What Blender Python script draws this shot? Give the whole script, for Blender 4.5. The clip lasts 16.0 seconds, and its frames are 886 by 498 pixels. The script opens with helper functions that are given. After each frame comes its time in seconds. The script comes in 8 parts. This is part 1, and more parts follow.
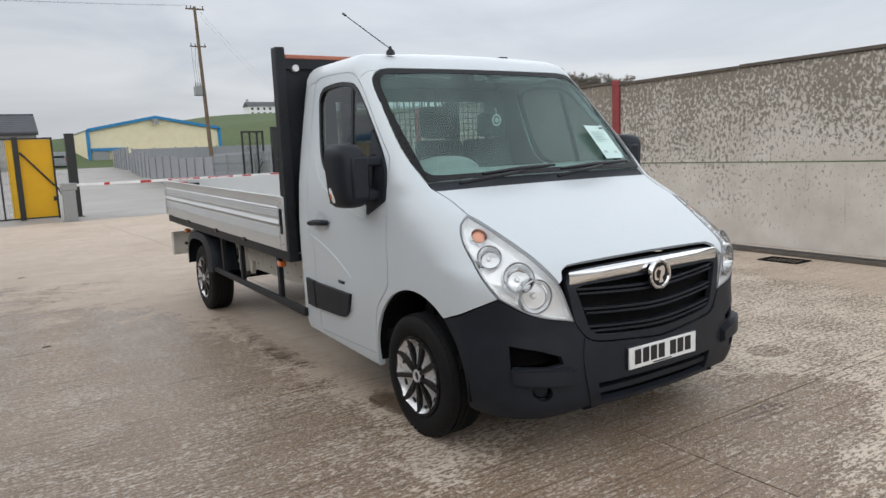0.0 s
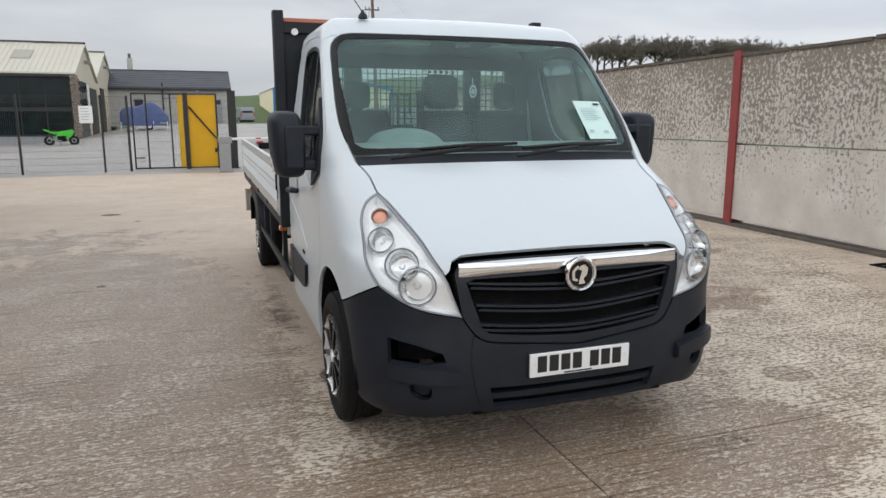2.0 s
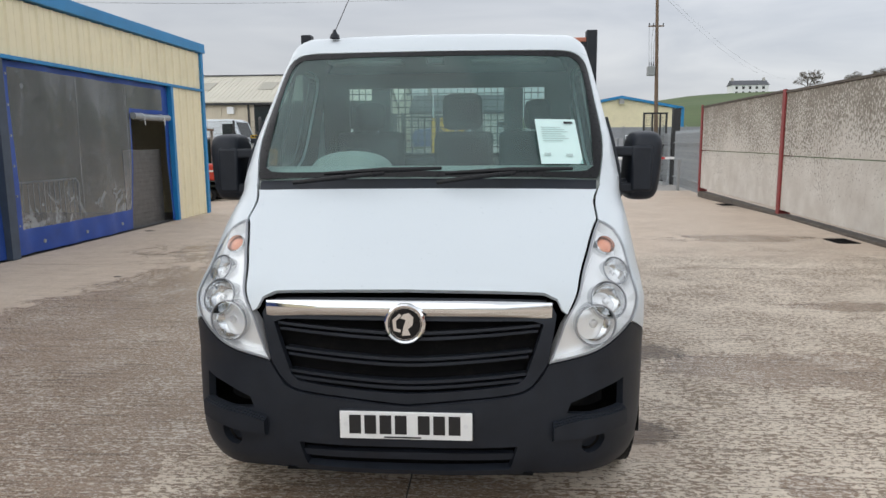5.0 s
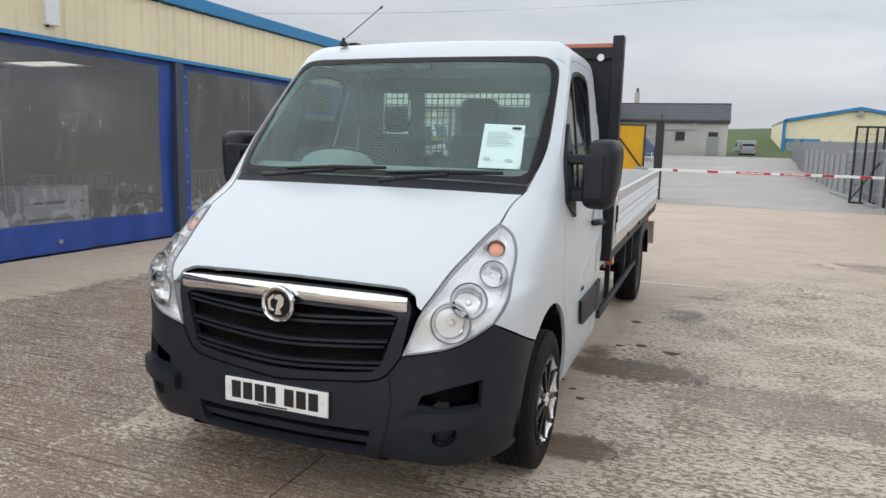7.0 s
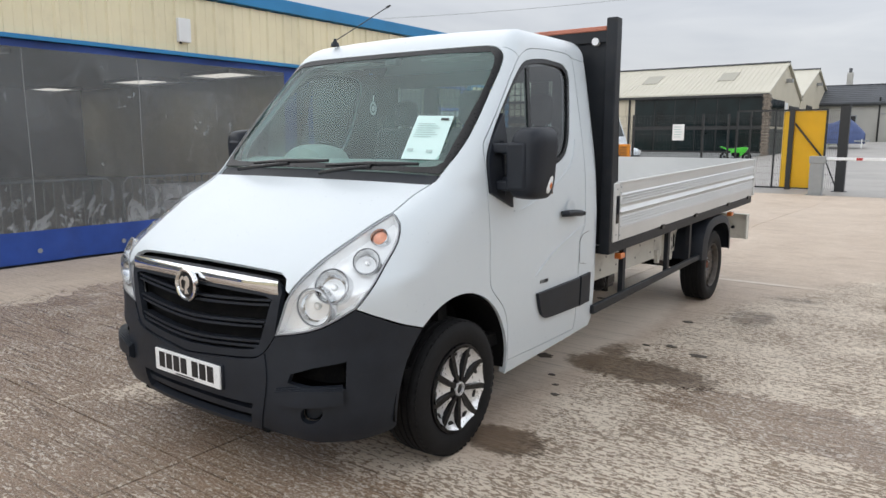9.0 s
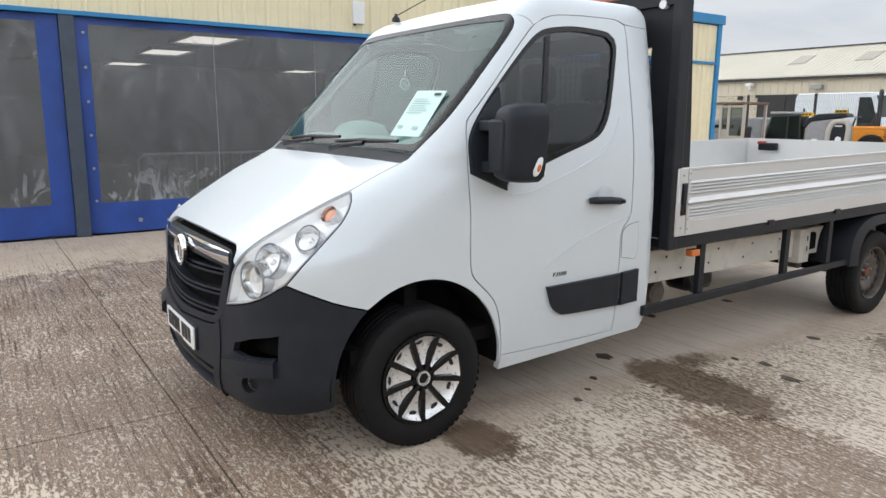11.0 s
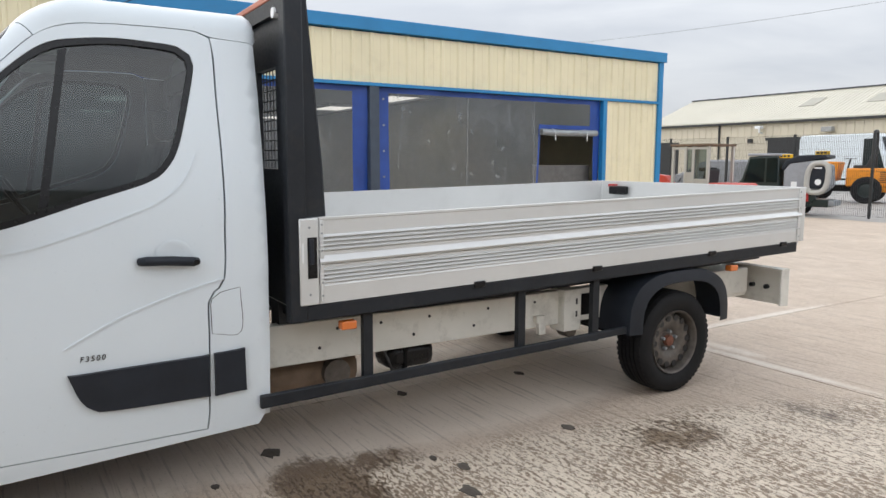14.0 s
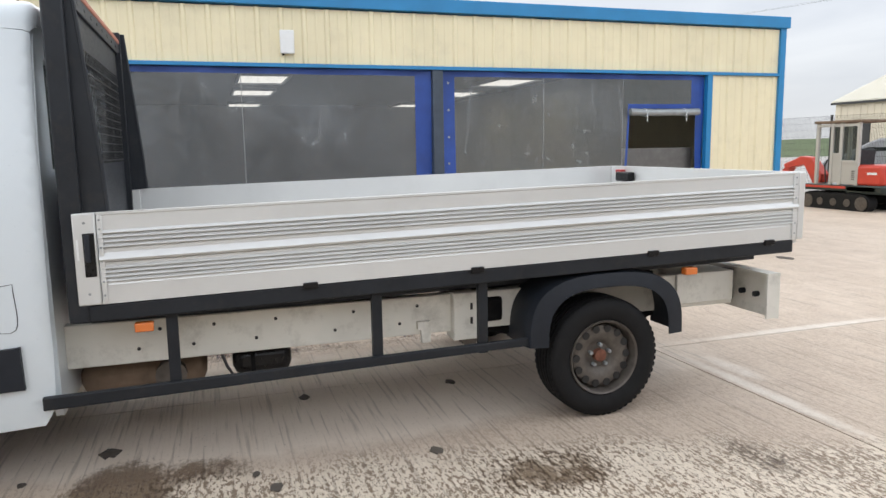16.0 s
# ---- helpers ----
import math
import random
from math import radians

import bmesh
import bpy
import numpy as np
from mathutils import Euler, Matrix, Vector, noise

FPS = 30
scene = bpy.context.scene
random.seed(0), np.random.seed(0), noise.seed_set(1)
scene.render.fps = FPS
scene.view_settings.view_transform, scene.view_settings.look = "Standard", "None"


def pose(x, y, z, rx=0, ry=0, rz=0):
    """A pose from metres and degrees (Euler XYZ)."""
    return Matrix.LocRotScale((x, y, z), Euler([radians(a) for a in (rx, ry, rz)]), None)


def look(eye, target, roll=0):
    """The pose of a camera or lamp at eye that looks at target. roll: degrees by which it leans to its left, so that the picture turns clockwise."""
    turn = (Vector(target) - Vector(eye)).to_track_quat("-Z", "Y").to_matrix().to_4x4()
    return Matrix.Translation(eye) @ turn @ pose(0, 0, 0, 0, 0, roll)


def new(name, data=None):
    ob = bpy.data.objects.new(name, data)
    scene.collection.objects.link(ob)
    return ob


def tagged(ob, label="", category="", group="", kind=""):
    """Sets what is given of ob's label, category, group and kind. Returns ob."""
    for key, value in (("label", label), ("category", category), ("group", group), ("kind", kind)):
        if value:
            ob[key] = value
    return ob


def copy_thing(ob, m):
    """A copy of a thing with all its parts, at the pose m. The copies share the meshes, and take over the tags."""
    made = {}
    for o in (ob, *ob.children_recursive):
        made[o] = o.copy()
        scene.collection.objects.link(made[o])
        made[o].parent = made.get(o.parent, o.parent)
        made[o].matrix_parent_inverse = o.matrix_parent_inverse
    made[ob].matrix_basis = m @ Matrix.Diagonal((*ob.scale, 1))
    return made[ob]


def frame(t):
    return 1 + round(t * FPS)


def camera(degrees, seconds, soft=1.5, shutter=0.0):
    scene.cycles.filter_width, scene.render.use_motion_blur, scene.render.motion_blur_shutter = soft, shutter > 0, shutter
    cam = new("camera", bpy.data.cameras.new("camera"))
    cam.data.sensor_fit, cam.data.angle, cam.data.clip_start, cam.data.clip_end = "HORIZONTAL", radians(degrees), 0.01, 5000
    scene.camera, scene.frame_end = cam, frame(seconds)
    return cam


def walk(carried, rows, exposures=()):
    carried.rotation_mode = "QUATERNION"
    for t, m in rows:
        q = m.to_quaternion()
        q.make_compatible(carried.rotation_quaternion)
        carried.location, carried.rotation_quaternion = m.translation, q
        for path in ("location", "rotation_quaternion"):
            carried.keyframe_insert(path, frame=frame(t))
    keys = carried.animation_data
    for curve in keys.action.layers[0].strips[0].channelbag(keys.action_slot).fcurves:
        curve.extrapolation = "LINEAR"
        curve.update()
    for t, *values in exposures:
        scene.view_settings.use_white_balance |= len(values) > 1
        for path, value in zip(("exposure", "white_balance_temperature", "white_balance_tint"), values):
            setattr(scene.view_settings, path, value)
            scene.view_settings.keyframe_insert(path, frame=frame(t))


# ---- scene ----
cam = camera(64.6, 16.0)
PATH = [
    (0, (-2.887, -3.224, 1.57), (-1.806, -1.564, 1.291), -2.5),
    (0.5, (-2.569, -3.401, 1.578), (-1.554, -1.703, 1.281), -1.9),
    (1, (-2.268, -3.436, 1.573), (-1.312, -1.711, 1.235), -1.8),
    (1.5, (-1.968, -3.465, 1.58), (-1.149, -1.672, 1.243), -2.3),
    (2, (-1.628, -3.574, 1.576), (-0.975, -1.719, 1.216), -0.1),
    (2.5, (-1.328, -3.566, 1.568), (-0.8, -1.661, 1.263), -0.5),
    (3, (-1.025, -3.511, 1.582), (-0.653, -1.571, 1.267), -1.0),
    (3.5, (-0.639, -3.548, 1.572), (-0.395, -1.593, 1.228), -0.0),
    (4, (-0.327, -3.515, 1.583), (-0.185, -1.549, 1.249), -0.9),
    (4.5, (-0.016, -3.407, 1.589), (0.0, -1.435, 1.256), -1.3),
    (5, (0.343, -3.443, 1.578), (0.196, -1.472, 1.277), -0.4),
    (7.5, (2.033, -3.227, 1.571), (1.168, -1.446, 1.29), 0.8),
    (8, (2.392, -3.119, 1.568), (1.37, -1.421, 1.297), -0.3),
    (8.5, (2.712, -2.971, 1.585), (1.615, -1.326, 1.285), -0.1),
    (9, (2.909, -2.738, 1.574), (1.737, -1.147, 1.262), 0.1),
    (11.5, (3.756, -1.347, 1.561), (2.082, -0.312, 1.205), 0.1),
    (12, (3.793, -0.95, 1.549), (2.13, 0.123, 1.262), -0.7),
    (12.5, (3.858, -0.585, 1.536), (2.207, 0.502, 1.233), -0.6),
    (13, (3.992, -0.208, 1.544), (2.322, 0.839, 1.207), -0.4),
    (13.5, (3.99, 0.213, 1.541), (2.361, 1.313, 1.168), 1.1),
    (14, (4.069, 0.599, 1.537), (2.383, 1.645, 1.29), 0.1),
    (14.5, (4.185, 1.009, 1.54), (2.47, 1.993, 1.237), 0.0),
    (15, (4.167, 1.435, 1.54), (2.411, 2.33, 1.198), -0.4),
    (15.5, (4.287, 1.861, 1.513), (2.46, 2.618, 1.216), -0.3),
    (16, (4.366, 2.286, 1.527), (2.484, 2.899, 1.244), -1.0),
]
EXPOSURE = [(0, 0.20), (2, 0.24), (5, 0.25), (8, 0.38), (9, 0.42), (11.5, 0.60), (12.5, 0.55), (13.5, 0.62), (14.5, 0.645), (16.0, 0.80)]
walk(cam, [(t, look(eye, target, roll)) for t, eye, target, roll in PATH], EXPOSURE)

# ---- sky and light: a bright overcast day ----
world = bpy.data.worlds.new("overcast")
scene.world = world
world.use_nodes = True
wn, wl = world.node_tree.nodes, world.node_tree.links
wn.clear()
w_out, w_bg = wn.new("ShaderNodeOutputWorld"), wn.new("ShaderNodeBackground")
w_sky = wn.new("ShaderNodeTexSky")
w_sky.sky_type, w_sky.sun_disc = "NISHITA", False
w_sky.sun_elevation, w_sky.sun_rotation, w_sky.dust_density = radians(25), radians(248), 3.0
w_geo, w_sep = wn.new("ShaderNodeTexCoord"), wn.new("ShaderNodeSeparateXYZ")
w_up = wn.new("ShaderNodeValToRGB")
els = w_up.color_ramp.elements
els[0].position, els[0].color = 0.0, (0.60, 0.61, 0.62, 1)
els[1].position, els[1].color = 1.0, (0.57, 0.59, 0.62, 1)
for p, c in ((0.08, (0.60, 0.615, 0.64, 1)), (0.24, (0.62, 0.645, 0.69, 1)), (0.36, (1.50, 1.535, 1.60, 1)), (0.62, (0.90, 0.925, 0.97, 1))):
    e = els.new(p)
    e.color = c
w_map, w_noise, w_ramp = wn.new("ShaderNodeMapping"), wn.new("ShaderNodeTexNoise"), wn.new("ShaderNodeValToRGB")
w_map.inputs["Scale"].default_value = (1.6, 1.6, 7.0)
w_noise.inputs["Scale"].default_value, w_noise.inputs["Detail"].default_value = 1.7, 6.0
w_noise.inputs["Roughness"].default_value, w_noise.inputs["Distortion"].default_value = 0.52, 0.6
w_ramp.color_ramp.elements[0].position, w_ramp.color_ramp.elements[0].color = 0.33, (0.835, 0.857, 0.895, 1)
w_ramp.color_ramp.elements[1].position, w_ramp.color_ramp.elements[1].color = 0.66, (1.11, 1.11, 1.105, 1)
w_mul, w_mix = wn.new("ShaderNodeMix"), wn.new("ShaderNodeMix")
w_mul.data_type = w_mix.data_type = "RGBA"
w_mul.blend_type, w_mul.inputs["Factor"].default_value = "MULTIPLY", 1.0
w_mix.blend_type, w_mix.inputs["Factor"].default_value = "ADD", 0.012
wl.new(w_geo.outputs["Generated"], w_sep.inputs[0])
wl.new(w_sep.outputs["Z"], w_up.inputs["Fac"])
wl.new(w_geo.outputs["Generated"], w_map.inputs["Vector"])
wl.new(w_map.outputs["Vector"], w_noise.inputs["Vector"])
wl.new(w_noise.outputs["Fac"], w_ramp.inputs["Fac"])
wl.new(w_up.outputs["Color"], w_mul.inputs["A"])
wl.new(w_ramp.outputs["Color"], w_mul.inputs["B"])
wl.new(w_mul.outputs["Result"], w_mix.inputs["A"])
wl.new(w_sky.outputs["Color"], w_mix.inputs["B"])
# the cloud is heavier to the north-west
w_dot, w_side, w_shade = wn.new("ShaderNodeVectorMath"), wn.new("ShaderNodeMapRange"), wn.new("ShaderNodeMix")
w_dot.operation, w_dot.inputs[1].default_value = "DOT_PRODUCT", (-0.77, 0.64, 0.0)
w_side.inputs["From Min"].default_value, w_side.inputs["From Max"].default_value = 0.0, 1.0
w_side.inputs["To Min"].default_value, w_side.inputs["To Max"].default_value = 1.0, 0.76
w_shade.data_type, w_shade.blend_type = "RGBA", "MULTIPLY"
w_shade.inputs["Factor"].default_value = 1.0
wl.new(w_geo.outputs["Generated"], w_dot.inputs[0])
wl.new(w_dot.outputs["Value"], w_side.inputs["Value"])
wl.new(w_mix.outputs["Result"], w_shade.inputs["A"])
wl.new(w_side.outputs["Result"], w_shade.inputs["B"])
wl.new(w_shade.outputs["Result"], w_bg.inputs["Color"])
w_bg.inputs["Strength"].default_value = 1.0
wl.new(w_bg.outputs[0], w_out.inputs[0])

sun_data = bpy.data.lights.new("sun", "SUN")
sun_data.energy, sun_data.angle, sun_data.color = 1.1, radians(140), (1.0, 0.985, 0.96)
sun = new("sun", sun_data)
sun.matrix_world = look((-10, -4, 3.6), (0, 0, 0))


# ---- materials ----
class Nodes:
    """A node material under construction, with short names for the usual nodes."""

    def __init__(self, name):
        self.mat = bpy.data.materials.new(name)
        self.mat.use_nodes = True
        self.t = self.mat.node_tree
        self.bsdf = self.t.nodes["Principled BSDF"]
        self.out = self.t.nodes["Material Output"]
        self.obj = self.t.nodes.new("ShaderNodeTexCoord").outputs["Object"]
        self.info = None

    def link(self, a, b):
        self.t.links.new(a, b)

    def set(self, **kw):
        for k, v in kw.items():
            sock = self.bsdf.inputs[k.replace("_", " ")]
            if hasattr(v, "is_linked"):
                self.link(v, sock)
            else:
                sock.default_value = (*v, 1) if isinstance(v, tuple) and len(v) == 3 else v
        return self

    def stretch(self, scale, turn=0.0):
        n = self.t.nodes.new("ShaderNodeMapping")
        n.inputs["Scale"].default_value = scale
        n.inputs["Rotation"].default_value = (0, 0, turn)
        self.link(self.obj, n.inputs["Vector"])
        return n.outputs["Vector"]

    def noise(self, scale, detail=4.0, rough=0.55, distort=0.0, vec=None):
        n = self.t.nodes.new("ShaderNodeTexNoise")
        n.inputs["Scale"].default_value, n.inputs["Detail"].default_value = scale, detail
        n.inputs["Roughness"].default_value, n.inputs["Distortion"].default_value = rough, distort
        self.link(vec or self.obj, n.inputs["Vector"])
        return n.outputs["Fac"]

    def voronoi(self, scale, vec=None, out="Distance"):
        n = self.t.nodes.new("ShaderNodeTexVoronoi")
        n.inputs["Scale"].default_value = scale
        self.link(vec or self.obj, n.inputs["Vector"])
        return n.outputs[out]

    def wave(self, scale, distort=0.0, axis="X", vec=None):
        n = self.t.nodes.new("ShaderNodeTexWave")
        n.bands_direction = axis
        n.inputs["Scale"].default_value, n.inputs["Distortion"].default_value = scale, distort
        n.inputs["Detail"].default_value, n.inputs["Detail Scale"].default_value = 3.0, 1.5
        self.link(vec or self.obj, n.inputs["Vector"])
        return n.outputs["Fac"]

    def ramp(self, fac, *stops):
        n = self.t.nodes.new("ShaderNodeValToRGB")
        e = n.color_ramp.elements
        while len(e) < len(stops):
            e.new(0.5)
        for el, (p, c) in zip(e, stops):
            el.position = p
            el.color = (c, c, c, 1) if isinstance(c, (int, float)) else (*c, 1)
        self.link(fac, n.inputs["Fac"])
        return n.outputs["Color"]

    def mix(self, fac, a, b, how="MIX"):
        n = self.t.nodes.new("ShaderNodeMix")
        n.data_type, n.blend_type = "RGBA", how
        for sock, v in ((n.inputs["Factor"], fac), (n.inputs["A"], a), (n.inputs["B"], b)):
            if hasattr(v, "is_linked"):
                self.link(v, sock)
            elif isinstance(v, tuple):
                sock.default_value = (*v, 1) if len(v) == 3 else v
            elif sock.type == "RGBA":
                sock.default_value = (v, v, v, 1)
            else:
                sock.default_value = v
        return n.outputs["Result"]

    def math(self, how, a, b=0.0):
        n = self.t.nodes.new("ShaderNodeMath")
        n.operation = how
        for sock, v in ((n.inputs[0], a), (n.inputs[1], b)):
            if hasattr(v, "is_linked"):
                self.link(v, sock)
            else:
                sock.default_value = v
        return n.outputs[0]

    def axis(self, which):
        n = self.t.nodes.new("ShaderNodeSeparateXYZ")
        self.link(self.obj, n.inputs[0])
        return n.outputs[which]

    def random(self):
        n = self.t.nodes.new("ShaderNodeObjectInfo")
        return n.outputs["Random"]

    def bump(self, height, strength=0.3, distance=0.01, normal=None):
        n = self.t.nodes.new("ShaderNodeBump")
        n.inputs["Strength"].default_value, n.inputs["Distance"].default_value = strength, distance
        self.link(height, n.inputs["Height"])
        if normal:
            self.link(normal, n.inputs["Normal"])
        self.link(n.outputs["Normal"], self.bsdf.inputs["Normal"])
        return n.outputs["Normal"]


def plain(name, colour, rough=0.5, metal=0.0, vary=0.12, scale=6.0, grain=60.0, bump=0.08, coat=0.0, dirt=0.0, spec=0.5):
    """A painted, moulded or metal surface with large patches, fine grain and some dirt."""
    m = Nodes(name)
    big, fine = m.noise(scale, 5.0), m.noise(grain, 3.0)
    dark = tuple(c * (1 - vary) for c in colour)
    lite = tuple(min(1.0, c * (1 + vary * 0.6)) for c in colour)
    col = m.mix(m.ramp(big, (0.3, 0.0), (0.7, 1.0)), dark, lite)
    if dirt:
        grime = m.ramp(m.noise(scale * 2.3, 8.0, 0.7), (0.52, 0.0), (0.72, 1.0))
        col = m.mix(m.math("MULTIPLY", grime, dirt), col, (0.09, 0.075, 0.055))
    m.set(Base_Color=col, Metallic=metal, Specular_IOR_Level=spec, Coat_Weight=coat, Coat_Roughness=0.06)
    m.set(Roughness=m.ramp(fine, (0.2, max(0.02, rough - 0.07)), (0.8, min(1.0, rough + 0.07))))
    m.bump(fine, bump, 0.002)
    return m.mat


def glass(name, tint, gloss=1.45, haze=0.0, film=(0.5, 0.55, 0.55), low=0.5, high=1.4, blur=0.015, graze=0.72):
    """A thin pane: clear and tinted, with the sky in it, and a patchy diffuse haze in the film colour."""
    m = Nodes(name)
    n = m.t.nodes
    clear, shine, veil = n.new("ShaderNodeBsdfTransparent"), n.new("ShaderNodeBsdfGlossy"), n.new("ShaderNodeBsdfDiffuse")
    clear.inputs["Color"].default_value = (*tint, 1)
    shine.inputs["Roughness"].default_value = blur
    veil.inputs["Color"].default_value = (*film, 1)
    face = n.new("ShaderNodeLayerWeight")
    face.inputs["Blend"].default_value = 0.5
    fres = m.math("ADD", m.math("MULTIPLY", m.math("POWER", face.outputs["Facing"], 3.6), graze), gloss - 1.40)
    one, two = n.new("ShaderNodeMixShader"), n.new("ShaderNodeMixShader")
    m.link(m.ramp(m.noise(3.0, 6.0), (0.3, haze * low), (0.75, haze * high)), one.inputs[0])
    m.link(clear.outputs[0], one.inputs[1])
    m.link(veil.outputs[0], one.inputs[2])
    m.link(fres, two.inputs[0])
    m.link(one.outputs[0], two.inputs[1])
    m.link(shine.outputs[0], two.inputs[2])
    m.link(two.outputs[0], m.out.inputs["Surface"])
    return m.mat


def scuffed_sheet():
    """Old clear PVC: smoky, with hanging creases, pale scuffs and a wavy gloss."""
    m = Nodes("clear_pvc_sheet")
    n = m.t.nodes
    clear, shine, veil = n.new("ShaderNodeBsdfTransparent"), n.new("ShaderNodeBsdfGlossy"), n.new("ShaderNodeBsdfDiffuse")
    clear.inputs["Color"].default_value = (0.50, 0.51, 0.52, 1)
    veil.inputs["Color"].default_value = (0.52, 0.55, 0.57, 1)
    shine.inputs["Roughness"].default_value = 0.10
    creases = m.noise(2.2, 5.0, 0.62, 0.9, m.stretch((1.0, 1.7, 0.45)))
    scuffs = m.ramp(m.noise(3.0, 8.0, 0.72, 1.2, m.stretch((1.0, 0.9, 1.4))), (0.56, 0.0), (0.70, 1.0))
    hairs = m.ramp(m.noise(26.0, 3.0, 0.5, 0.4, m.stretch((1.0, 1.0, 0.06))), (0.62, 0.0), (0.74, 1.0))
    low = m.ramp(m.axis("Z"), (0.45, 1.0), (1.5, 0.12))
    folds = m.ramp(m.noise(3.4, 6.0, 0.66, 2.2, m.stretch((1.0, 0.8, 0.55), 0.0)), (0.50, 0.0), (0.60, 1.0))
    film = m.math("ADD", 0.15, m.math("ADD", m.math("MULTIPLY", scuffs, 0.12), m.math("MULTIPLY", hairs, 0.08)))
    film = m.math("ADD", film, m.math("MULTIPLY", m.math("MULTIPLY", folds, low), 0.36))
    film = m.math("ADD", film, m.math("MULTIPLY", m.ramp(creases, (0.58, 0.0), (0.66, 1.0)), 0.06))
    face = n.new("ShaderNodeLayerWeight")
    face.inputs["Blend"].default_value = 0.5
    fres = m.math("ADD", m.math("MULTIPLY", m.math("POWER", face.outputs["Facing"], 3.2), 0.75), 0.07)
    bump = n.new("ShaderNodeBump")
    bump.inputs["Strength"].default_value, bump.inputs["Distance"].default_value = 0.55, 0.05
    m.link(m.math("ADD", creases, m.math("MULTIPLY", m.noise(7.0, 4.0, 0.6, 0.8), 0.25)), bump.inputs["Height"])
    m.link(bump.outputs["Normal"], shine.inputs["Normal"])
    one, two = n.new("ShaderNodeMixShader"), n.new("ShaderNodeMixShader")
    m.link(film, one.inputs[0])
    m.link(clear.outputs[0], one.inputs[1])
    m.link(veil.outputs[0], one.inputs[2])
    m.link(fres, two.inputs[0])
    m.link(one.outputs[0], two.inputs[1])
    m.link(shine.outputs[0], two.inputs[2])
    m.link(two.outputs[0], m.out.inputs["Surface"])
    return m.mat


def glow(name, colour, strength):
    m = Nodes(name)
    m.set(Base_Color=colour, Emission_Color=(*colour, 1), Emission_Strength=strength, Roughness=0.5)
    return m.mat


M_WHITE = plain("white_paint", (0.605, 0.655, 0.685), 0.32, vary=0.025, scale=1.5, bump=0.0, coat=0.2)
M_PLASTIC = plain("grey_black_plastic", (0.015, 0.0185, 0.0255), 0.46, vary=0.2, scale=9, grain=400, bump=0.08, dirt=0.04, spec=0.28)
M_GLOSSBLACK = plain("gloss_black", (0.005, 0.005, 0.006), 0.30, vary=0.2, bump=0.0, spec=0.3)
# near-black for dark parts, and for shade painted into recesses and undersides
M_DARK = plain("dark_parts_and_shade", (0.005, 0.005, 0.0055), 0.9, vary=0.3, dirt=0.1, spec=0.15)
M_RUBBER = plain("tyre_rubber", (0.008, 0.008, 0.0088), 0.72, vary=0.25, scale=14, grain=250, bump=0.15, dirt=0.03, spec=0.25)
M_CHROME = plain("chrome", (0.86, 0.87, 0.88), 0.06, metal=1.0, vary=0.04, bump=0.0)
M_SILVER = plain("silver_paint", (0.80, 0.805, 0.81), 0.30, metal=0.55, vary=0.05, bump=0.0)
M_LAMPBOWL = plain("lamp_housing", (0.95, 0.955, 0.96), 0.20, metal=0.35, vary=0.03, bump=0.0)
M_STEEL = plain("rusty_steel_wheel", (0.115, 0.10, 0.088), 0.55, metal=0.4, vary=0.35, scale=18, dirt=0.5)
M_RUST = plain("rust", (0.16, 0.06, 0.035), 0.85, vary=0.4, scale=40, bump=0.3)
M_INTERIOR = plain("cab_trim", (0.10, 0.105, 0.105), 0.75, vary=0.15, grain=60, bump=0.0)
M_DASH = plain("dashboard_grey", (0.40, 0.42, 0.40), 0.7, vary=0.1, grain=60, bump=0.0)
M_SEAT = plain("seat_cloth", (0.035, 0.037, 0.04), 0.9, vary=0.25, scale=20, grain=60, bump=0.0)
# a green-grey diffuse haze is mixed into the windscreen
M_GLASS = glass("windscreen_glass", (0.62, 0.81, 0.78), 1.462, 0.16, (0.26, 0.43, 0.41), graze=0.34)
M_SIDEGLASS = glass("side_glass", (0.26, 0.32, 0.315), 1.455, 0.012, blur=0.06)
M_REARGLASS = glass("rear_glass", (0.74, 0.80, 0.78), 1.44, 0.05)
M_LENS = glass("headlight_lens", (0.97, 0.98, 0.98), 1.44, 0.012)
M_AMBER = plain("amber_lens", (0.62, 0.16, 0.03), 0.2, vary=0.1, coat=0.5)
M_ORANGE_IN = plain("indicator_bulb_cover", (0.85, 0.36, 0.22), 0.25, vary=0.1, coat=0.4)
M_ALU = plain("dropside_aluminium", (0.64, 0.645, 0.635), 0.36, metal=0.35, vary=0.06, scale=1.3, grain=120, bump=0.0, dirt=0.06)
M_STEELGREY = plain("dark_grey_bed_steel", (0.014, 0.0165, 0.021), 0.5, vary=0.25, scale=5, dirt=0.12, spec=0.3)
M_CHASSIS = plain("white_chassis_paint", (0.66, 0.64, 0.58), 0.5, vary=0.10, scale=3, dirt=0.35)
M_REDRAIL = plain("faded_orange_rail", (0.45, 0.16, 0.10), 0.6, vary=0.15, dirt=0.1)
M_PAPER = plain("pale_green_paper", (0.60, 0.78, 0.75), 0.8, vary=0.04)
M_PRINT = plain("grey_print", (0.40, 0.52, 0.50), 0.8)
M_PLATE = plain("plate_white", (0.80, 0.81, 0.80), 0.35, vary=0.03, dirt=0.05)
M_INK = plain("black_ink", (0.012, 0.012, 0.013), 0.5)
M_RED = plain("red_plastic", (0.42, 0.03, 0.03), 0.35, vary=0.1)
M_BLUEPAINT = plain("bright_blue_trim", (0.015, 0.20, 0.44), 0.45, vary=0.10, scale=2, dirt=0.05)
M_TARP = plain("blue_pvc", (0.017, 0.061, 0.285), 0.42, vary=0.22, scale=3, grain=30, bump=0.15, dirt=0.06)
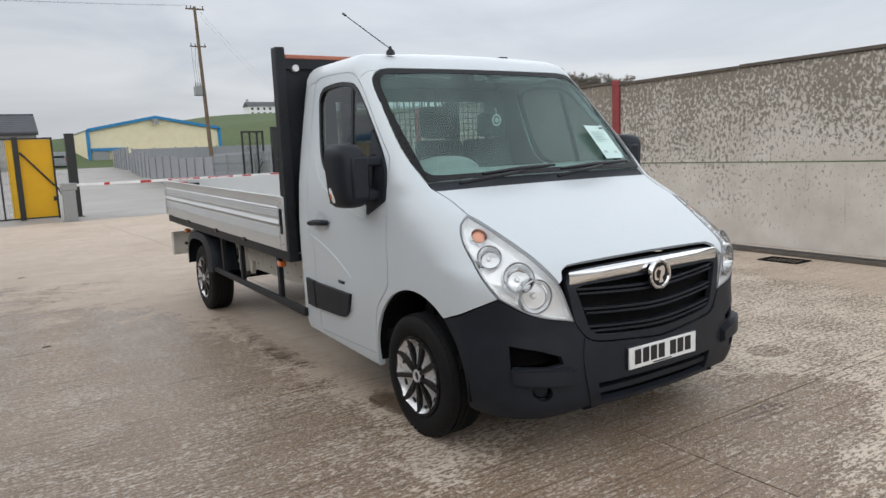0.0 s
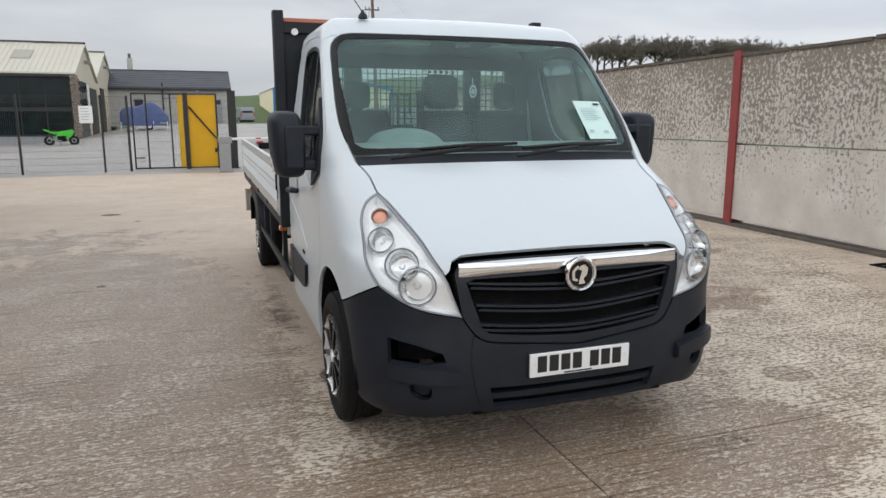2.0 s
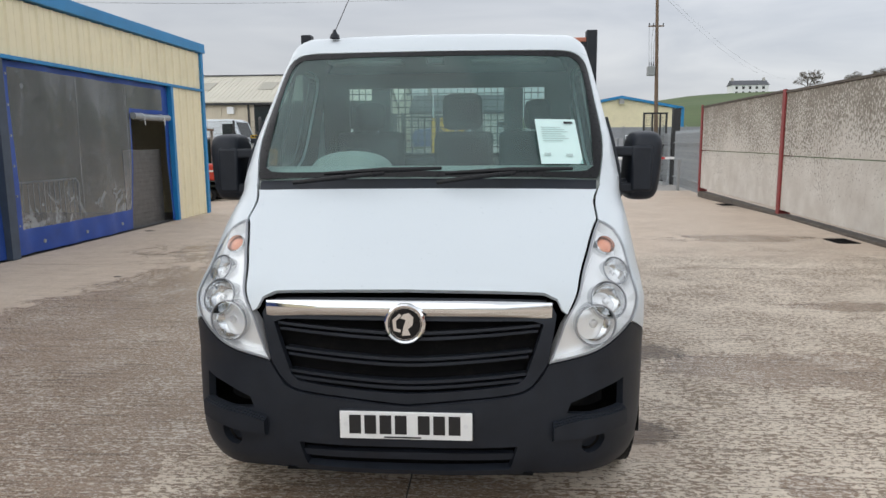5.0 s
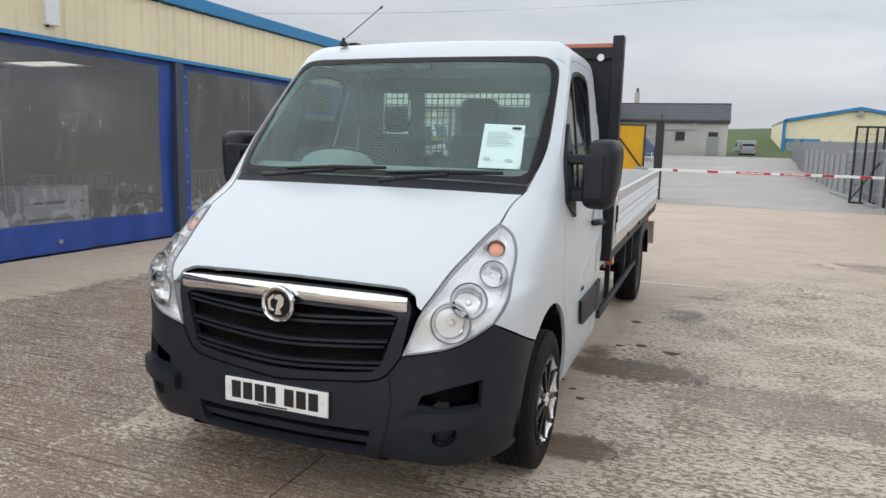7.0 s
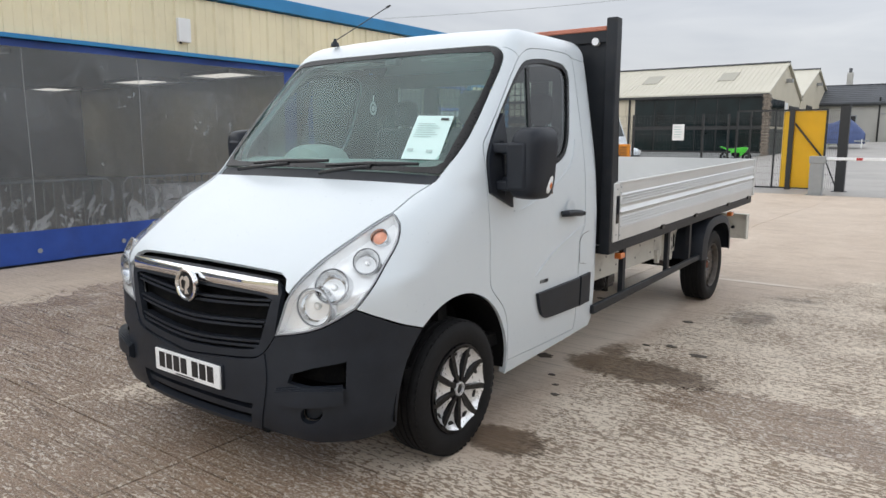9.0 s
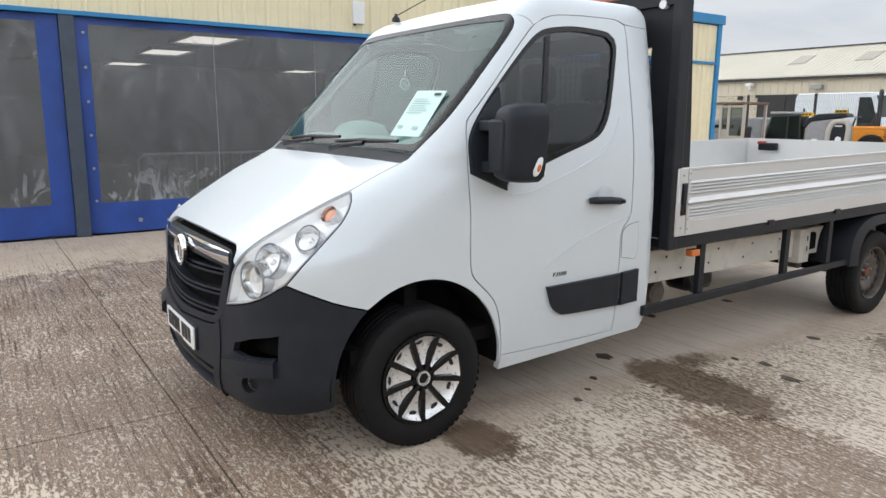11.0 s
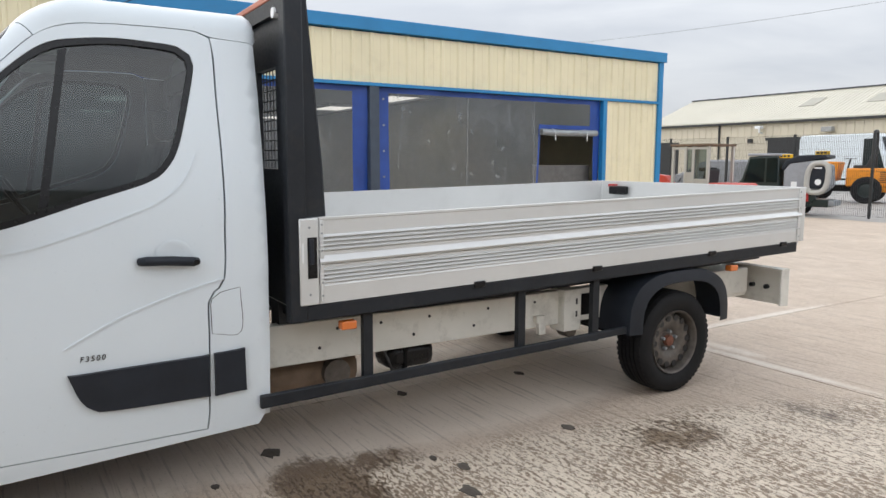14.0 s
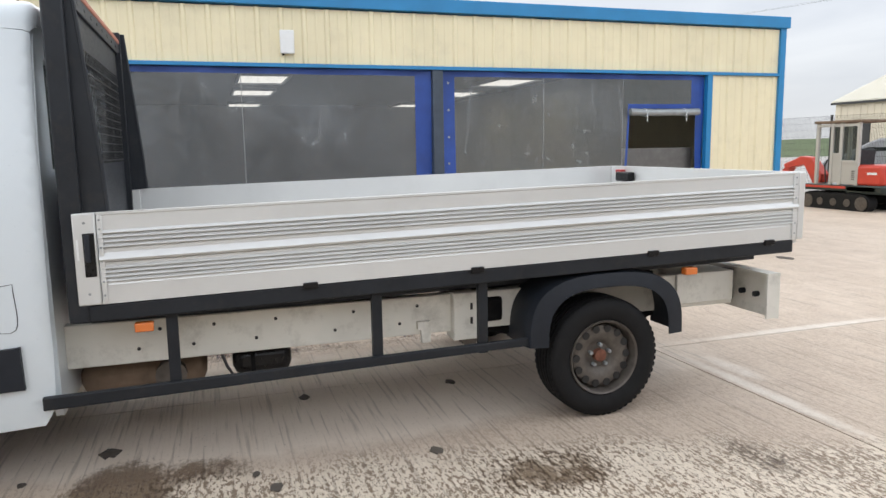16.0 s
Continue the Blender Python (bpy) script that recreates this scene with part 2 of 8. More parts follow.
M_BOATTARP = plain("faded_blue_tarpaulin", (0.055, 0.085, 0.21), 0.5, vary=0.25, scale=2, grain=30, bump=0.15)
M_CREAM = plain("cream_cladding", (0.77, 0.69, 0.475), 0.45, vary=0.06, scale=1.2, dirt=0.10)
M_POST = plain("dark_blue_post", (0.045, 0.062, 0.088), 0.5, vary=0.2)
M_REDPOST = plain("red_oxide_post", (0.24, 0.035, 0.035), 0.6, vary=0.2, scale=5, dirt=0.2)
M_BLACKMETAL = plain("black_fence_paint", (0.015, 0.016, 0.017), 0.5, vary=0.2)
M_YELLOW = plain("yellow_sheet", (0.72, 0.42, 0.006), 0.5, vary=0.08, scale=2, dirt=0.06)
M_GALV = plain("galvanised", (0.30, 0.32, 0.33), 0.5, metal=0.5, vary=0.2, scale=8)
M_GREYBOX = plain("grey_cabinet", (0.26, 0.27, 0.27), 0.55, vary=0.08)
M_WOODPOLE = plain("weathered_wood", (0.16, 0.11, 0.075), 0.85, vary=0.3, scale=9, grain=50, bump=0.4)
M_RENDER = plain("grey_render", (0.42, 0.41, 0.38), 0.9, vary=0.08, scale=0.6)
M_SLATE = plain("slate_roof", (0.085, 0.09, 0.10), 0.7, vary=0.15, scale=1.0)
M_SHEDCREAM = plain("pale_shed_cladding", (0.56, 0.50, 0.385), 0.5, vary=0.06, scale=0.6, dirt=0.08)
M_REFLECT = plain("lamp_reflector", (0.66, 0.67, 0.68), 0.09, metal=1.0, vary=0.15, grain=38, bump=1.0)
M_ROOFSHEET = plain("cream_roof_sheet", (0.56, 0.53, 0.44), 0.5, vary=0.06, scale=0.3)
M_SKYLIGHT = plain("rooflight_sheet", (0.36, 0.34, 0.28), 0.5, vary=0.1)
M_DARKGLASS = plain("dark_shopfront_glass", (0.005, 0.012, 0.013), 0.05, vary=0.6, scale=0.8, bump=0.0, spec=0.22)
M_STONE = plain("rubble_stone", (0.21, 0.175, 0.14), 0.9, vary=0.45, scale=6, bump=0.5)
M_MACHRED = plain("machine_red", (0.50, 0.045, 0.025), 0.45, vary=0.12, dirt=0.15)
M_MACHORANGE = plain("machine_orange", (0.78, 0.27, 0.01), 0.45, vary=0.1, dirt=0.15)
M_MACHGREY = plain("machine_grey", (0.27, 0.28, 0.30), 0.5, vary=0.1, dirt=0.15)
M_MACHDARK = plain("machine_dark_green", (0.012, 0.022, 0.020), 0.35, vary=0.2)
M_BIKEGREEN = plain("bike_green", (0.06, 0.55, 0.03), 0.3, vary=0.1, coat=0.5)
M_WHITEPLAIN = plain("white_plastic", (0.75, 0.76, 0.76), 0.5, vary=0.04, dirt=0.05)
M_CURTAINCLEAR = scuffed_sheet()
M_BARK = plain("bark", (0.10, 0.085, 0.07), 0.9, vary=0.3, scale=10)
M_TWIG = plain("bare_twigs", (0.155, 0.135, 0.11), 0.9, vary=0.3, scale=2)
M_CHECKER = plain("chequer_plate", (0.16, 0.155, 0.15), 0.45, metal=0.6, vary=0.2, dirt=0.2)
M_FLOOD = plain("lamp_head", (0.30, 0.30, 0.29), 0.4, vary=0.1)
# emission stands in for daylight coming through the rooflights
M_ROOFLIGHT_GLOW = glow("rooflight_glow_sheet", (1.0, 0.95, 0.86), 1.1)
# wall, ceiling and floor colours are darkened to put in the interior's dimness
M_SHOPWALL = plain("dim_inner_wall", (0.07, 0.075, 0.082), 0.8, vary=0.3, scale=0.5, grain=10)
M_SHOPFLOOR = plain("dim_workshop_floor", (0.11, 0.112, 0.115), 0.6, vary=0.3, scale=0.4, grain=10)


def concrete_ground():
    """Brushed yard concrete: pale worn crust broken into short ridges, brown pits between, damp and wet in places."""
    m = Nodes("yard_concrete")
    x, y = m.axis("X"), m.axis("Y")
    fine, mid, big = m.noise(130, 3.0, 0.6), m.noise(5.0, 6.0, 0.62), m.noise(0.5, 6.0, 0.6, 0.4)
    crust = m.noise(1.0, 4.0, 0.62, 0.5, m.stretch((24.0, 54.0, 1.0), 0.06))
    grit = m.noise(1.0, 3.0, 0.6, 0.3, m.stretch((58.0, 130.0, 1.0), -0.05))
    comb = m.noise(1.0, 3.0, 0.5, 0.15, m.stretch((1.6, 48.0, 1.0), 0.03))

    def off(v, k=1.0):
        return m.math("MULTIPLY", m.math("SUBTRACT", v, 0.5), k)

    def patch(cx, cy, rx, ry, power=1.0):
        u = m.math("DIVIDE", m.math("SUBTRACT", x, cx), rx)
        v = m.math("DIVIDE", m.math("SUBTRACT", y, cy), ry)
        d = m.math("ADD", m.math("MULTIPLY", u, u), m.math("MULTIPLY", v, v))
        return m.math("MULTIPLY", m.math("SUBTRACT", 1.0, d), power)

    def many(rows):
        total = None
        for r in rows:
            p = patch(*r)
            total = p if total is None else m.math("MAXIMUM", total, p)
        return total
    # unworn where the truck keeps the rain off, and paled to lift its shade; the crust is roughest round the parking
    # place
    dry_lift = m.ramp(m.math("ADD", many([(0.05, 2.7, 0.93, 3.2, 2.0)]), off(mid, 1.4)), (-0.1, 0.0), (0.6, 1.0))
    zone = many([(0.7, -1.5, 3.4, 1.7, 1.4), (2.75, 1.8, 1.85, 4.6, 1.6), (-2.4, -1.2, 2.2, 2.4, 0.55), (4.4, 4.5, 2.0, 4.0, 0.5)])
    keep = m.ramp(m.math("ADD", zone, off(m.noise(0.55, 5.0, 0.6, 0.4), 1.7)), (-0.35, 0.18), (0.30, 0.9))
    keep = m.math("MULTIPLY", keep, m.math("SUBTRACT", 1.0, m.math("MULTIPLY", dry_lift, 0.93)))
    base = m.mix(m.ramp(big, (0.3, 0.0), (0.7, 1.0)), (0.510, 0.405, 0.315), (0.625, 0.515, 0.415))
    base = m.mix(m.ramp(mid, (0.38, 0.0), (0.75, 0.45)), base, (0.43, 0.34, 0.262))
    # dry concrete, its colour raised further to brighten the shaded ground under the truck
    base = m.mix(m.math("MULTIPLY", dry_lift, 0.8), base, m.mix(mid, (0.68, 0.585, 0.49), (0.79, 0.70, 0.60)))
    pale = m.mix(mid, (0.63, 0.535, 0.425), (0.77, 0.675, 0.555))
    # how much crust is left differs from place to place
    level = m.math("ADD", m.math("ADD", crust, off(grit, 0.40)), m.math("ADD", off(comb, 0.20), off(m.noise(1.7, 4.0, 0.6), 0.34)))
    worn = m.ramp(level, (0.455, 0.0), (0.49, 1.0))
    pits = m.mix(mid, (0.165, 0.113, 0.072), (0.32, 0.236, 0.164))
    coarse = m.mix(worn, pits, pale)
    col = m.mix(keep, base, coarse)
    col = m.mix(m.math("MULTIPLY", m.ramp(comb, (0.34, 1.0), (0.44, 0.0)), 0.40), col, (0.22, 0.175, 0.135))
    fleck = m.ramp(m.noise(1.0, 3.0, 0.65, 0.2, m.stretch((36.0, 60.0, 1.0), 0.4)), (0.63, 0.0), (0.68, 1.0))
    col = m.mix(m.math("MULTIPLY", fleck, 0.35), col, (0.15, 0.115, 0.085))
    speck = m.ramp(m.voronoi(15.0), (0.0, 1.0), (0.09, 0.0))
    col = m.mix(m.math("MULTIPLY", speck, 0.5), col, (0.07, 0.055, 0.04))
    # rain water lying in the pits, the highest crust standing clear of it
    rough_edge = m.math("ADD", off(m.noise(1.6, 6.0, 0.64, 0.6), 1.3), m.math("SUBTRACT", off(m.noise(7.0, 4.0, 0.6), 0.8), off(level, 0.9)))
    pool = many([(-2.75, 1.4, 1.90, 5.2, 0.95), (0.0, -0.95, 1.75, 0.72, 1.1), (-0.9, -1.7, 1.5, 0.8, 0.6), (-1.2, -3.2, 1.7, 0.8, 0.35), (2.45, 1.40, 1.15, 0.50, 0.75), (-3.4, 6.6, 1.8, 1.4, 0.35), (3.9, 3.35, 0.9, 0.22, 0.7), (1.82, -0.32, 0.18, 0.14, 1.2), (4.3, 8.2, 1.6, 0.5, 0.4)])
    pool = m.math("ADD", pool, rough_edge)
    wet = m.ramp(pool, (0.20, 0.0), (0.26, 1.0))
    damp = m.ramp(pool, (-0.05, 0.0), (0.30, 1.0))
    high = m.ramp(level, (0.57, 0.0), (0.61, 1.0))
    film = m.mix(mid, (0.265, 0.180, 0.120), (0.40, 0.293, 0.210))
    film = m.mix(m.math("MULTIPLY", worn, 0.35), film, (0.35, 0.275, 0.205))
    film = m.mix(m.math("MULTIPLY", m.ramp(comb, (0.36, 1.0), (0.47, 0.0)), 0.55), film, (0.10, 0.07, 0.045))
    film = m.mix(m.math("MULTIPLY", high, 0.75), film, (0.60, 0.53, 0.45))
    col = m.mix(m.math("MULTIPLY", damp, 0.40), col, m.mix(1.0, col, (0.70, 0.65, 0.60), "MULTIPLY"))
    col = m.mix(m.math("MULTIPLY", wet, 0.92), col, film)
    # oily drips beside the wheels and the sill
    drip = many([(0.72, -0.98, 0.28, 0.12, 0.6), (1.25, 1.78, 0.62, 0.30, 1.5), (1.10, 0.28, 0.28, 0.20, 1.5), (1.52, 3.72, 0.26, 0.40, 0.8), (1.75, 4.75, 0.25, 0.14, 0.6), (0.95, 2.15, 0.16, 0.30, 0.7), (-0.85, 0.55, 0.14, 0.35, 1.0), (-1.0, 2.6, 0.12, 1.6, 0.6)])
    drip = m.math("ADD", drip, m.math("ADD", m.math("MULTIPLY", rough_edge, 1.25), off(m.noise(19.0, 4.0, 0.65, 0.5), 1.2)))
    drip = m.ramp(drip, (0.20, 0.0), (0.75, 1.0))
    oily = m.mix(0.25, m.mix(1.0, col, (0.36, 0.30, 0.24), "MULTIPLY"), (0.085, 0.058, 0.038))
    col = m.mix(m.math("MULTIPLY", drip, 0.95), col, oily)
    # chalky runs along the joints behind the truck
    chalk = m.math("ADD", many([(1.0, 5.46, 0.95, 0.07, 1.0), (-0.10, 6.9, 0.08, 1.5, 1.0), (0.55, 5.62, 0.35, 0.10, 0.8)]), off(m.noise(9.0, 5.0, 0.7, 0.4), 1.6))
    col = m.mix(m.math("MULTIPLY", m.ramp(chalk, (0.1, 0.0), (0.9, 1.0)), 0.6), col, (0.80, 0.75, 0.68))
    m.set(Base_Color=col, Specular_IOR_Level=0.5)
    soaked = m.math("MAXIMUM", wet, m.math("MULTIPLY", drip, 0.6))
    m.set(Roughness=m.mix(m.math("MULTIPLY", soaked, m.math("SUBTRACT", 1.0, m.math("MULTIPLY", high, 0.6))), m.ramp(mid, (0.3, 0.58), (0.7, 0.80)), m.ramp(grit, (0.3, 0.14), (0.7, 0.36))))
    h = m.math("ADD", m.math("MULTIPLY", m.math("MULTIPLY", worn, keep), 1.0), m.math("MULTIPLY", fine, 0.35))
    h = m.math("ADD", h, m.math("MULTIPLY", comb, 0.8))
    m.bump(h, 0.8, 0.010)
    return m.mat


def precast_wall():
    """Old white-washed concrete panels, mottled with dark lichen that thickens towards the top."""
    m = Nodes("mottled_white_concrete")
    z = m.axis("Z")
    v = m.stretch((1.0, 1.0, 0.75))
    fleck = m.noise(22.0, 6.0, 0.74, 0.4, v)
    soft = m.noise(1.1, 5.0, 0.6)
    col = m.mix(m.ramp(m.noise(2.2, 6.0), (0.3, 0.0), (0.75, 1.0)), (0.46, 0.425, 0.38), (0.61, 0.585, 0.54))
    height = m.math("MULTIPLY", m.math("SUBTRACT", z, 1.35), 0.105)
    level = m.math("ADD", m.math("ADD", fleck, height), m.math("MULTIPLY", m.math("SUBTRACT", soft, 0.5), 0.32))
    dark = m.ramp(level, (0.525, 0.0), (0.565, 1.0))
    col = m.mix(m.math("MULTIPLY", dark, 0.82), col, m.mix(m.noise(30, 3.0), (0.10, 0.085, 0.065), (0.19, 0.165, 0.13)))
    runs = m.ramp(m.noise(3.2, 4.0, 0.6, 0.0, m.stretch((3.0, 3.0, 0.22))), (0.66, 0.0), (0.76, 1.0))
    col = m.mix(m.math("MULTIPLY", runs, 0.35), col, (0.14, 0.12, 0.10))
    m.set(Base_Color=col, Roughness=0.92, Specular_IOR_Level=0.25)
    m.bump(m.math("SUBTRACT", m.noise(60, 4.0), m.math("MULTIPLY", dark, 0.5)), 0.5, 0.008)
    return m.mat


def grass_field():
    m = Nodes("field_grass")
    col = m.mix(m.ramp(m.noise(0.03, 6.0), (0.3, 0.0), (0.7, 1.0)), (0.055, 0.10, 0.025), (0.095, 0.125, 0.04))
    m.set(Base_Color=m.mix(m.ramp(m.noise(0.6, 5.0), (0.4, 0.0), (0.7, 0.5)), col, (0.06, 0.07, 0.03)), Roughness=0.95)
    return m.mat


M_GROUND = concrete_ground()
M_WALL = precast_wall()
M_GRASS = grass_field()
M_LANE = plain("lane_concrete", (0.34, 0.32, 0.295), 0.55, vary=0.16, scale=0.25, grain=20, bump=0.3, dirt=0.25)
M_JOINT = plain("joint_filler", (0.10, 0.085, 0.07), 0.9, vary=0.3, scale=8)


# ---- mesh tools ----
class Geo:
    """Points and faces of one mesh."""

    def __init__(self):
        self.v, self.f = [], []

    def add(self, verts, faces):
        n = len(self.v)
        self.v += [tuple(p) for p in verts]
        self.f += [tuple(i + n for i in f) for f in faces]
        return self

    def box(self, x0, x1, y0, y1, z0, z1):
        v = [(x, y, z) for z in (z0, z1) for x, y in ((x0, y0), (x1, y0), (x1, y1), (x0, y1))]
        return self.add(v, [(3, 2, 1, 0), (4, 5, 6, 7), (0, 1, 5, 4), (1, 2, 6, 5), (2, 3, 7, 6), (3, 0, 4, 7)])

    def prism(self, outline, a0, a1, axis="x"):
        """A flat outline drawn out along an axis: (y, z) for x, (x, z) for y, (x, y) for z."""
        put = {"x": lambda p, a: (a, p[0], p[1]), "y": lambda p, a: (p[0], a, p[1]), "z": lambda p, a: (p[0], p[1], a)}[axis]
        n = len(outline)
        faces = [tuple(range(n - 1, -1, -1)), tuple(range(n, 2 * n))]
        faces += [(i, (i + 1) % n, n + (i + 1) % n, n + i) for i in range(n)]
        return self.add([put(p, a0) for p in outline] + [put(p, a1) for p in outline], faces)

    def lathe(self, profile, centre, axis="x", n=48, close=False):
        """Points (radius, along) turned round an axis."""
        v = []
        for i in range(n):
            c, s = math.cos(2 * math.pi * i / n), math.sin(2 * math.pi * i / n)
            for r, a in profile:
                p = {"x": (a, r * c, r * s), "y": (r * c, a, r * s), "z": (r * c, r * s, a)}[axis]
                v.append([p[k] + centre[k] for k in range(3)])
        m = len(profile)
        faces = []
        for i in range(n):
            j = (i + 1) % n
            for k in range(m if close else m - 1):
                l = (k + 1) % m
                faces.append((i * m + k, j * m + k, j * m + l, i * m + l))
        return self.add(v, faces)

    def tube(self, path, r, n=8, caps=True):
        """A round bar along a line of points; r: one radius, or one for each point."""
        path = [Vector(p) for p in path]
        rs = r if isinstance(r, (list, tuple)) else [r] * len(path)
        v, side = [], None
        for i, p in enumerate(path):
            d = (path[min(i + 1, len(path) - 1)] - path[max(i - 1, 0)]).normalized()
            if side is None:
                side = d.orthogonal().normalized()
            side = (side - d * side.dot(d)).normalized()
            up = d.cross(side)
            for k in range(n):
                a = 2 * math.pi * k / n
                v.append(p + (side * math.cos(a) + up * math.sin(a)) * rs[i])
        faces = [(i * n + k, i * n + (k + 1) % n, (i + 1) * n + (k + 1) % n, (i + 1) * n + k) for i in range(len(path) - 1) for k in range(n)]
        if caps:
            faces += [tuple(range(n - 1, -1, -1)), tuple(range((len(path) - 1) * n, len(path) * n))]
        return self.add(v, faces)

    def disc(self, c, r, axis, a0, a1, n=24):
        return self.lathe([(0.0005, a0), (r, a0), (r, a1), (0.0005, a1)], c, axis, n)

    def grid(self, fn, nu, nv):
        """A sheet fn(u, v) for u and v from 0 to 1."""
        v = [fn(i / nu, j / nv) for i in range(nu + 1) for j in range(nv + 1)]
        w = nv + 1
        return self.add(v, [(i * w + j, (i + 1) * w + j, (i + 1) * w + j + 1, i * w + j + 1) for i in range(nu) for j in range(nv)])

    def turn(self, m):
        self.v = [tuple(m @ Vector(p)) for p in self.v]
        return self


def mesh_of(name, geo, material, smooth=False):
    me = bpy.data.meshes.new(name)
    me.from_pydata(geo.v, [], geo.f)
    bm = bmesh.new()
    bm.from_mesh(me)
    bmesh.ops.recalc_face_normals(bm, faces=bm.faces)
    bm.to_mesh(me)
    bm.free()
    me.materials.append(material)
    if smooth:
        me.shade_smooth()
        me.set_sharp_from_angle(angle=radians(38))
    return me


def part(name, geo, material, parent=None, label="", smooth=False, bevel=0.0):
    """One mesh under a thing or a part, or a thing of its own where it has no parent."""
    ob = new(name, mesh_of(name, geo, material, smooth or bevel > 0))
    if parent:
        ob.parent = parent
    if label:
        tagged(ob, label)
    if bevel:
        b = ob.modifiers.new("bevel", "BEVEL")
        b.width, b.segments, b.limit_method, b.angle_limit = bevel, 2, "ANGLE", radians(40)
        b.harden_normals = False
    return ob


def thing(name, label, category, m=None, group="", kind=""):
    ob = new(name)
    ob.empty_display_size = 0.2
    if m is not None:
        ob.matrix_world = m
    return tagged(ob, label, category, group, kind)


def single(name, geo, material, label, category="", group="", kind="", smooth=False, bevel=0.0):
    ob = part(name, geo, material, None, "", smooth, bevel)
    return tagged(ob, label, category, group, kind)


def rod(p, q, r, n=8):
    return Geo().tube([p, q], r, n)


def bez(pts, step=0.03):
    """A smooth line through points."""
    P = [np.array(p, float) for p in pts]
    if len(P) == 2:
        n = max(1, int(np.linalg.norm(P[1] - P[0]) / step))
        return [P[0] + (P[1] - P[0]) * k / n for k in range(n + 1)]
    P = [2 * P[0] - P[1]] + P + [2 * P[-1] - P[-2]]
    out = []
    for a, b, c, d in zip(P, P[1:], P[2:], P[3:]):
        n = max(1, int(np.linalg.norm(c - b) / step))
        for k in range(n):
            t = k / n
            out.append(0.5 * (2 * b + (c - a) * t + (2 * a - 5 * b + 4 * c - d) * t * t + (3 * b - a - 3 * c + d) * t**3))
    return out + [P[-2]]


def joined(*lines):
    """Lines laid end to end into one closed outline."""
    out = []
    for line in lines:
        for p in line:
            if not out or np.linalg.norm(np.array(p) - out[-1]) > 1e-3:
                out.append(np.array(p, float))
    if np.linalg.norm(out[0] - out[-1]) < 1e-3:
        out.pop()
    return out


def inside(poly, pts):
    """Which of the points lie in a flat outline."""
    poly, pts = np.asarray(poly), np.asarray(pts)
    hit = np.zeros(len(pts), bool)
    for (x0, y0), (x1, y1) in zip(poly, np.roll(poly, -1, 0)):
        cross = (y0 > pts[:, 1]) != (y1 > pts[:, 1])
        with np.errstate(divide="ignore", invalid="ignore"):
            hit ^= cross & (pts[:, 0] < (x1 - x0) * (pts[:, 1] - y0) / (y1 - y0) + x0)
    return hit


def shrunk(poly, by):
    """A flat outline drawn in by a distance."""
    poly = np.asarray(poly, float)
    area = 0.5 * np.sum(poly[:, 0] * np.roll(poly[:, 1], -1) - np.roll(poly[:, 0], -1) * poly[:, 1])
    d = np.roll(poly, -1, 0) - np.roll(poly, 1, 0)
    n = np.stack([-d[:, 1], d[:, 0]], 1) * np.sign(area)
    return poly + by * n / np.maximum(np.linalg.norm(n, axis=1, keepdims=True), 1e-9)


def filled(outline, holes, spacing):
    """Triangles that fill a flat outline with holes: points, triangles."""
    from mathutils.geometry import delaunay_2d_cdt

    rings = [np.asarray(outline)] + [np.asarray(h) for h in holes]
    pts, edges = [], []
    for ring in rings:
        n = len(pts)
        pts += [tuple(p) for p in ring]
        edges += [(n + i, n + (i + 1) % len(ring)) for i in range(len(ring))]
    lo, hi = rings[0].min(0), rings[0].max(0)
    gx, gy = np.meshgrid(np.arange(lo[0], hi[0], spacing), np.arange(lo[1], hi[1], spacing))
    gx = gx + (np.arange(gx.shape[0]) % 2)[:, None] * spacing / 2
    g = np.stack([gx.ravel(), gy.ravel()], 1)
    keep = inside(rings[0], g)
    for h in rings[1:]:
        keep &= ~inside(h, g)
    g = g[keep]
    edge_pts = np.array(pts)
    if len(g):
        near = np.array([((edge_pts - p) ** 2).sum(1).min() for p in g])
        g = g[near > (0.45 * spacing) ** 2]
    v, _, f, *_ = delaunay_2d_cdt([Vector(p) for p in pts] + [Vector(p) for p in g], edges, [], 0, 1e-7)
    v = np.array([tuple(p) for p in v])
    tri = [list(t) for t in f]
    mid = np.array([v[t].mean(0) for t in tri])
    keep = inside(rings[0], mid)
    for h in rings[1:]:
        keep &= ~inside(h, mid)
    return v, [t for t, k in zip(tri, keep) if k]


def plate(outline, holes, axis, a0, a1, spacing=0.3):
    """A flat sheet with holes, between two places along an axis."""
    v, tri = filled(outline, holes, spacing)
    put = {"x": lambda p, a: (a, p[0], p[1]), "y": lambda p, a: (p[0], a, p[1]), "z": lambda p, a: (p[0], p[1], a)}[axis]
    n, g = len(v), Geo()
    count = {}
    for t in tri:
        for a, b in zip(t, t[1:] + t[:1]):
            count[(min(a, b), max(a, b))] = count.get((min(a, b), max(a, b)), 0) + 1
    faces = [tuple(t) for t in tri] + [tuple(i + n for i in t[::-1]) for t in tri]
    faces += [(a, b, b + n, a + n) for (a, b), k in count.items() if k == 1]
    return g.add([put(p, a0) for p in v] + [put(p, a1) for p in v], faces)


def rect(x0, x1, y0, y1):
    return [(x0, y0), (x1, y0), (x1, y1), (x0, y1)]


# ---- the truck: its nose points to -y, the front axle lies over the origin ----
truck = thing("dropside_truck", "white cab dropside truck with an aluminium flatbed on wet concrete", "truck")

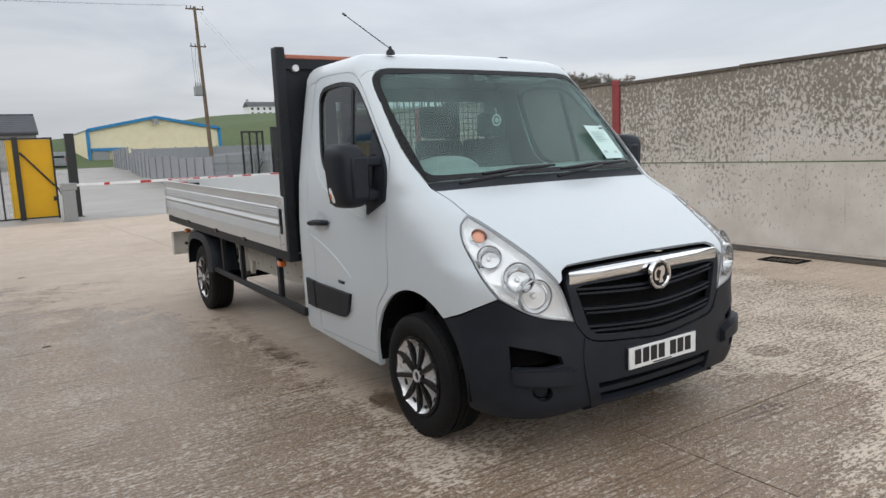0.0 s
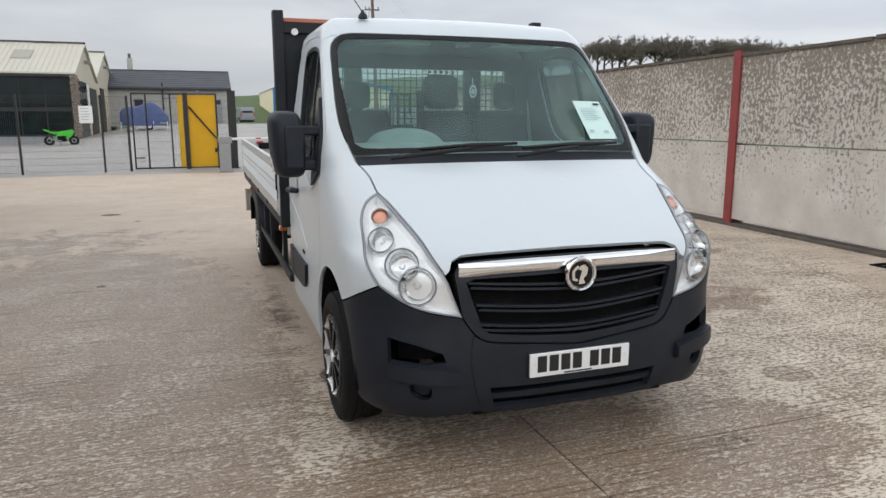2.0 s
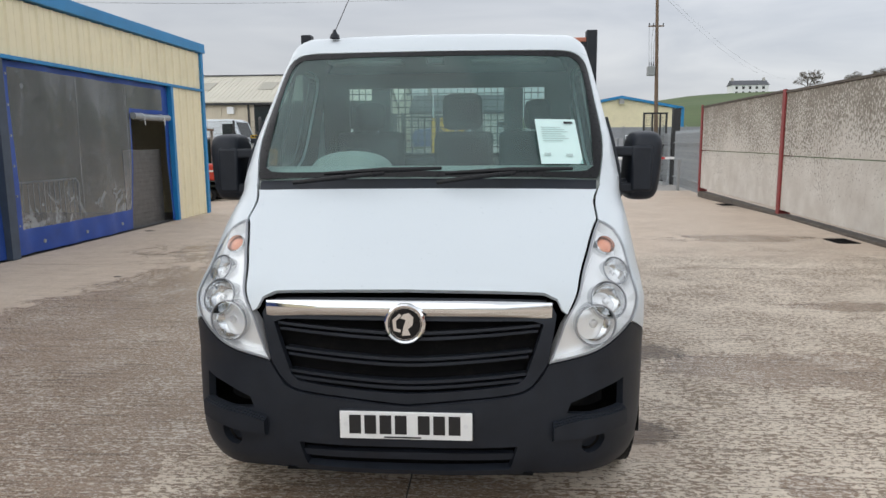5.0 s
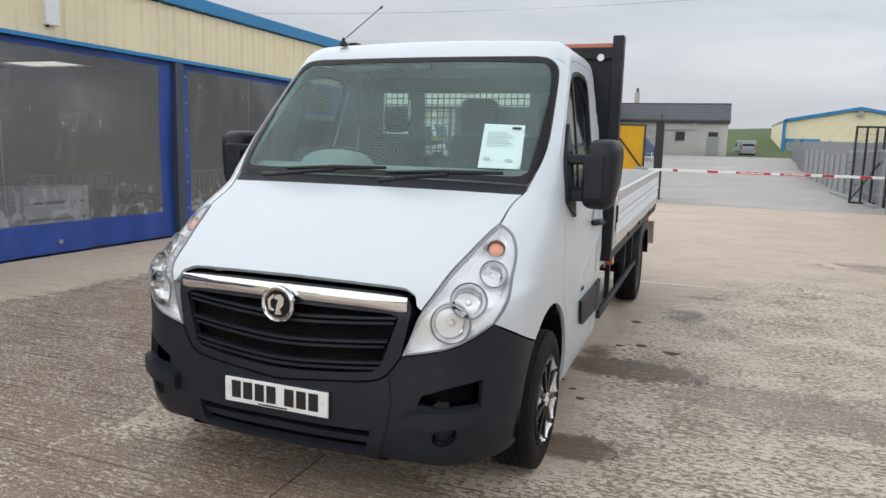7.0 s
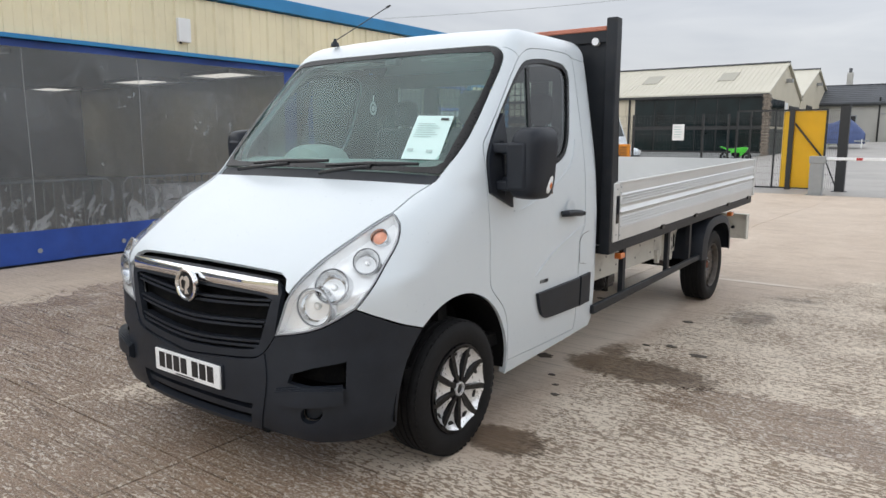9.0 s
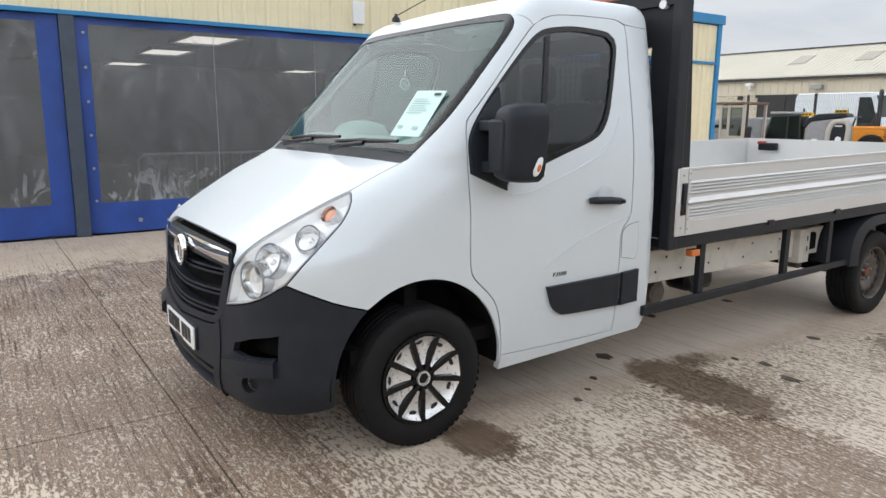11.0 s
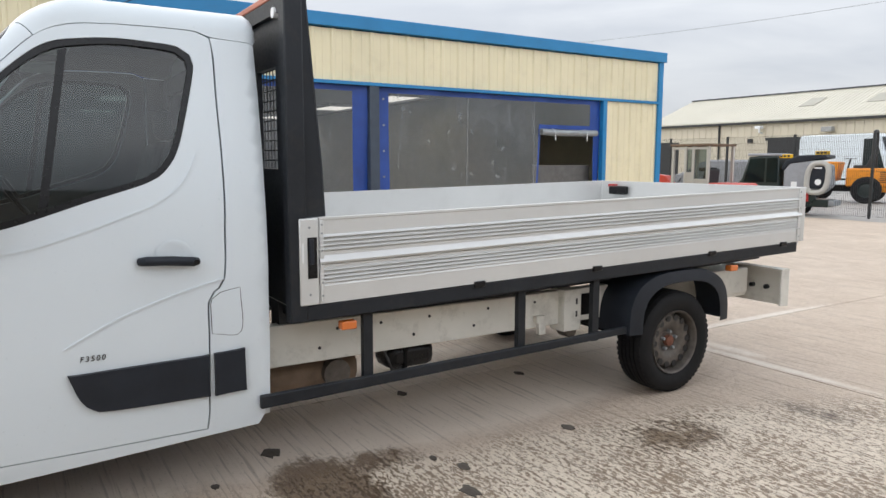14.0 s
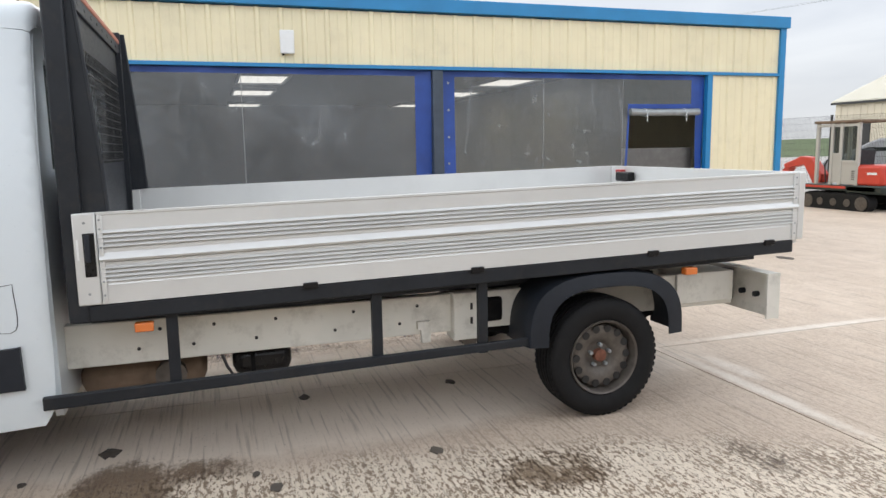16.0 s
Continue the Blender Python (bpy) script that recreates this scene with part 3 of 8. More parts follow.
# the cab's skin: a front profile, a side profile and a roof, met with round corners
FRONT_Z = [0.22, 0.27, 0.34, 0.45, 0.55, 0.62, 0.75, 0.88, 0.945, 0.985, 1.02, 1.07, 1.14, 1.24, 1.355, 1.38, 1.60, 1.80, 2.00, 2.085, 2.5]
FRONT_Y = [-0.78, -0.825, -0.845, -0.85, -0.85, -0.845, -0.835, -0.815, -0.79, -0.755, -0.70, -0.61, -0.475, -0.265, -0.02, 0.01, 0.215, 0.40, 0.585, 0.665, 1.06]
BOW_Z, BOW = [0.25, 0.70, 0.97, 1.20, 2.2], [0.15, 0.17, 0.09, 0.01, 0.0]
SIDE_Z = [0.20, 0.28, 0.40, 0.70, 1.10, 1.35, 1.60, 2.00, 2.10, 2.30]
SIDE_X = [0.95, 0.975, 0.99, 1.0, 1.0, 0.985, 0.95, 0.885, 0.865, 0.82]
ROUND_Z, ROUND = [0.25, 0.80, 1.10, 1.35, 1.60, 2.2], [0.26, 0.28, 0.235, 0.165, 0.115, 0.09]
HEART = np.array([0.0, 0.70, 1.15])
_zs = np.linspace(0.15, 2.5, 1176)


def _soft(z, v, width=0.035):
    """A profile with its kinks eased."""
    y = np.interp(_zs, z, v)
    k = np.exp(-0.5 * (np.arange(-60, 61) * (_zs[1] - _zs[0]) / width) ** 2)
    return np.convolve(np.pad(y, 60, "reflect", reflect_type="odd"), k / k.sum(), "valid")


_FRONT = _soft(FRONT_Z, FRONT_Y, 0.022)
_SLOPE = np.gradient(_FRONT, _zs)
_SIDE = _soft(SIDE_Z, SIDE_X, 0.06)


def _meet(a, b, r):
    u, v = np.maximum(a + r, 0), np.maximum(b + r, 0)
    return np.minimum(-r, np.maximum(a, b)) + np.hypot(u, v)


def skin(P):
    """Below nought inside the cab."""
    x, y, z = np.abs(P[..., 0]), P[..., 1], P[..., 2]
    slope = np.interp(z, _zs, _SLOPE)
    front = (np.interp(z, _zs, _FRONT) + np.interp(z, BOW_Z, BOW) * x * x - y) / np.sqrt(1 + slope**2)
    nose = np.clip(-y / 0.8, 0, 1.2)
    side = x - np.interp(z, _zs, _SIDE) + 0.045 * nose**2
    r = np.interp(z, ROUND_Z, ROUND)
    f = _meet(front, side, r)
    roof = z - (2.222 - 0.035 * x * x - 0.02 * np.clip(1.1 - y, 0, 1) ** 2)
    f = _meet(f, roof, 0.10)
    return _meet(f, y - 1.60, 0.05)


def reach(d):
    """Where rays from the heart of the cab meet its skin, and the outward normals."""
    d = d / np.linalg.norm(d, axis=-1, keepdims=True)
    lo, hi = np.full(len(d), 0.05), np.full(len(d), 3.2)
    for _ in range(36):
        m = (lo + hi) / 2
        out = skin(HEART + d * m[:, None]) > 0
        hi, lo = np.where(out, m, hi), np.where(out, lo, m)
    p = HEART + d * lo[:, None]
    e = 2e-3
    n = np.stack([skin(p + e * a) - skin(p - e * a) for a in np.eye(3)], 1)
    return p, n / np.maximum(np.linalg.norm(n, axis=1, keepdims=True), 1e-9)


def to_flat(P, top):
    d = np.asarray(P, float) - HEART
    if top:
        return np.stack([d[:, 0] / d[:, 2], d[:, 1] / d[:, 2]], 1)
    return np.stack([np.arctan2(d[:, 0], -d[:, 1]), d[:, 2] / np.hypot(d[:, 0], d[:, 1])], 1)


def to_way(q, top):
    if top:
        return np.stack([q[:, 0], q[:, 1], np.ones(len(q))], 1)
    return np.stack([np.sin(q[:, 0]), -np.cos(q[:, 0]), q[:, 1]], 1)


def sided(yz):
    """Points (y, z) put on the cab's side."""
    return [(float(np.interp(z, _zs, _SIDE)), y, z) for y, z in yz]


def flip(line):
    return [(-p[0], p[1], p[2]) for p in line]


def panel(name, outline, material, parent, holes=(), top=False, thick=0.018, gap=0.0025, off=0.0, spacing=0.035, lining=None, label="", hole_gap=0.0, single_sheet=False, rim=0.0):
    """A piece of the cab's skin inside an outline, as a sheet with thickness."""
    ring = shrunk(to_flat(np.array(outline), top), gap)
    cut = [shrunk(to_flat(np.array(h), top), -hole_gap) for h in holes]
    if rim:
        cut.append(shrunk(ring, rim))
    q, tri = filled(ring, cut, spacing)
    p, n = reach(to_way(q, top))
    p = p + n * off
    k = len(p)
    back = p - n * thick
    tri = [t if np.dot(np.cross(p[t[1]] - p[t[0]], p[t[2]] - p[t[0]]), n[t[0]]) > 0 else t[::-1] for t in tri]
    count = {}
    for t in tri:
        for a, b in zip(t, t[1:] + t[:1]):
            key = (min(a, b), max(a, b))
            count[key] = None if key in count else (a, b)
    verts, norms, faces, mats = [*p, *back], [*n, *(-n)], [tuple(t) for t in tri], [0] * len(tri)
    if single_sheet:
        verts, norms = [*p], [*n]
    else:
        faces += [tuple(i + k for i in t[::-1]) for t in tri]
        mats += [1] * len(tri)
    for e in count.values():
        if e is None or single_sheet:
            continue
        a, b = e
        w = np.cross(p[b] - p[a], n[a])
        w = w / max(np.linalg.norm(w), 1e-9)
        s = len(verts)
        verts += [p[a], p[b], back[b], back[a]]
        norms += [w] * 4
        faces.append((s + 3, s + 2, s + 1, s))
        mats.append(0)
    me = bpy.data.meshes.new(name)
    me.from_pydata([tuple(v) for v in verts], [], faces)
    me.materials.append(material)
    me.materials.append(lining or material)
    me.polygons.foreach_set("material_index", mats)
    me.shade_smooth()
    me.normals_split_custom_set_from_vertices([tuple(v) for v in norms])
    ob = new(name, me)
    ob.parent = parent
    return tagged(ob, label) if label else ob


ARCH = [(0.46 * math.cos(radians(a)), 0.36 + 0.46 * math.sin(radians(a))) for a in range(0, 181, 6)]  # (y, z), from the rear round to the front

# outlines of the left side; the right side mirrors them
screen_side = bez([(0.86, -0.01, 1.372), (0.882, 0.165, 1.525), (0.884, 0.28, 1.64), (0.868, 0.44, 1.81), (0.85, 0.585, 1.965), (0.828, 0.63, 2.02), (0.775, 0.652, 2.058)])
screen_top = bez([(0.775, 0.652, 2.058), (0.70, 0.668, 2.078), (0.40, 0.672, 2.088), (0.0, 0.674, 2.09)])
lamp_inner = bez([(0.553, -0.78, 0.72), (0.583, -0.755, 0.82), (0.612, -0.725, 0.915), (0.672, -0.625, 1.03), (0.742, -0.47, 1.135), (0.80, -0.365, 1.205), (0.84, -0.318, 1.237)])
lamp_outer = bez([(0.84, -0.318, 1.237), (0.887, -0.322, 1.195), (0.907, -0.358, 1.12), (0.908, -0.445, 1.03), (0.905, -0.53, 0.945), (0.882, -0.605, 0.862)])
lamp_lower = bez([(0.882, -0.605, 0.862), (0.78, -0.69, 0.788), (0.66, -0.745, 0.745), (0.553, -0.78, 0.72)])
wing_seam = bez([(0.84, -0.318, 1.237), (0.855, -0.18, 1.31), (0.86, -0.05, 1.358)])
bumper_wing = bez([(0.882, -0.605, 0.862), (0.935, -0.46, 0.805), (0.985, -0.285, 0.722)])
arch_front = bez(sided([p for p in ARCH if p[0] < -0.285 and p[1] < 0.722 and p[1] > 0.30] ) + sided([(-0.455, 0.28)]))
arch_front = [(0.985, -0.285, 0.722)] + [tuple(p) for p in arch_front]
arch_over = [(0.985, -0.285, 0.722)] + sided([p for p in ARCH[::-1] if (p[0] > -0.285) and p[1] > 0.37])
door_front = bez(sided([(0.474, 0.365), (0.452, 0.56), (0.405, 0.675), (0.315, 0.765), (0.272, 0.82), (0.262, 0.92), (0.260, 1.10), (0.250, 1.30), (0.252, 1.50), (0.262, 1.55), (0.335, 1.625), (0.447, 1.74), (0.54, 1.84), (0.63, 1.935), (0.72, 2.02), (0.80, 2.062), (0.885, 2.082), (1.02, 2.092)]))
door_top = bez(sided([(1.02, 2.092), (1.20, 2.095), (1.33, 2.092), (1.385, 2.07), (1.395, 1.98)]))
door_rear = bez(sided([(1.395, 1.98), (1.395, 1.78), (1.40, 1.54), (1.394, 1.26), (1.38, 1.03), (1.335, 0.975), (1.31, 0.93), (1.308, 0.80), (1.302, 0.60), (1.298, 0.43), (1.287, 0.36)]))
door_base = bez(sided([(1.287, 0.36), (0.90, 0.36), (0.474, 0.365)]))
window = joined(bez(sided([(0.262, 1.30), (0.262, 1.46), (0.34, 1.59), (0.48, 1.745), (0.60, 1.865), (0.70, 1.955), (0.77, 1.998), (0.85, 2.018), (1.0, 2.034), (1.15, 2.03), (1.25, 2.02), (1.298, 1.988), (1.31, 1.945), (1.29, 1.84), (1.255, 1.70), (1.222, 1.59), (1.18, 1.515), (1.10, 1.452), (0.87, 1.377), (0.64, 1.30), (0.50, 1.258), (0.474, 1.212)])), bez(sided([(0.474, 1.212), (0.262, 1.30)])))

bonnet_edge = bez([(0.0, -0.745, 0.995), (0.30, -0.735, 0.992), (0.54, -0.72, 0.985), (0.58, -0.72, 0.968), (0.592, -0.73, 0.93), (0.612, -0.725, 0.915)])
bonnet_side = joined(lamp_inner[[i for i, p in enumerate(lamp_inner) if p[2] > 0.914][0]:], wing_seam)
bonnet_back = bez([(0.86, -0.05, 1.358), (0.5, -0.025, 1.355), (0.0, -0.02, 1.355)])
half = joined(bonnet_edge, bonnet_side, bonnet_back)
bonnet = panel("bonnet", joined(half, flip(half[::-1])), M_WHITE, truck, lining=M_DARK, label="white bonnet")

cowl_top = bez([(0.862, 0.02, 1.405), (0.5, 0.035, 1.408), (0.0, 0.04, 1.408)])
half = joined(bonnet_back[::-1], [(0.86, -0.05, 1.358)], cowl_top)
scuttle = panel("scuttle", joined(bonnet_back[::-1], cowl_top, flip(cowl_top[::-1]), flip(bonnet_back)), M_PLASTIC, truck, off=-0.012, label="black plastic scuttle under the windscreen")
half = joined(cowl_top[::-1], screen_side[2:], screen_top)
windscreen = panel("windscreen", joined(half, flip(half[::-1])), M_GLASS, truck, single_sheet=True, gap=0.008, off=-0.004, spacing=0.06, label="slightly tinted windscreen")
windscreen.visible_shadow = False
# black border on the glass
band = joined(bez([(0.0, 0.065, 1.438), (0.5, 0.06, 1.435), (0.80, 0.065, 1.44), (0.832, 0.115, 1.49)]), bez([(0.832, 0.115, 1.49), (0.828, 0.42, 1.81), (0.80, 0.58, 1.978), (0.745, 0.632, 2.04)]), bez([(0.745, 0.632, 2.04), (0.4, 0.645, 2.06), (0.0, 0.647, 2.063)]))
panel("windscreen_border", joined(half, flip(half[::-1])), M_GLOSSBLACK, windscreen, holes=[joined(band, flip(band[::-1]))], thick=0.003, gap=0.003, off=-0.001)

roof_side = joined(screen_top[::-1], bez([(0.775, 0.652, 2.058), tuple(sided([(0.72, 2.02)])[0])]), bez(sided([(0.72, 2.02), (0.80, 2.062), (0.885, 2.082), (1.02, 2.092)])), bez(sided([(1.02, 2.092), (1.20, 2.095), (1.33, 2.092), (1.39, 2.072), (1.585, 2.06)])), bez([(0.86, 1.60, 2.08), (0.5, 1.60, 2.10), (0.0, 1.60, 2.10)]))
roof = panel("roof", joined(roof_side, flip(roof_side[::-1])), M_WHITE, truck, top=True, lining=M_INTERIOR, gap=0.0015, label="white cab roof")
part("roof_ridge", Geo().add([(x, y, 2.224 - 0.035 * x * x + h) for x in (0.36, 0.44) for y, h in ((0.95, -0.006), (1.05, 0.006), (1.5, 0.006))], [(0, 1, 4, 3), (1, 2, 5, 4)]), M_WHITE, roof)

for s in (1, -1):
    f = (lambda l: l) if s > 0 else flip
    panel("wing", f(joined(wing_seam, [(0.86, -0.03, 1.366)], screen_side, bez([(0.775, 0.652, 2.058), tuple(sided([(0.72, 2.02)])[0])]), door_front[[i for i, p in enumerate(door_front) if p[1] < 0.7205][-1]::-1], bez(sided([(0.474, 0.365), (0.46, 0.30)])), bez(sided([(0.46, 0.30), (0.46, 0.36)])), arch_over[::-1], bumper_wing[::-1], lamp_outer[::-1])), M_WHITE, truck, lining=M_DARK, label="white front wing and windscreen pillar")
    door = panel("door", f(joined(door_front, door_top, door_rear, door_base)), M_WHITE, truck, holes=[f(window)], lining=M_INTERIOR, thick=0.05, gap=0.003, label="white cab door")
    pane = joined(bez(sided([(0.455, 1.29), (0.455, 1.685), (0.50, 1.735), (0.62, 1.855), (0.715, 1.935), (0.785, 1.975), (0.86, 1.993), (1.0, 2.01), (1.15, 2.006), (1.24, 1.995), (1.277, 1.965), (1.284, 1.935), (1.265, 1.84), (1.23, 1.70), (1.198, 1.60), (1.16, 1.533), (1.09, 1.475), (0.86, 1.40), (0.63, 1.325), (0.50, 1.284)])), bez(sided([(0.50, 1.284), (0.455, 1.29)])))
    panel("window_seal", f(window), M_GLOSSBLACK, door, holes=[f(pane)], thick=0.03, gap=0.001, off=-0.004)
    w = panel("window_pane", f(pane), M_SIDEGLASS, door, single_sheet=True, gap=0.0, off=-0.014, spacing=0.08, label="dark side window glass")
    w.visible_shadow = False
    bar = bez(sided([(0.695, 1.355), (0.80, 1.97)])) + bez(sided([(0.832, 1.98), (0.727, 1.36)]))
    panel("window_bar", f(bar), M_GLOSSBLACK, door, thick=0.02, gap=0.0, off=-0.008)
    lower = joined(bez(sided([(1.385, 2.07), (1.47, 2.068), (1.59, 2.06)])), bez(sided([(1.59, 2.06), (1.592, 1.5), (1.59, 1.0), (1.585, 0.60), (1.565, 0.42), (1.52, 0.335)])), bez(sided([(1.52, 0.335), (0.80, 0.300), (0.465, 0.285)])), bez(sided([(0.465, 0.285), (0.474, 0.365)])), door_base[::-1], door_rear[::-1], bez(sided([(1.395, 1.98), (1.385, 2.07)])))
    side = panel("cab_side", f(lower), M_WHITE, truck, lining=M_INTERIOR, thick=0.04, label="white rear cab corner and sill")
    trim = joined(bez(sided([(0.75, 0.695), (1.02, 0.70), (1.305, 0.705)])), bez(sided([(1.305, 0.705), (1.305, 0.512)])), bez(sided([(1.305, 0.512), (0.92, 0.520), (0.84, 0.535), (0.79, 0.585), (0.75, 0.695)])))
    panel("side_moulding", f(trim), M_PLASTIC, door, off=0.020, thick=0.03, gap=0.004, label="black rubbing strip")
    trim = joined(bez(sided([(1.318, 0.708), (1.46, 0.715)])), bez(sided([(1.46, 0.715), (1.465, 0.515)])), bez(sided([(1.465, 0.515), (1.318, 0.510)])), bez(sided([(1.318, 0.510), (1.318, 0.708)])))
    panel("side_moulding", f(trim), M_PLASTIC, side, off=0.020, thick=0.03, gap=0.004)
    # a pressed line across the door
    line = bez(sided([(1.378, 1.034), (1.20, 0.99), (1.0, 0.925), (0.87, 0.866), (0.745, 0.80)]))
    ring = joined(line, [(p[0], p[1], p[2] - 0.007) for p in line[::-1]])
    panel("pressed_line", f(ring), M_WHITE, door, off=0.006, thick=0.008, gap=0.0)
    # the shoulder below the window
    line = bez(sided([(0.50, 1.195), (0.62, 1.20), (0.80, 1.25), (1.0, 1.32), (1.13, 1.375), (1.23, 1.455), (1.29, 1.57)]))
    ring = joined(line, [(p[0], p[1], p[2] - 0.008) for p in line[::-1]])
    panel("shoulder_crease", f(ring), M_WHITE, door, off=0.005, thick=0.007, gap=0.0)
    if s > 0:
        flap = joined(bez(sided([(1.322, 0.945), (1.36, 0.972), (1.448, 0.987)])), bez(sided([(1.448, 0.987), (1.446, 0.785), (1.318, 0.79)])), bez(sided([(1.318, 0.79), (1.316, 0.92), (1.322, 0.945)])))
        panel("fuel_flap_gap", f(flap), M_DARK, side, off=0.001, thick=0.004, gap=0.0)
        panel("fuel_flap", f(flap), M_WHITE, side, off=0.003, thick=0.006, gap=0.0022, label="white fuel filler flap")
    # handle in its hollow
    hx = s * 1.0
    g = Geo()
    g.lathe([(0.001, 0.0), (0.035, 0.002), (0.052, 0.006), (0.06, 0.004)], (0, 0, 0), "x", 24)
    g.turn(Matrix.Translation((hx - s * 0.002, 1.175, 1.155)) @ Matrix.Diagonal((s, 1.2, 0.95, 1)))
    part("handle_cup", g, M_WHITE, door, smooth=True)
    g = Geo().tube([(hx + s * 0.008, 1.04, 1.128), (hx + s * 0.034, 1.06, 1.132), (hx + s * 0.042, 1.16, 1.128), (hx + s * 0.036, 1.25, 1.118), (hx + s * 0.008, 1.265, 1.115)], [0.017, 0.02, 0.02, 0.02, 0.017], 10)
    part("door_handle", g, M_PLASTIC, door, "black door handle", smooth=True)
    part("door_lock", Geo().disc((hx + s * 0.03, 1.255, 1.118), 0.012, "x", 0.0, s * 0.03), M_GLOSSBLACK, door)
    # model badge
    cu = bpy.data.curves.new("model_badge", "FONT")
    cu.body, cu.size, cu.extrude, cu.shear, cu.space_character = "F3500", 0.032, 0.0015, 0.15, 1.25
    badge_text = new("model_badge", cu)
    cu.materials.append(M_INK)
    badge_text.parent = door
    badge_text.matrix_local = Matrix(((0, 0, s, hx + s * 0.002), (s, 0, 0, 0.80 if s > 0 else 0.945), (0, 1, 0, 0.740), (0, 0, 0, 1)))
    # sail panel and mirror
    sail = joined(bez(sided([(0.264, 1.30), (0.264, 1.455), (0.34, 1.58), (0.458, 1.705)])), bez(sided([(0.458, 1.705), (0.462, 1.40), (0.474, 1.212)])), bez(sided([(0.474, 1.212), (0.264, 1.30)])))
    panel("mirror_base", f(sail), M_PLASTIC, door, off=0.016, thick=0.03, gap=0.0, label="black mirror mounting")
    mirror = part("mirror_housing", Geo(), M_PLASTIC, truck, "black double-arm door mirror")
    g = Geo()
    prof = [(0.0, 1.0), (0.25, 1.0), (0.5, 0.985), (0.75, 0.92), (0.92, 0.78), (1.0, 0.55)]
    rings = []
    for k, (d, sc) in enumerate(prof):
        ring = []
        for a in range(40):
            c, sn = math.cos(2 * math.pi * a / 40), math.sin(2 * math.pi * a / 40)
            px = 0.093 * sc * math.copysign(abs(c) ** 0.55, c)
            pz = 0.185 * (0.4 + 0.6 * sc) * math.copysign(abs(sn) ** 0.46, sn)
            ring.append((s * (1.134 + px + 0.012 * pz / 0.185), 0.525 - 0.205 * d, 1.447 + pz))
        rings.append(ring)
    v = [p for r in rings for p in r]
    fc = [(k * 40 + a, k * 40 + (a + 1) % 40, (k + 1) * 40 + (a + 1) % 40, (k + 1) * 40 + a) for k in range(5) for a in range(40)]
    fc += [tuple(range(200, 240)), tuple(range(39, -1, -1))]
    g.add(v, fc)
    mirror.data = mesh_of("mirror_housing", g, M_PLASTIC, True)
    part("mirror_glass", Geo().box(*sorted((s * 1.055, s * 1.212)), 0.526, 0.530, 1.29, 1.61), M_CHROME, mirror, "mirror glass", bevel=0.002)
    for z0, z1 in ((1.50, 1.545), (1.335, 1.375)):
        part("mirror_arm", Geo().tube([(s * 0.95, 0.40, (z0 + z1) / 2 - 0.005), (s * 1.02, 0.385, (z0 + z1) / 2), (s * 1.12, 0.40, (z0 + z1) / 2)], 0.026, 10), M_PLASTIC, mirror, smooth=True)
    part("mirror_bracket", Geo().tube([(s * 0.975, 0.39, 1.28), (s * 0.955, 0.41, 1.56)], [0.032, 0.030], 12), M_PLASTIC, mirror, smooth=True)
    # the arm's shell over the front of the housing, with its two knuckles
    part("mirror_arm_shell", Geo().box(*sorted((s * 1.055, s * 1.165)), 0.306, 0.335, 1.315, 1.555), M_PLASTIC, mirror, bevel=0.018)
    for z in (1.525, 1.335):
        part("mirror_knuckle", Geo().box(*sorted((s * 0.945, s * 1.08)), 0.315, 0.385, z - 0.026, z + 0.026), M_PLASTIC, mirror, bevel=0.010)
    ind = Geo().lathe([(0.001, 0.010), (0.028, 0.008), (0.042, 0.0), (0.042, -0.02)], (0, 0, 0), "x", 24)
    ind.turn(Matrix.Translation((s * 1.214, 0.485, 1.355)) @ Matrix.Rotation(radians(-18), 4, "X") @ Matrix.Diagonal((s, 0.62, 1.45, 1)))
    part("mirror_indicator", ind, M_WHITEPLAIN, mirror, "clear indicator lens", smooth=True)
    ind = Geo().lathe([(0.001, 0.013), (0.014, 0.011), (0.019, 0.004)], (0, 0, 0), "x", 20)
    ind.turn(Matrix.Translation((s * 1.2135, 0.482, 1.336)) @ Matrix.Rotation(radians(-18), 4, "X") @ Matrix.Diagonal((s, 0.72, 1.2, 1)))
    part("indicator_bulb", ind, M_AMBER, mirror, smooth=True)

    # headlight: housing, lens and its round reflectors
    lamp = joined(lamp_inner, lamp_outer, lamp_lower)
    light = panel("headlight", f(lamp), M_LAMPBOWL, truck, off=-0.052, thick=0.01, gap=0.004, label="clear headlight unit with round reflectors")
    lens = panel("headlight_lens", f(lamp), M_LENS, light, single_sheet=True, gap=0.007, off=-0.001, spacing=0.05)
    lens.visible_shadow = False
    hole = [np.array(p) for p in lamp]
    mid = np.mean(hole, 0)
    panel("headlight_rim", f(lamp), M_MACHGREY, light, rim=0.004, thick=0.006, gap=0.0015, off=-0.002)
    panel("headlight_wall", f(lamp), M_LAMPBOWL, light, rim=0.004, thick=0.060, gap=0.0025, off=-0.009)
    for (cx, cy, cz), r, kind in (((0.832, -0.395, 1.158), 0.040, "amber"), ((0.848, -0.485, 1.062), 0.056, "bowl"), ((0.782, -0.63, 0.975), 0.071, "bowl"), ((0.735, -0.705, 0.868), 0.078, "bowl")):
        p, n = reach(np.array([[s * cx, cy, cz]]) - HEART)
        axis = (Vector(n[0]) * 0.8 + Vector((0, -0.45, 0))).normalized()
        turn = Vector((0, 0, 1)).rotation_difference(axis).to_matrix().to_4x4()
        at = Matrix.Translation(Vector(p[0]) - Vector(n[0]) * 0.044)
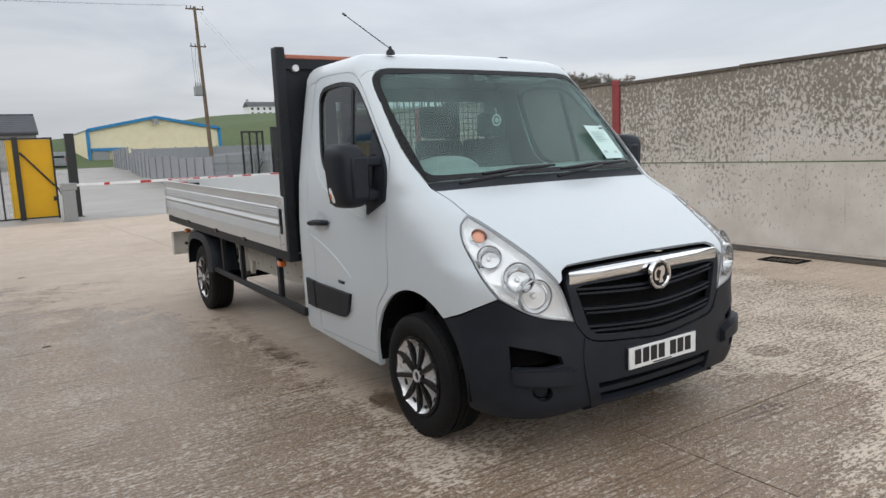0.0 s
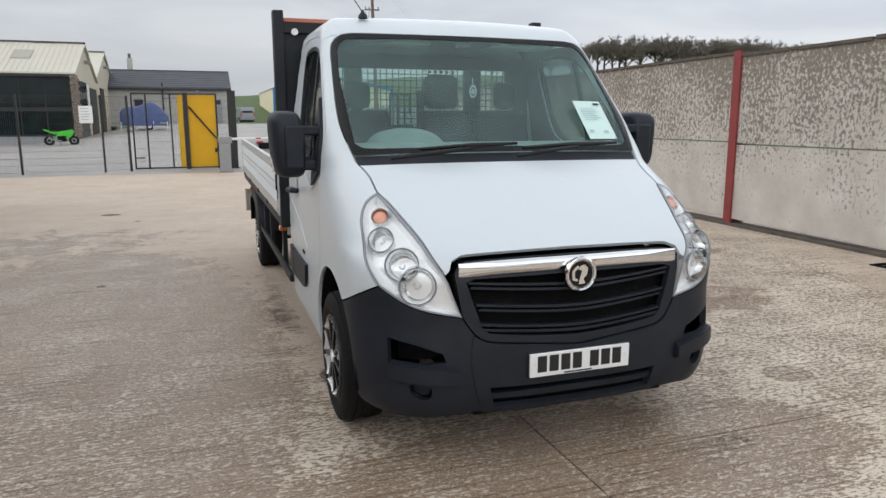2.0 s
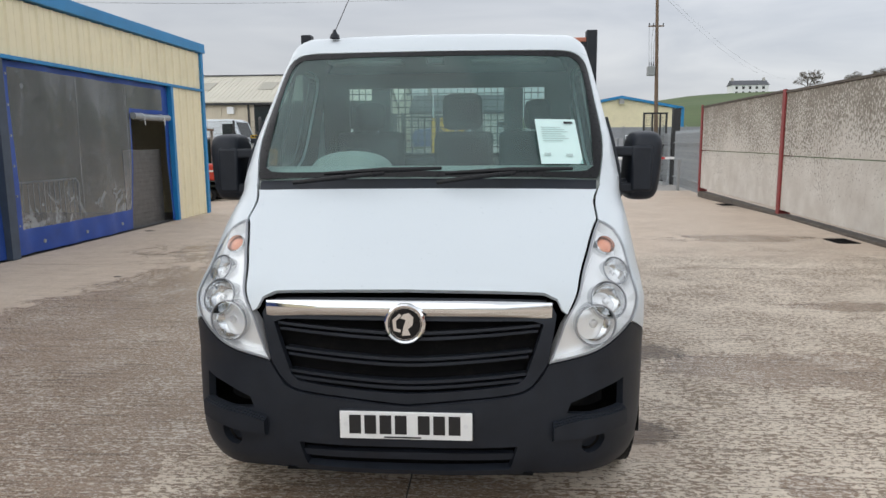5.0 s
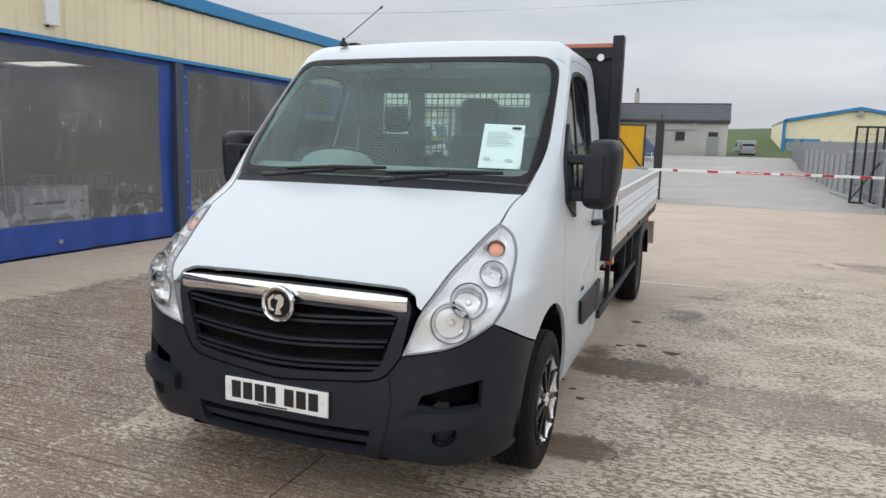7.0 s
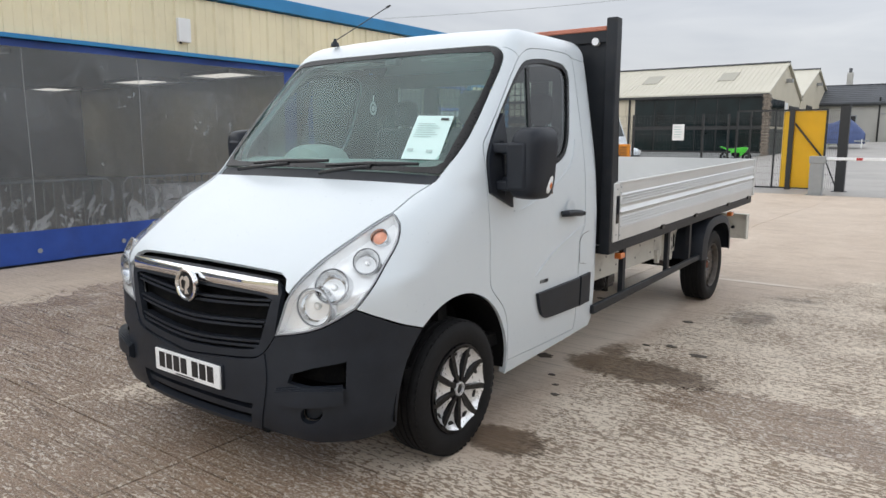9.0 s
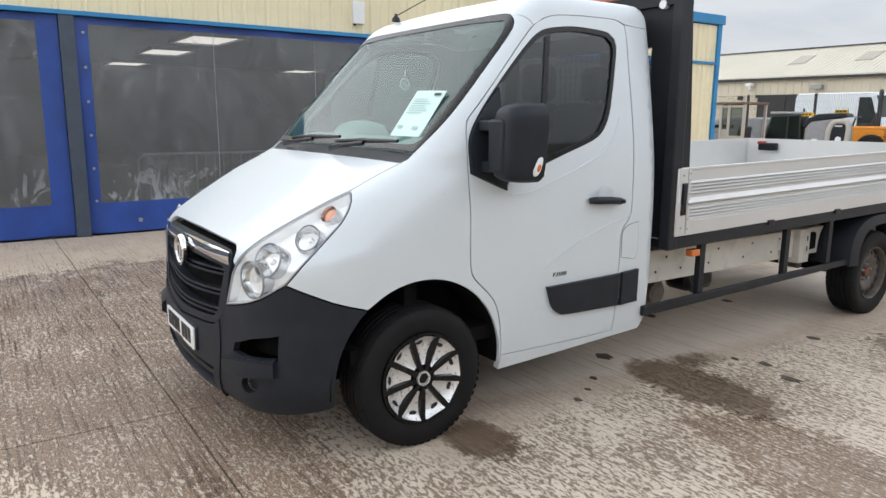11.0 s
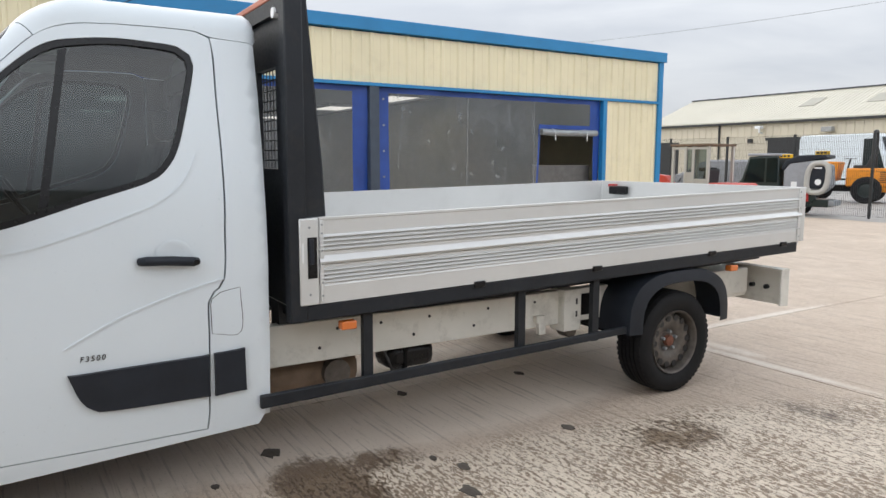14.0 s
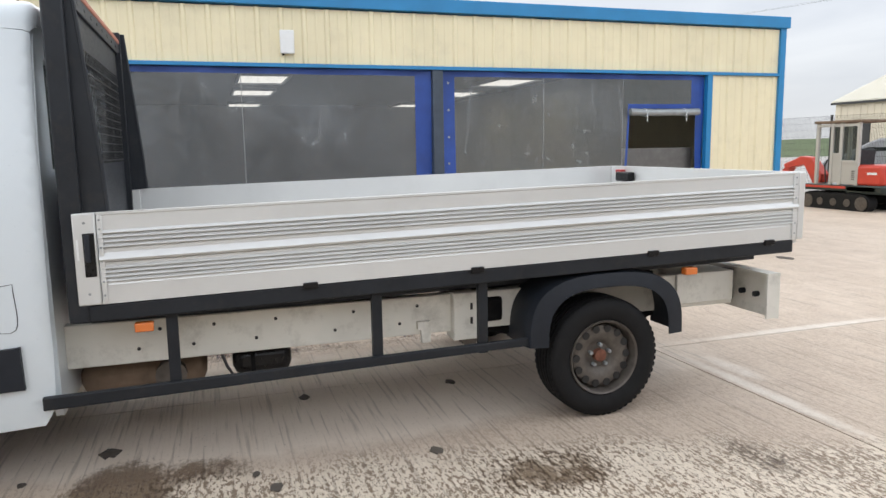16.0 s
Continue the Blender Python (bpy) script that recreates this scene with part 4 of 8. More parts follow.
        g = Geo().lathe([(r * 1.06, -0.045), (r * 1.06, 0.022), (r, 0.024), (r * 0.95, 0.006), (r * 0.80, -0.014), (r * 0.55, -0.024), (r * 0.25, -0.0285), (r * 0.001, -0.0290)], (0, 0, 0), "z", 32)
        part("reflector", g.turn(at @ turn), M_REFLECT, light, smooth=True)
        if r > 0.045:
            g = Geo().lathe([(r * 1.05, 0.020), (r * 1.05, 0.027), (r * 1.10, 0.027), (r * 1.10, 0.020)], (0, 0, 0), "z", 32)
            part("bowl_rim", g.turn(at @ turn), M_MACHGREY, light, smooth=True)
        g = Geo().lathe([(r * 0.20, -0.028), (r * 0.22, -0.004), (r * 0.15, 0.004), (0.0005, 0.006)], (0, 0, 0), "z", 20)
        if kind == "amber":
            g = Geo().lathe([(r * 0.85, -0.02), (r * 0.8, 0.008), (r * 0.4, 0.020), (0.0005, 0.022)], (0, 0, 0), "z", 24)
        part("bulb_cover", g.turn(at @ turn), M_ORANGE_IN if kind == "amber" else M_SILVER, light, smooth=True)

# bumper with its openings
grille_low = bez([(0.0, -0.845, 0.565), (0.22, -0.84, 0.583), (0.38, -0.82, 0.598), (0.465, -0.80, 0.618), (0.515, -0.79, 0.662), (0.553, -0.78, 0.72)])
bumper_low = bez([(0.945, -0.455, 0.28), (0.90, -0.56, 0.255), (0.72, -0.73, 0.245), (0.45, -0.80, 0.25), (0.0, -0.83, 0.255)])
half = joined(grille_low, lamp_lower[::-1], bumper_wing, arch_front, bumper_low)
vent = joined(bez([(0.645, -0.78, 0.562), (0.755, -0.74, 0.602), (0.865, -0.655, 0.630)]), bez([(0.865, -0.655, 0.630), (0.862, -0.66, 0.512)]), bez([(0.862, -0.66, 0.512), (0.74, -0.75, 0.512), (0.632, -0.79, 0.518)]), bez([(0.632, -0.79, 0.518), (0.645, -0.78, 0.562)]))
fog = [(0.737 + 0.058 * math.cos(a), -0.745, 0.395 + 0.043 * math.sin(a)) for a in np.linspace(0, 2 * math.pi, 25)[:-1]]
intake = joined(bez([(-0.43, -0.8, 0.402), (0.0, -0.85, 0.392), (0.43, -0.8, 0.402)]), bez([(0.43, -0.8, 0.402), (0.405, -0.8, 0.297)]), bez([(0.405, -0.8, 0.297), (0.0, -0.84, 0.286), (-0.405, -0.8, 0.297)]), bez([(-0.405, -0.8, 0.297), (-0.43, -0.8, 0.402)]))
bumper = panel("front_bumper", joined(half, flip(half[::-1])), M_PLASTIC, truck, holes=[vent, flip(vent), fog, flip(fog), intake], lining=M_DARK, thick=0.03, label="dark grey plastic front bumper")


def grown(line, k):
    mid = np.mean([np.array(p) for p in line], 0)
    return [mid + (np.array(p) - mid) * k for p in line]


for f in (lambda l: l, flip):
    # a near-black sheet puts the depth of the vent's shade into colour
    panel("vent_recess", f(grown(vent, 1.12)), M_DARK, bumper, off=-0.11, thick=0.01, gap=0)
    # the ledge under the vent stands out over the fog lamp
    for k, (lift, out) in enumerate(((0.0, 0.030), (0.006, 0.022), (0.012, 0.012))):
        brow = joined(bez([(0.57, -0.79, 0.478 + lift), (0.66, -0.77, 0.500 + lift), (0.76, -0.74, 0.508 + lift), (0.855, -0.67, 0.514 + lift)]), bez([(0.855, -0.67, 0.452 - lift), (0.76, -0.74, 0.440 - lift), (0.66, -0.77, 0.430 - lift), (0.57, -0.79, 0.424 - lift)]))
        panel("fog_brow", f(brow), M_PLASTIC, bumper, off=out, thick=0.03, gap=0.0)
    panel("fog_blank", f(grown(fog, 1.2)), M_DARK, bumper, off=-0.05, thick=0.01, gap=0, label="blanked fog lamp")
    panel("fog_dish", f(grown(fog, 0.8)), M_PLASTIC, bumper, off=-0.036, thick=0.012, gap=0)
# near-black boxes stand in for the shade inside the intake
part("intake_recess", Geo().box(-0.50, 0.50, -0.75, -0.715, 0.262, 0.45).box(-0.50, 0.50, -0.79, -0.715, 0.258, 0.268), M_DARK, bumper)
for z in (0.345,):
    bar = joined(bez([(-0.42, -0.8, z + 0.020), (0, -0.85, z + 0.014), (0.42, -0.8, z + 0.020)]), bez([(0.42, -0.8, z - 0.010), (0, -0.84, z - 0.016), (-0.42, -0.8, z - 0.010)]))
    panel("intake_bar", bar, M_PLASTIC, bumper, off=-0.012, thick=0.03, gap=0)

# the middle of the bumper stands a little proud
mid_half = joined(bez([(0.0, -0.85, 0.562), (0.25, -0.84, 0.578), (0.42, -0.81, 0.602), (0.505, -0.79, 0.64)]), bez([(0.505, -0.79, 0.64), (0.518, -0.79, 0.54), (0.50, -0.79, 0.42), (0.46, -0.79, 0.262)]), bez([(0.46, -0.79, 0.262), (0.0, -0.83, 0.262)]))
panel("bumper_centre", joined(mid_half, flip(mid_half[::-1])), M_PLASTIC, bumper, holes=[intake], off=0.006, thick=0.02, gap=0.002)
crease = joined(bez([(0.60, -0.79, 0.452), (0.70, -0.76, 0.452)]), bez([(0.70, -0.76, 0.446), (0.60, -0.79, 0.446)]))
for f in (lambda l: l, flip):
    panel("bumper_crease", f(crease), M_PLASTIC, bumper, off=0.008, thick=0.012, gap=0)

# grille between the lamps
top_edge = bez([(0.0, -0.79, 0.975), (0.30, -0.78, 0.973), (0.54, -0.755, 0.966), (0.572, -0.755, 0.945), (0.582, -0.75, 0.915)])
grille_side = bez([(0.582, -0.75, 0.915), (0.57, -0.765, 0.83), (0.553, -0.78, 0.72)])
half = joined(top_edge, grille_side, grille_low[::-1])
mouth = joined(bez([(0.0, -0.81, 0.895), (0.50, -0.79, 0.888), (0.535, -0.78, 0.875)]), bez([(0.535, -0.78, 0.875), (0.505, -0.80, 0.77), (0.47, -0.81, 0.668)]), bez([(0.47, -0.81, 0.668), (0.44, -0.82, 0.640), (0.2, -0.84, 0.617), (0.0, -0.845, 0.608)]))
grille = panel("grille", joined(half, flip(half[::-1])), M_PLASTIC, truck, holes=[joined(mouth, flip(mouth[::-1]))], off=-0.004, thick=0.03, gap=0.002, label="black slatted grille with chrome bar")
# near-black sheet behind the slats, painted as deep shade
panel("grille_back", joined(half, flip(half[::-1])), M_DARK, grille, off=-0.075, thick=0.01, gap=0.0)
for z, w in ((0.842, 0.525), (0.820, 0.515), (0.744, 0.49), (0.722, 0.475), (0.656, 0.472), (0.634, 0.462)):
    bar = joined(bez([(-w, -0.79, z + 0.034), (-0.6 * w, -0.82, z + 0.018), (0, -0.83, z + 0.006), (0.6 * w, -0.82, z + 0.018), (w, -0.79, z + 0.034)]), bez([(w, -0.79, z + 0.024), (0.6 * w, -0.82, z + 0.007), (0, -0.83, z - 0.006), (-0.6 * w, -0.82, z + 0.007), (-w, -0.79, z + 0.024)]))
    panel("grille_slat", bar, M_PLASTIC, grille, off=-0.012, thick=0.045, gap=0)


def bar_at(u, v):
    """The rounded chrome bar, across by u and up by v."""
    x = -0.567 + 1.134 * u
    fade = min(1.0, 6.0 * min(u, 1 - u))
    y = float(np.interp(0.935, _zs, _FRONT)) + 0.105 * x * x
    a = math.pi * (v - 0.5)
    return (x, y - 0.004 - 0.020 * math.cos(a) * (0.3 + 0.7 * fade), 0.936 - 0.010 * (abs(x) / 0.57) ** 3 + 0.033 * math.sin(a))


part("chrome_bar", Geo().grid(bar_at, 48, 12), M_CHROME, grille, "bright chrome bar", smooth=True)
badge = part("badge", Geo().lathe([(0.0005, 0.0), (0.075, 0.0), (0.080, -0.006), (0.080, -0.022), (0.074, -0.028), (0.066, -0.026), (0.062, -0.018), (0.0005, -0.016)], (0, -0.822, 0.888), "y", 40), M_CHROME, grille, "round chrome badge", smooth=True)
part("badge_disc", Geo().disc((0, -0.822, 0.888), 0.061, "y", -0.0165, -0.0185, 32), M_GLOSSBLACK, badge)
g = Geo().prism([(-0.012, 0.842), (0.022, 0.845), (0.012, 0.868), (0.030, 0.885), (0.034, 0.915), (0.016, 0.932), (-0.004, 0.928), (-0.018, 0.912), (0.004, 0.905), (-0.006, 0.875)], -0.845, -0.839, "y")
part("badge_shape", g, M_CHROME, badge)
g = Geo().prism([(-0.048, 0.905), (-0.02, 0.93), (-0.012, 0.922), (-0.034, 0.90), (-0.032, 0.872), (-0.015, 0.865), (-0.018, 0.855), (-0.044, 0.862)], -0.845, -0.839, "y")
part("badge_shape", g, M_CHROME, badge)

# number plate, its characters as plain bars
plate_ob = part("number_plate", Geo().box(-0.26, 0.26, -0.866, -0.856, 0.430, 0.541), M_PLATE, truck, "white number plate with dark bars", bevel=0.003)
x = -0.222
for k in range(7):
    part("plate_bar", Geo().box(x, x + 0.046, -0.8685, -0.8655, 0.452, 0.528), M_INK, plate_ob)
    x += 0.060 + (0.030 if k == 3 else 0)
part("plate_strip", Geo().box(-0.085, 0.06, -0.8675, -0.8655, 0.4355, 0.4415), M_INK, plate_ob)
for s in (-1, 1):
    part("plate_screw", Geo().disc((s * 0.235, -0.8655, 0.49), 0.009, "y", 0.0, -0.003, 14), M_WHITEPLAIN, plate_ob)
# the plate stands on a flat boss
part("plate_boss", Geo().box(-0.265, 0.265, -0.857, -0.82, 0.425, 0.546), M_PLASTIC, truck, bevel=0.008)

# wipers
for pts, blade in ((((-0.66, -0.005, 1.385), (-0.42, -0.040, 1.410), (-0.20, -0.01, 1.432)), ((-0.50, -0.010, 1.428), (0.08, 0.03, 1.452))), (((0.06, -0.02, 1.385), (0.24, -0.045, 1.410), (0.44, -0.015, 1.430)), ((0.10, -0.005, 1.428), (0.72, 0.025, 1.448)))):
    arm = part("wiper_arm", Geo().tube(bez(pts, 0.05), 0.011, 8), M_GLOSSBLACK, truck, "black wiper arm", smooth=True)
    part("wiper_blade", Geo().tube([blade[0], ((blade[0][0] + blade[1][0]) / 2, (blade[0][1] + blade[1][1]) / 2 - 0.012, (blade[0][2] + blade[1][2]) / 2 + 0.004), blade[1]], [0.009, 0.014, 0.008], 8), M_GLOSSBLACK, arm, smooth=True)

# aerial
aerial = part("aerial_base", Geo().lathe([(0.03, 0.0), (0.026, 0.02), (0.012, 0.035), (0.008, 0.05), (0.0005, 0.052)], (-0.607, 0.792, 2.19), "z", 20), M_PLASTIC, truck, smooth=True)
part("aerial_rod", Geo().tube([(-0.607, 0.80, 2.23), (-0.63, 1.39, 2.545)], 0.0035, 6), M_GLOSSBLACK, aerial)
part("aerial_tip", Geo().tube([(-0.628, 1.36, 2.53), (-0.63, 1.395, 2.548)], 0.008, 8), M_GLOSSBLACK, aerial)

# the back of the cab and the floor
back = plate(joined(bez([(-0.93, 0.36), (0.93, 0.36)], 0.2), bez([(0.95, 0.40), (0.95, 1.3), (0.93, 1.6), (0.85, 2.02), (0.78, 2.14), (0.6, 2.18), (0.0, 2.19)], 0.1), bez([(0.0, 2.19), (-0.6, 2.18), (-0.78, 2.14), (-0.85, 2.02), (-0.93, 1.6), (-0.95, 1.3), (-0.95, 0.40)], 0.1)), [rect(-0.69, 0.69, 1.46, 1.96)], "y", 1.55, 1.585)
back_wall = part("cab_back", back, M_WHITE, truck, "white cab back with a window")
part("cab_lining", plate(rect(-0.86, 0.86, 0.5, 2.05), [rect(-0.68, 0.68, 1.47, 1.95)], "y", 1.50, 1.545), M_INTERIOR, truck)
part("rear_window", Geo().add([(-0.69, 1.565, 1.46), (0.69, 1.565, 1.46), (0.69, 1.565, 1.96), (-0.69, 1.565, 1.96)], [(0, 1, 2, 3)]), M_REARGLASS, back_wall, "cab rear window").visible_shadow = False
part("cab_floor", Geo().box(-0.93, 0.93, -0.35, 1.55, 0.45, 0.52), M_DARK, truck)
part("engine_bay", Geo().box(-0.48, 0.48, -0.62, -0.06, 0.30, 0.86), M_DARK, truck)
# added dark block that keeps the gap above the grille black
part("slam_panel", Geo().box(-0.55, 0.55, -0.70, -0.625, 0.60, 0.955), M_DARK, truck)
part("bulkhead", Geo().box(-0.90, 0.90, -0.05, 0.02, 0.45, 1.30), M_DARK, truck)

# cab interior
dash = Geo().prism([(0.03, 1.12), (0.03, 1.37), (0.10, 1.415), (0.30, 1.455), (0.46, 1.44), (0.52, 1.33), (0.48, 1.10), (0.40, 0.85), (0.12, 0.85)], -0.90, 0.90, "x")
dash = part("dashboard", dash, M_DASH, truck, "pale grey dashboard", bevel=0.03)
part("instrument_hood", Geo().lathe([(0.19, -0.14), (0.19, 0.0), (0.15, 0.06), (0.0005, 0.07)], (0, 0, 0), "y", 24).turn(Matrix.Translation((-0.45, 0.38, 1.43)) @ Matrix.Rotation(radians(180), 4, "Z") @ Matrix.Diagonal((1.15, 1, 0.55, 1))), M_DASH, dash, smooth=True)
wheel_m = Matrix.Translation((-0.45, 0.60, 1.38)) @ Matrix.Rotation(radians(-58), 4, "X")
g = Geo()
ring = [(0.19 * math.cos(a), 0.19 * math.sin(a), 0) for a in np.linspace(0, 2 * math.pi, 33)]
g.tube(ring, 0.015, 8, caps=False).tube([(-0.18, 0, 0), (0.18, 0, 0)], 0.018, 8).tube([(0, 0, 0), (0, -0.18, 0)], 0.018, 8).disc((0, 0, 0), 0.07, "z", -0.03, 0.03)
part("steering_wheel", g.turn(wheel_m), M_GLOSSBLACK, truck, "black steering wheel", smooth=True)


def seat(cx, width, heads):
    base = part("seat", Geo().box(cx - width / 2, cx + width / 2, 0.72, 1.22, 0.86, 1.02), M_SEAT, truck, "dark grey cloth cab seat", bevel=0.05)
    g = Geo().prism([(1.16, 0.98), (1.30, 0.98), (1.47, 1.60), (1.42, 1.66), (1.35, 1.64)], cx - width / 2, cx + width / 2, "x")
    part("seat_back", g, M_SEAT, base, bevel=0.04)
    for hx, half_w, top in heads:
        part("headrest", Geo().box(hx - half_w, hx + half_w, 1.38, 1.49, 1.66, top), M_SEAT, base, bevel=0.05)
        for e in (-0.05, 0.05):
            part("headrest_rod", rod((hx + e, 1.43, 1.6), (hx + e, 1.435, 1.72), 0.007), M_GALV, base)
    part("seat_box", Geo().box(cx - width / 2 + 0.03, cx + width / 2 - 0.03, 0.75, 1.2, 0.52, 0.87), M_INTERIOR, base)


seat(-0.51, 0.46, ((-0.515, 0.10, 1.85),))
seat(0.13, 0.40, ((0.12, 0.135, 1.905),))
seat(0.58, 0.42, ((0.63, 0.09, 1.86),))
part("rear_view_mount", Geo().box(-0.05, 0.05, 0.66, 0.72, 2.02, 2.06), M_INTERIOR, truck, bevel=0.01)
for s in (-1, 1):
    part("sun_visor", Geo().box(s * 0.42 - 0.22, s * 0.42 + 0.22, 0.70, 0.88, 2.035, 2.055), M_DASH, truck, bevel=0.008)
# the sale sheet behind the glass and a round sticker
pts = [Vector(p) for p in ((0.545, 0.245, 1.694), (0.752, 0.285, 1.690), (0.782, 0.105, 1.468), (0.572, 0.065, 1.470))]
g = Geo().add([tuple(p) for p in pts] + [tuple(p + Vector((0, 0.002, -0.001))) for p in pts], [(0, 1, 2, 3), (7, 6, 5, 4), (0, 1, 5, 4), (1, 2, 6, 5), (2, 3, 7, 6), (3, 0, 4, 7)])
sheet = tagged(part("paper_sheet", g, M_PAPER), "pale green printed sheet behind the windscreen", "paper")


def on_sheet(u0, u1, v0, v1):
    def at(u, v):
        a, b = pts[0].lerp(pts[1], u), pts[3].lerp(pts[2], u)
        return tuple(a.lerp(b, v) + Vector((0, -0.004, 0.004)))
    return Geo().add([at(u0, v0), at(u1, v0), at(u1, v1), at(u0, v1)], [(0, 1, 2, 3)])


part("print_block", on_sheet(0.70, 0.92, 0.07, 0.12), M_INK, sheet)
for k in range(7):
    part("print_line", on_sheet(0.12, 0.60 + 0.08 * (k % 3), 0.20 + 0.05 * k, 0.215 + 0.05 * k), M_PRINT, sheet)
part("print_block", on_sheet(0.10, 0.26, 0.78, 0.84), M_PRINT, sheet)
part("print_block", on_sheet(0.62, 0.78, 0.80, 0.86), M_PRINT, sheet)
g = Geo().lathe([(0.026, 0.0), (0.040, 0.0), (0.040, 0.001), (0.026, 0.001)], (0, 0, 0), "z", 28, close=True).disc((0, 0, 0), 0.018, "z", 0, 0.001)
g.turn(Matrix.Translation((0.0, 0.495, 1.751)) @ Matrix.Rotation(radians(12), 4, "Z") @ Matrix.Rotation(radians(90), 4, "Y"))
g.tube([(0.0, 0.495, 1.79), (0.0, 0.50, 1.83)], 0.0025, 5)
single("air_freshener", g, M_WHITEPLAIN, "round pale air freshener hanging behind the windscreen", "air freshener")

# ---- wheels ----
def tyre_geo(cx, s):
    """A tyre on an axle along x; s: the way its face looks."""
    prof = [(0.205, -0.085), (0.235, -0.108), (0.285, -0.116), (0.320, -0.108), (0.338, -0.092), (0.343, -0.075)]
    for a in (-0.052, -0.018, 0.018, 0.052):
        prof += [(0.343, a - 0.006), (0.335, a - 0.005), (0.335, a + 0.005), (0.343, a + 0.006)]
    prof += [(0.343, 0.075), (0.338, 0.092), (0.320, 0.108), (0.285, 0.116), (0.235, 0.108), (0.205, 0.085), (0.20, 0.0)]
    return Geo().lathe([(r, s * a) for r, a in prof], (cx, 0, 0), "x", 64, close=True)


def tread(cx):
    g = Geo()
    for k in range(56):
        a = 2 * math.pi * k / 56
        for e, w in ((-0.090, 0.020), (0.090, 0.020), (-0.035, 0.024), (0.035, 0.024)):
            b = a + (0.056 if abs(e) < 0.05 else 0.0)
            m = Matrix.Translation((cx, 0, 0)) @ Matrix.Rotation(b, 4, "X")
            t = Geo().box(e - w / 2, e + w / 2, -0.011, 0.011, 0.334, 0.344 if abs(e) < 0.05 else 0.339)
            g.add(t.turn(m).v, t.f)
    return g


def wheel(y, cx, s, capped, z=0.343):
    w = part("wheel", tyre_geo(0, s), M_RUBBER, truck, "road wheel with a worn black tyre", smooth=True)
    w.matrix_local = Matrix.Translation((cx, y, z))
    tagged(part("tread", tread(0), M_RUBBER, w), kind="stuff")
    rim = part("rim", Geo().lathe([(0.205, s * -0.10), (0.215, s * 0.10), (0.212, s * 0.106), (0.203, s * 0.10), (0.195, s * 0.075), (0.190, s * 0.02), (0.17, s * 0.01), (0.0005, s * 0.01)], (0, 0, 0), "x", 48), M_GLOSSBLACK if capped else M_STEEL, w, smooth=True)
    if capped:
        disc = Geo().lathe([(0.226, s * 0.098), (0.222, s * 0.112), (0.212, s * 0.113), (0.206, s * 0.080), (0.06, s * 0.066), (0.055, s * 0.104), (0.0005, s * 0.106)], (0, 0, 0), "x", 54)
        cap = part("hub_cap", disc, M_GLOSSBLACK, w, "silver and black spoked wheel trim", smooth=True)
        for k in range(9):
            a = 2 * math.pi * k / 9 + 0.15
            c, sn = math.cos(a), math.sin(a)

            def at(r, w_, x):
                return (s * x, r * c - w_ * sn, r * sn + w_ * c)
            rows = [(0.066, 0.008, 0.100), (0.10, 0.021, 0.086), (0.14, 0.035, 0.080), (0.175, 0.047, 0.086), (0.200, 0.0555, 0.104), (0.207, 0.0565, 0.1135)]
            v = [at(math.sqrt(r * r - (e * hw) ** 2), e * hw, x + 0.010 * e * e * (r / 0.2)) for r, hw, x in rows for e in (-1, -0.6, 0, 0.6, 1)]
            fs = [(i * 5 + q, i * 5 + q + 1, i * 5 + q + 6, i * 5 + q + 5) for i in range(5) for q in range(4)]
            blade = part("cap_blade", Geo().add(v, fs), M_SILVER, cap, "silver blade", smooth=True)
            g = Geo().lathe([(0.0005, 0.003), (0.017, 0.002), (0.020, -0.004)], (0, 0, 0), "x", 12)
            part("blade_hole", g.turn(Matrix.Translation(at(0.180, 0.022, 0.0925)) @ Matrix.Rotation(a, 4, "X") @ Matrix.Diagonal((s, 0.8, 1.25, 1))), M_INK, blade)
            b = a + math.pi / 9
            spoke = Geo().prism([(0.04, -0.010), (0.212, -0.0155), (0.212, 0.0155), (0.04, 0.010)], 0.088, 0.1135, "z")
            spoke.v = [(s * z, p * math.cos(b) - q * math.sin(b), p * math.sin(b) + q * math.cos(b)) for p, q, z in spoke.v]
            part("cap_spoke", spoke, M_GLOSSBLACK, cap)
        part("cap_ring", Geo().lathe([(0.026, s * 0.102), (0.028, s * 0.118), (0.034, s * 0.118), (0.037, s * 0.102)], (0, 0, 0), "x", 24), M_SILVER, cap, smooth=True)
    else:
        dish = Geo().lathe([(0.188, s * 0.02), (0.178, s * 0.055), (0.15, s * 0.066), (0.11, s * 0.058), (0.075, s * 0.036), (0.07, s * 0.030), (0.0005, s * 0.030)], (0, 0, 0), "x", 48)
        dish = part("steel_disc", dish, M_STEEL, w, "dirty steel wheel disc", smooth=True)
        for k in range(14):
            a = 2 * math.pi * k / 14
            g = Geo().disc((0, 0, 0), 0.0225, "x", 0.0, s * 0.007, 14)
            part("disc_hole", g.turn(Matrix.Translation((s * 0.0615, 0.161 * math.cos(a), 0.161 * math.sin(a)))), M_INK, dish)
        for k in range(5):
            a = 2 * math.pi * k / 5 + 0.3
            g = Geo().lathe([(0.0005, s * 0.062), (0.011, s * 0.060), (0.012, s * 0.034)], (0, 0.062 * math.cos(a), 0.062 * math.sin(a)), "x", 6)
            part("wheel_nut", g, M_GALV, dish)
        part("hub", Geo().lathe([(0.038, s * 0.028), (0.036, s * 0.058), (0.02, s * 0.064), (0.0005, s * 0.065)], (0, 0, 0), "x", 20), M_RUST, dish, "rusty hub", smooth=True)
    return w


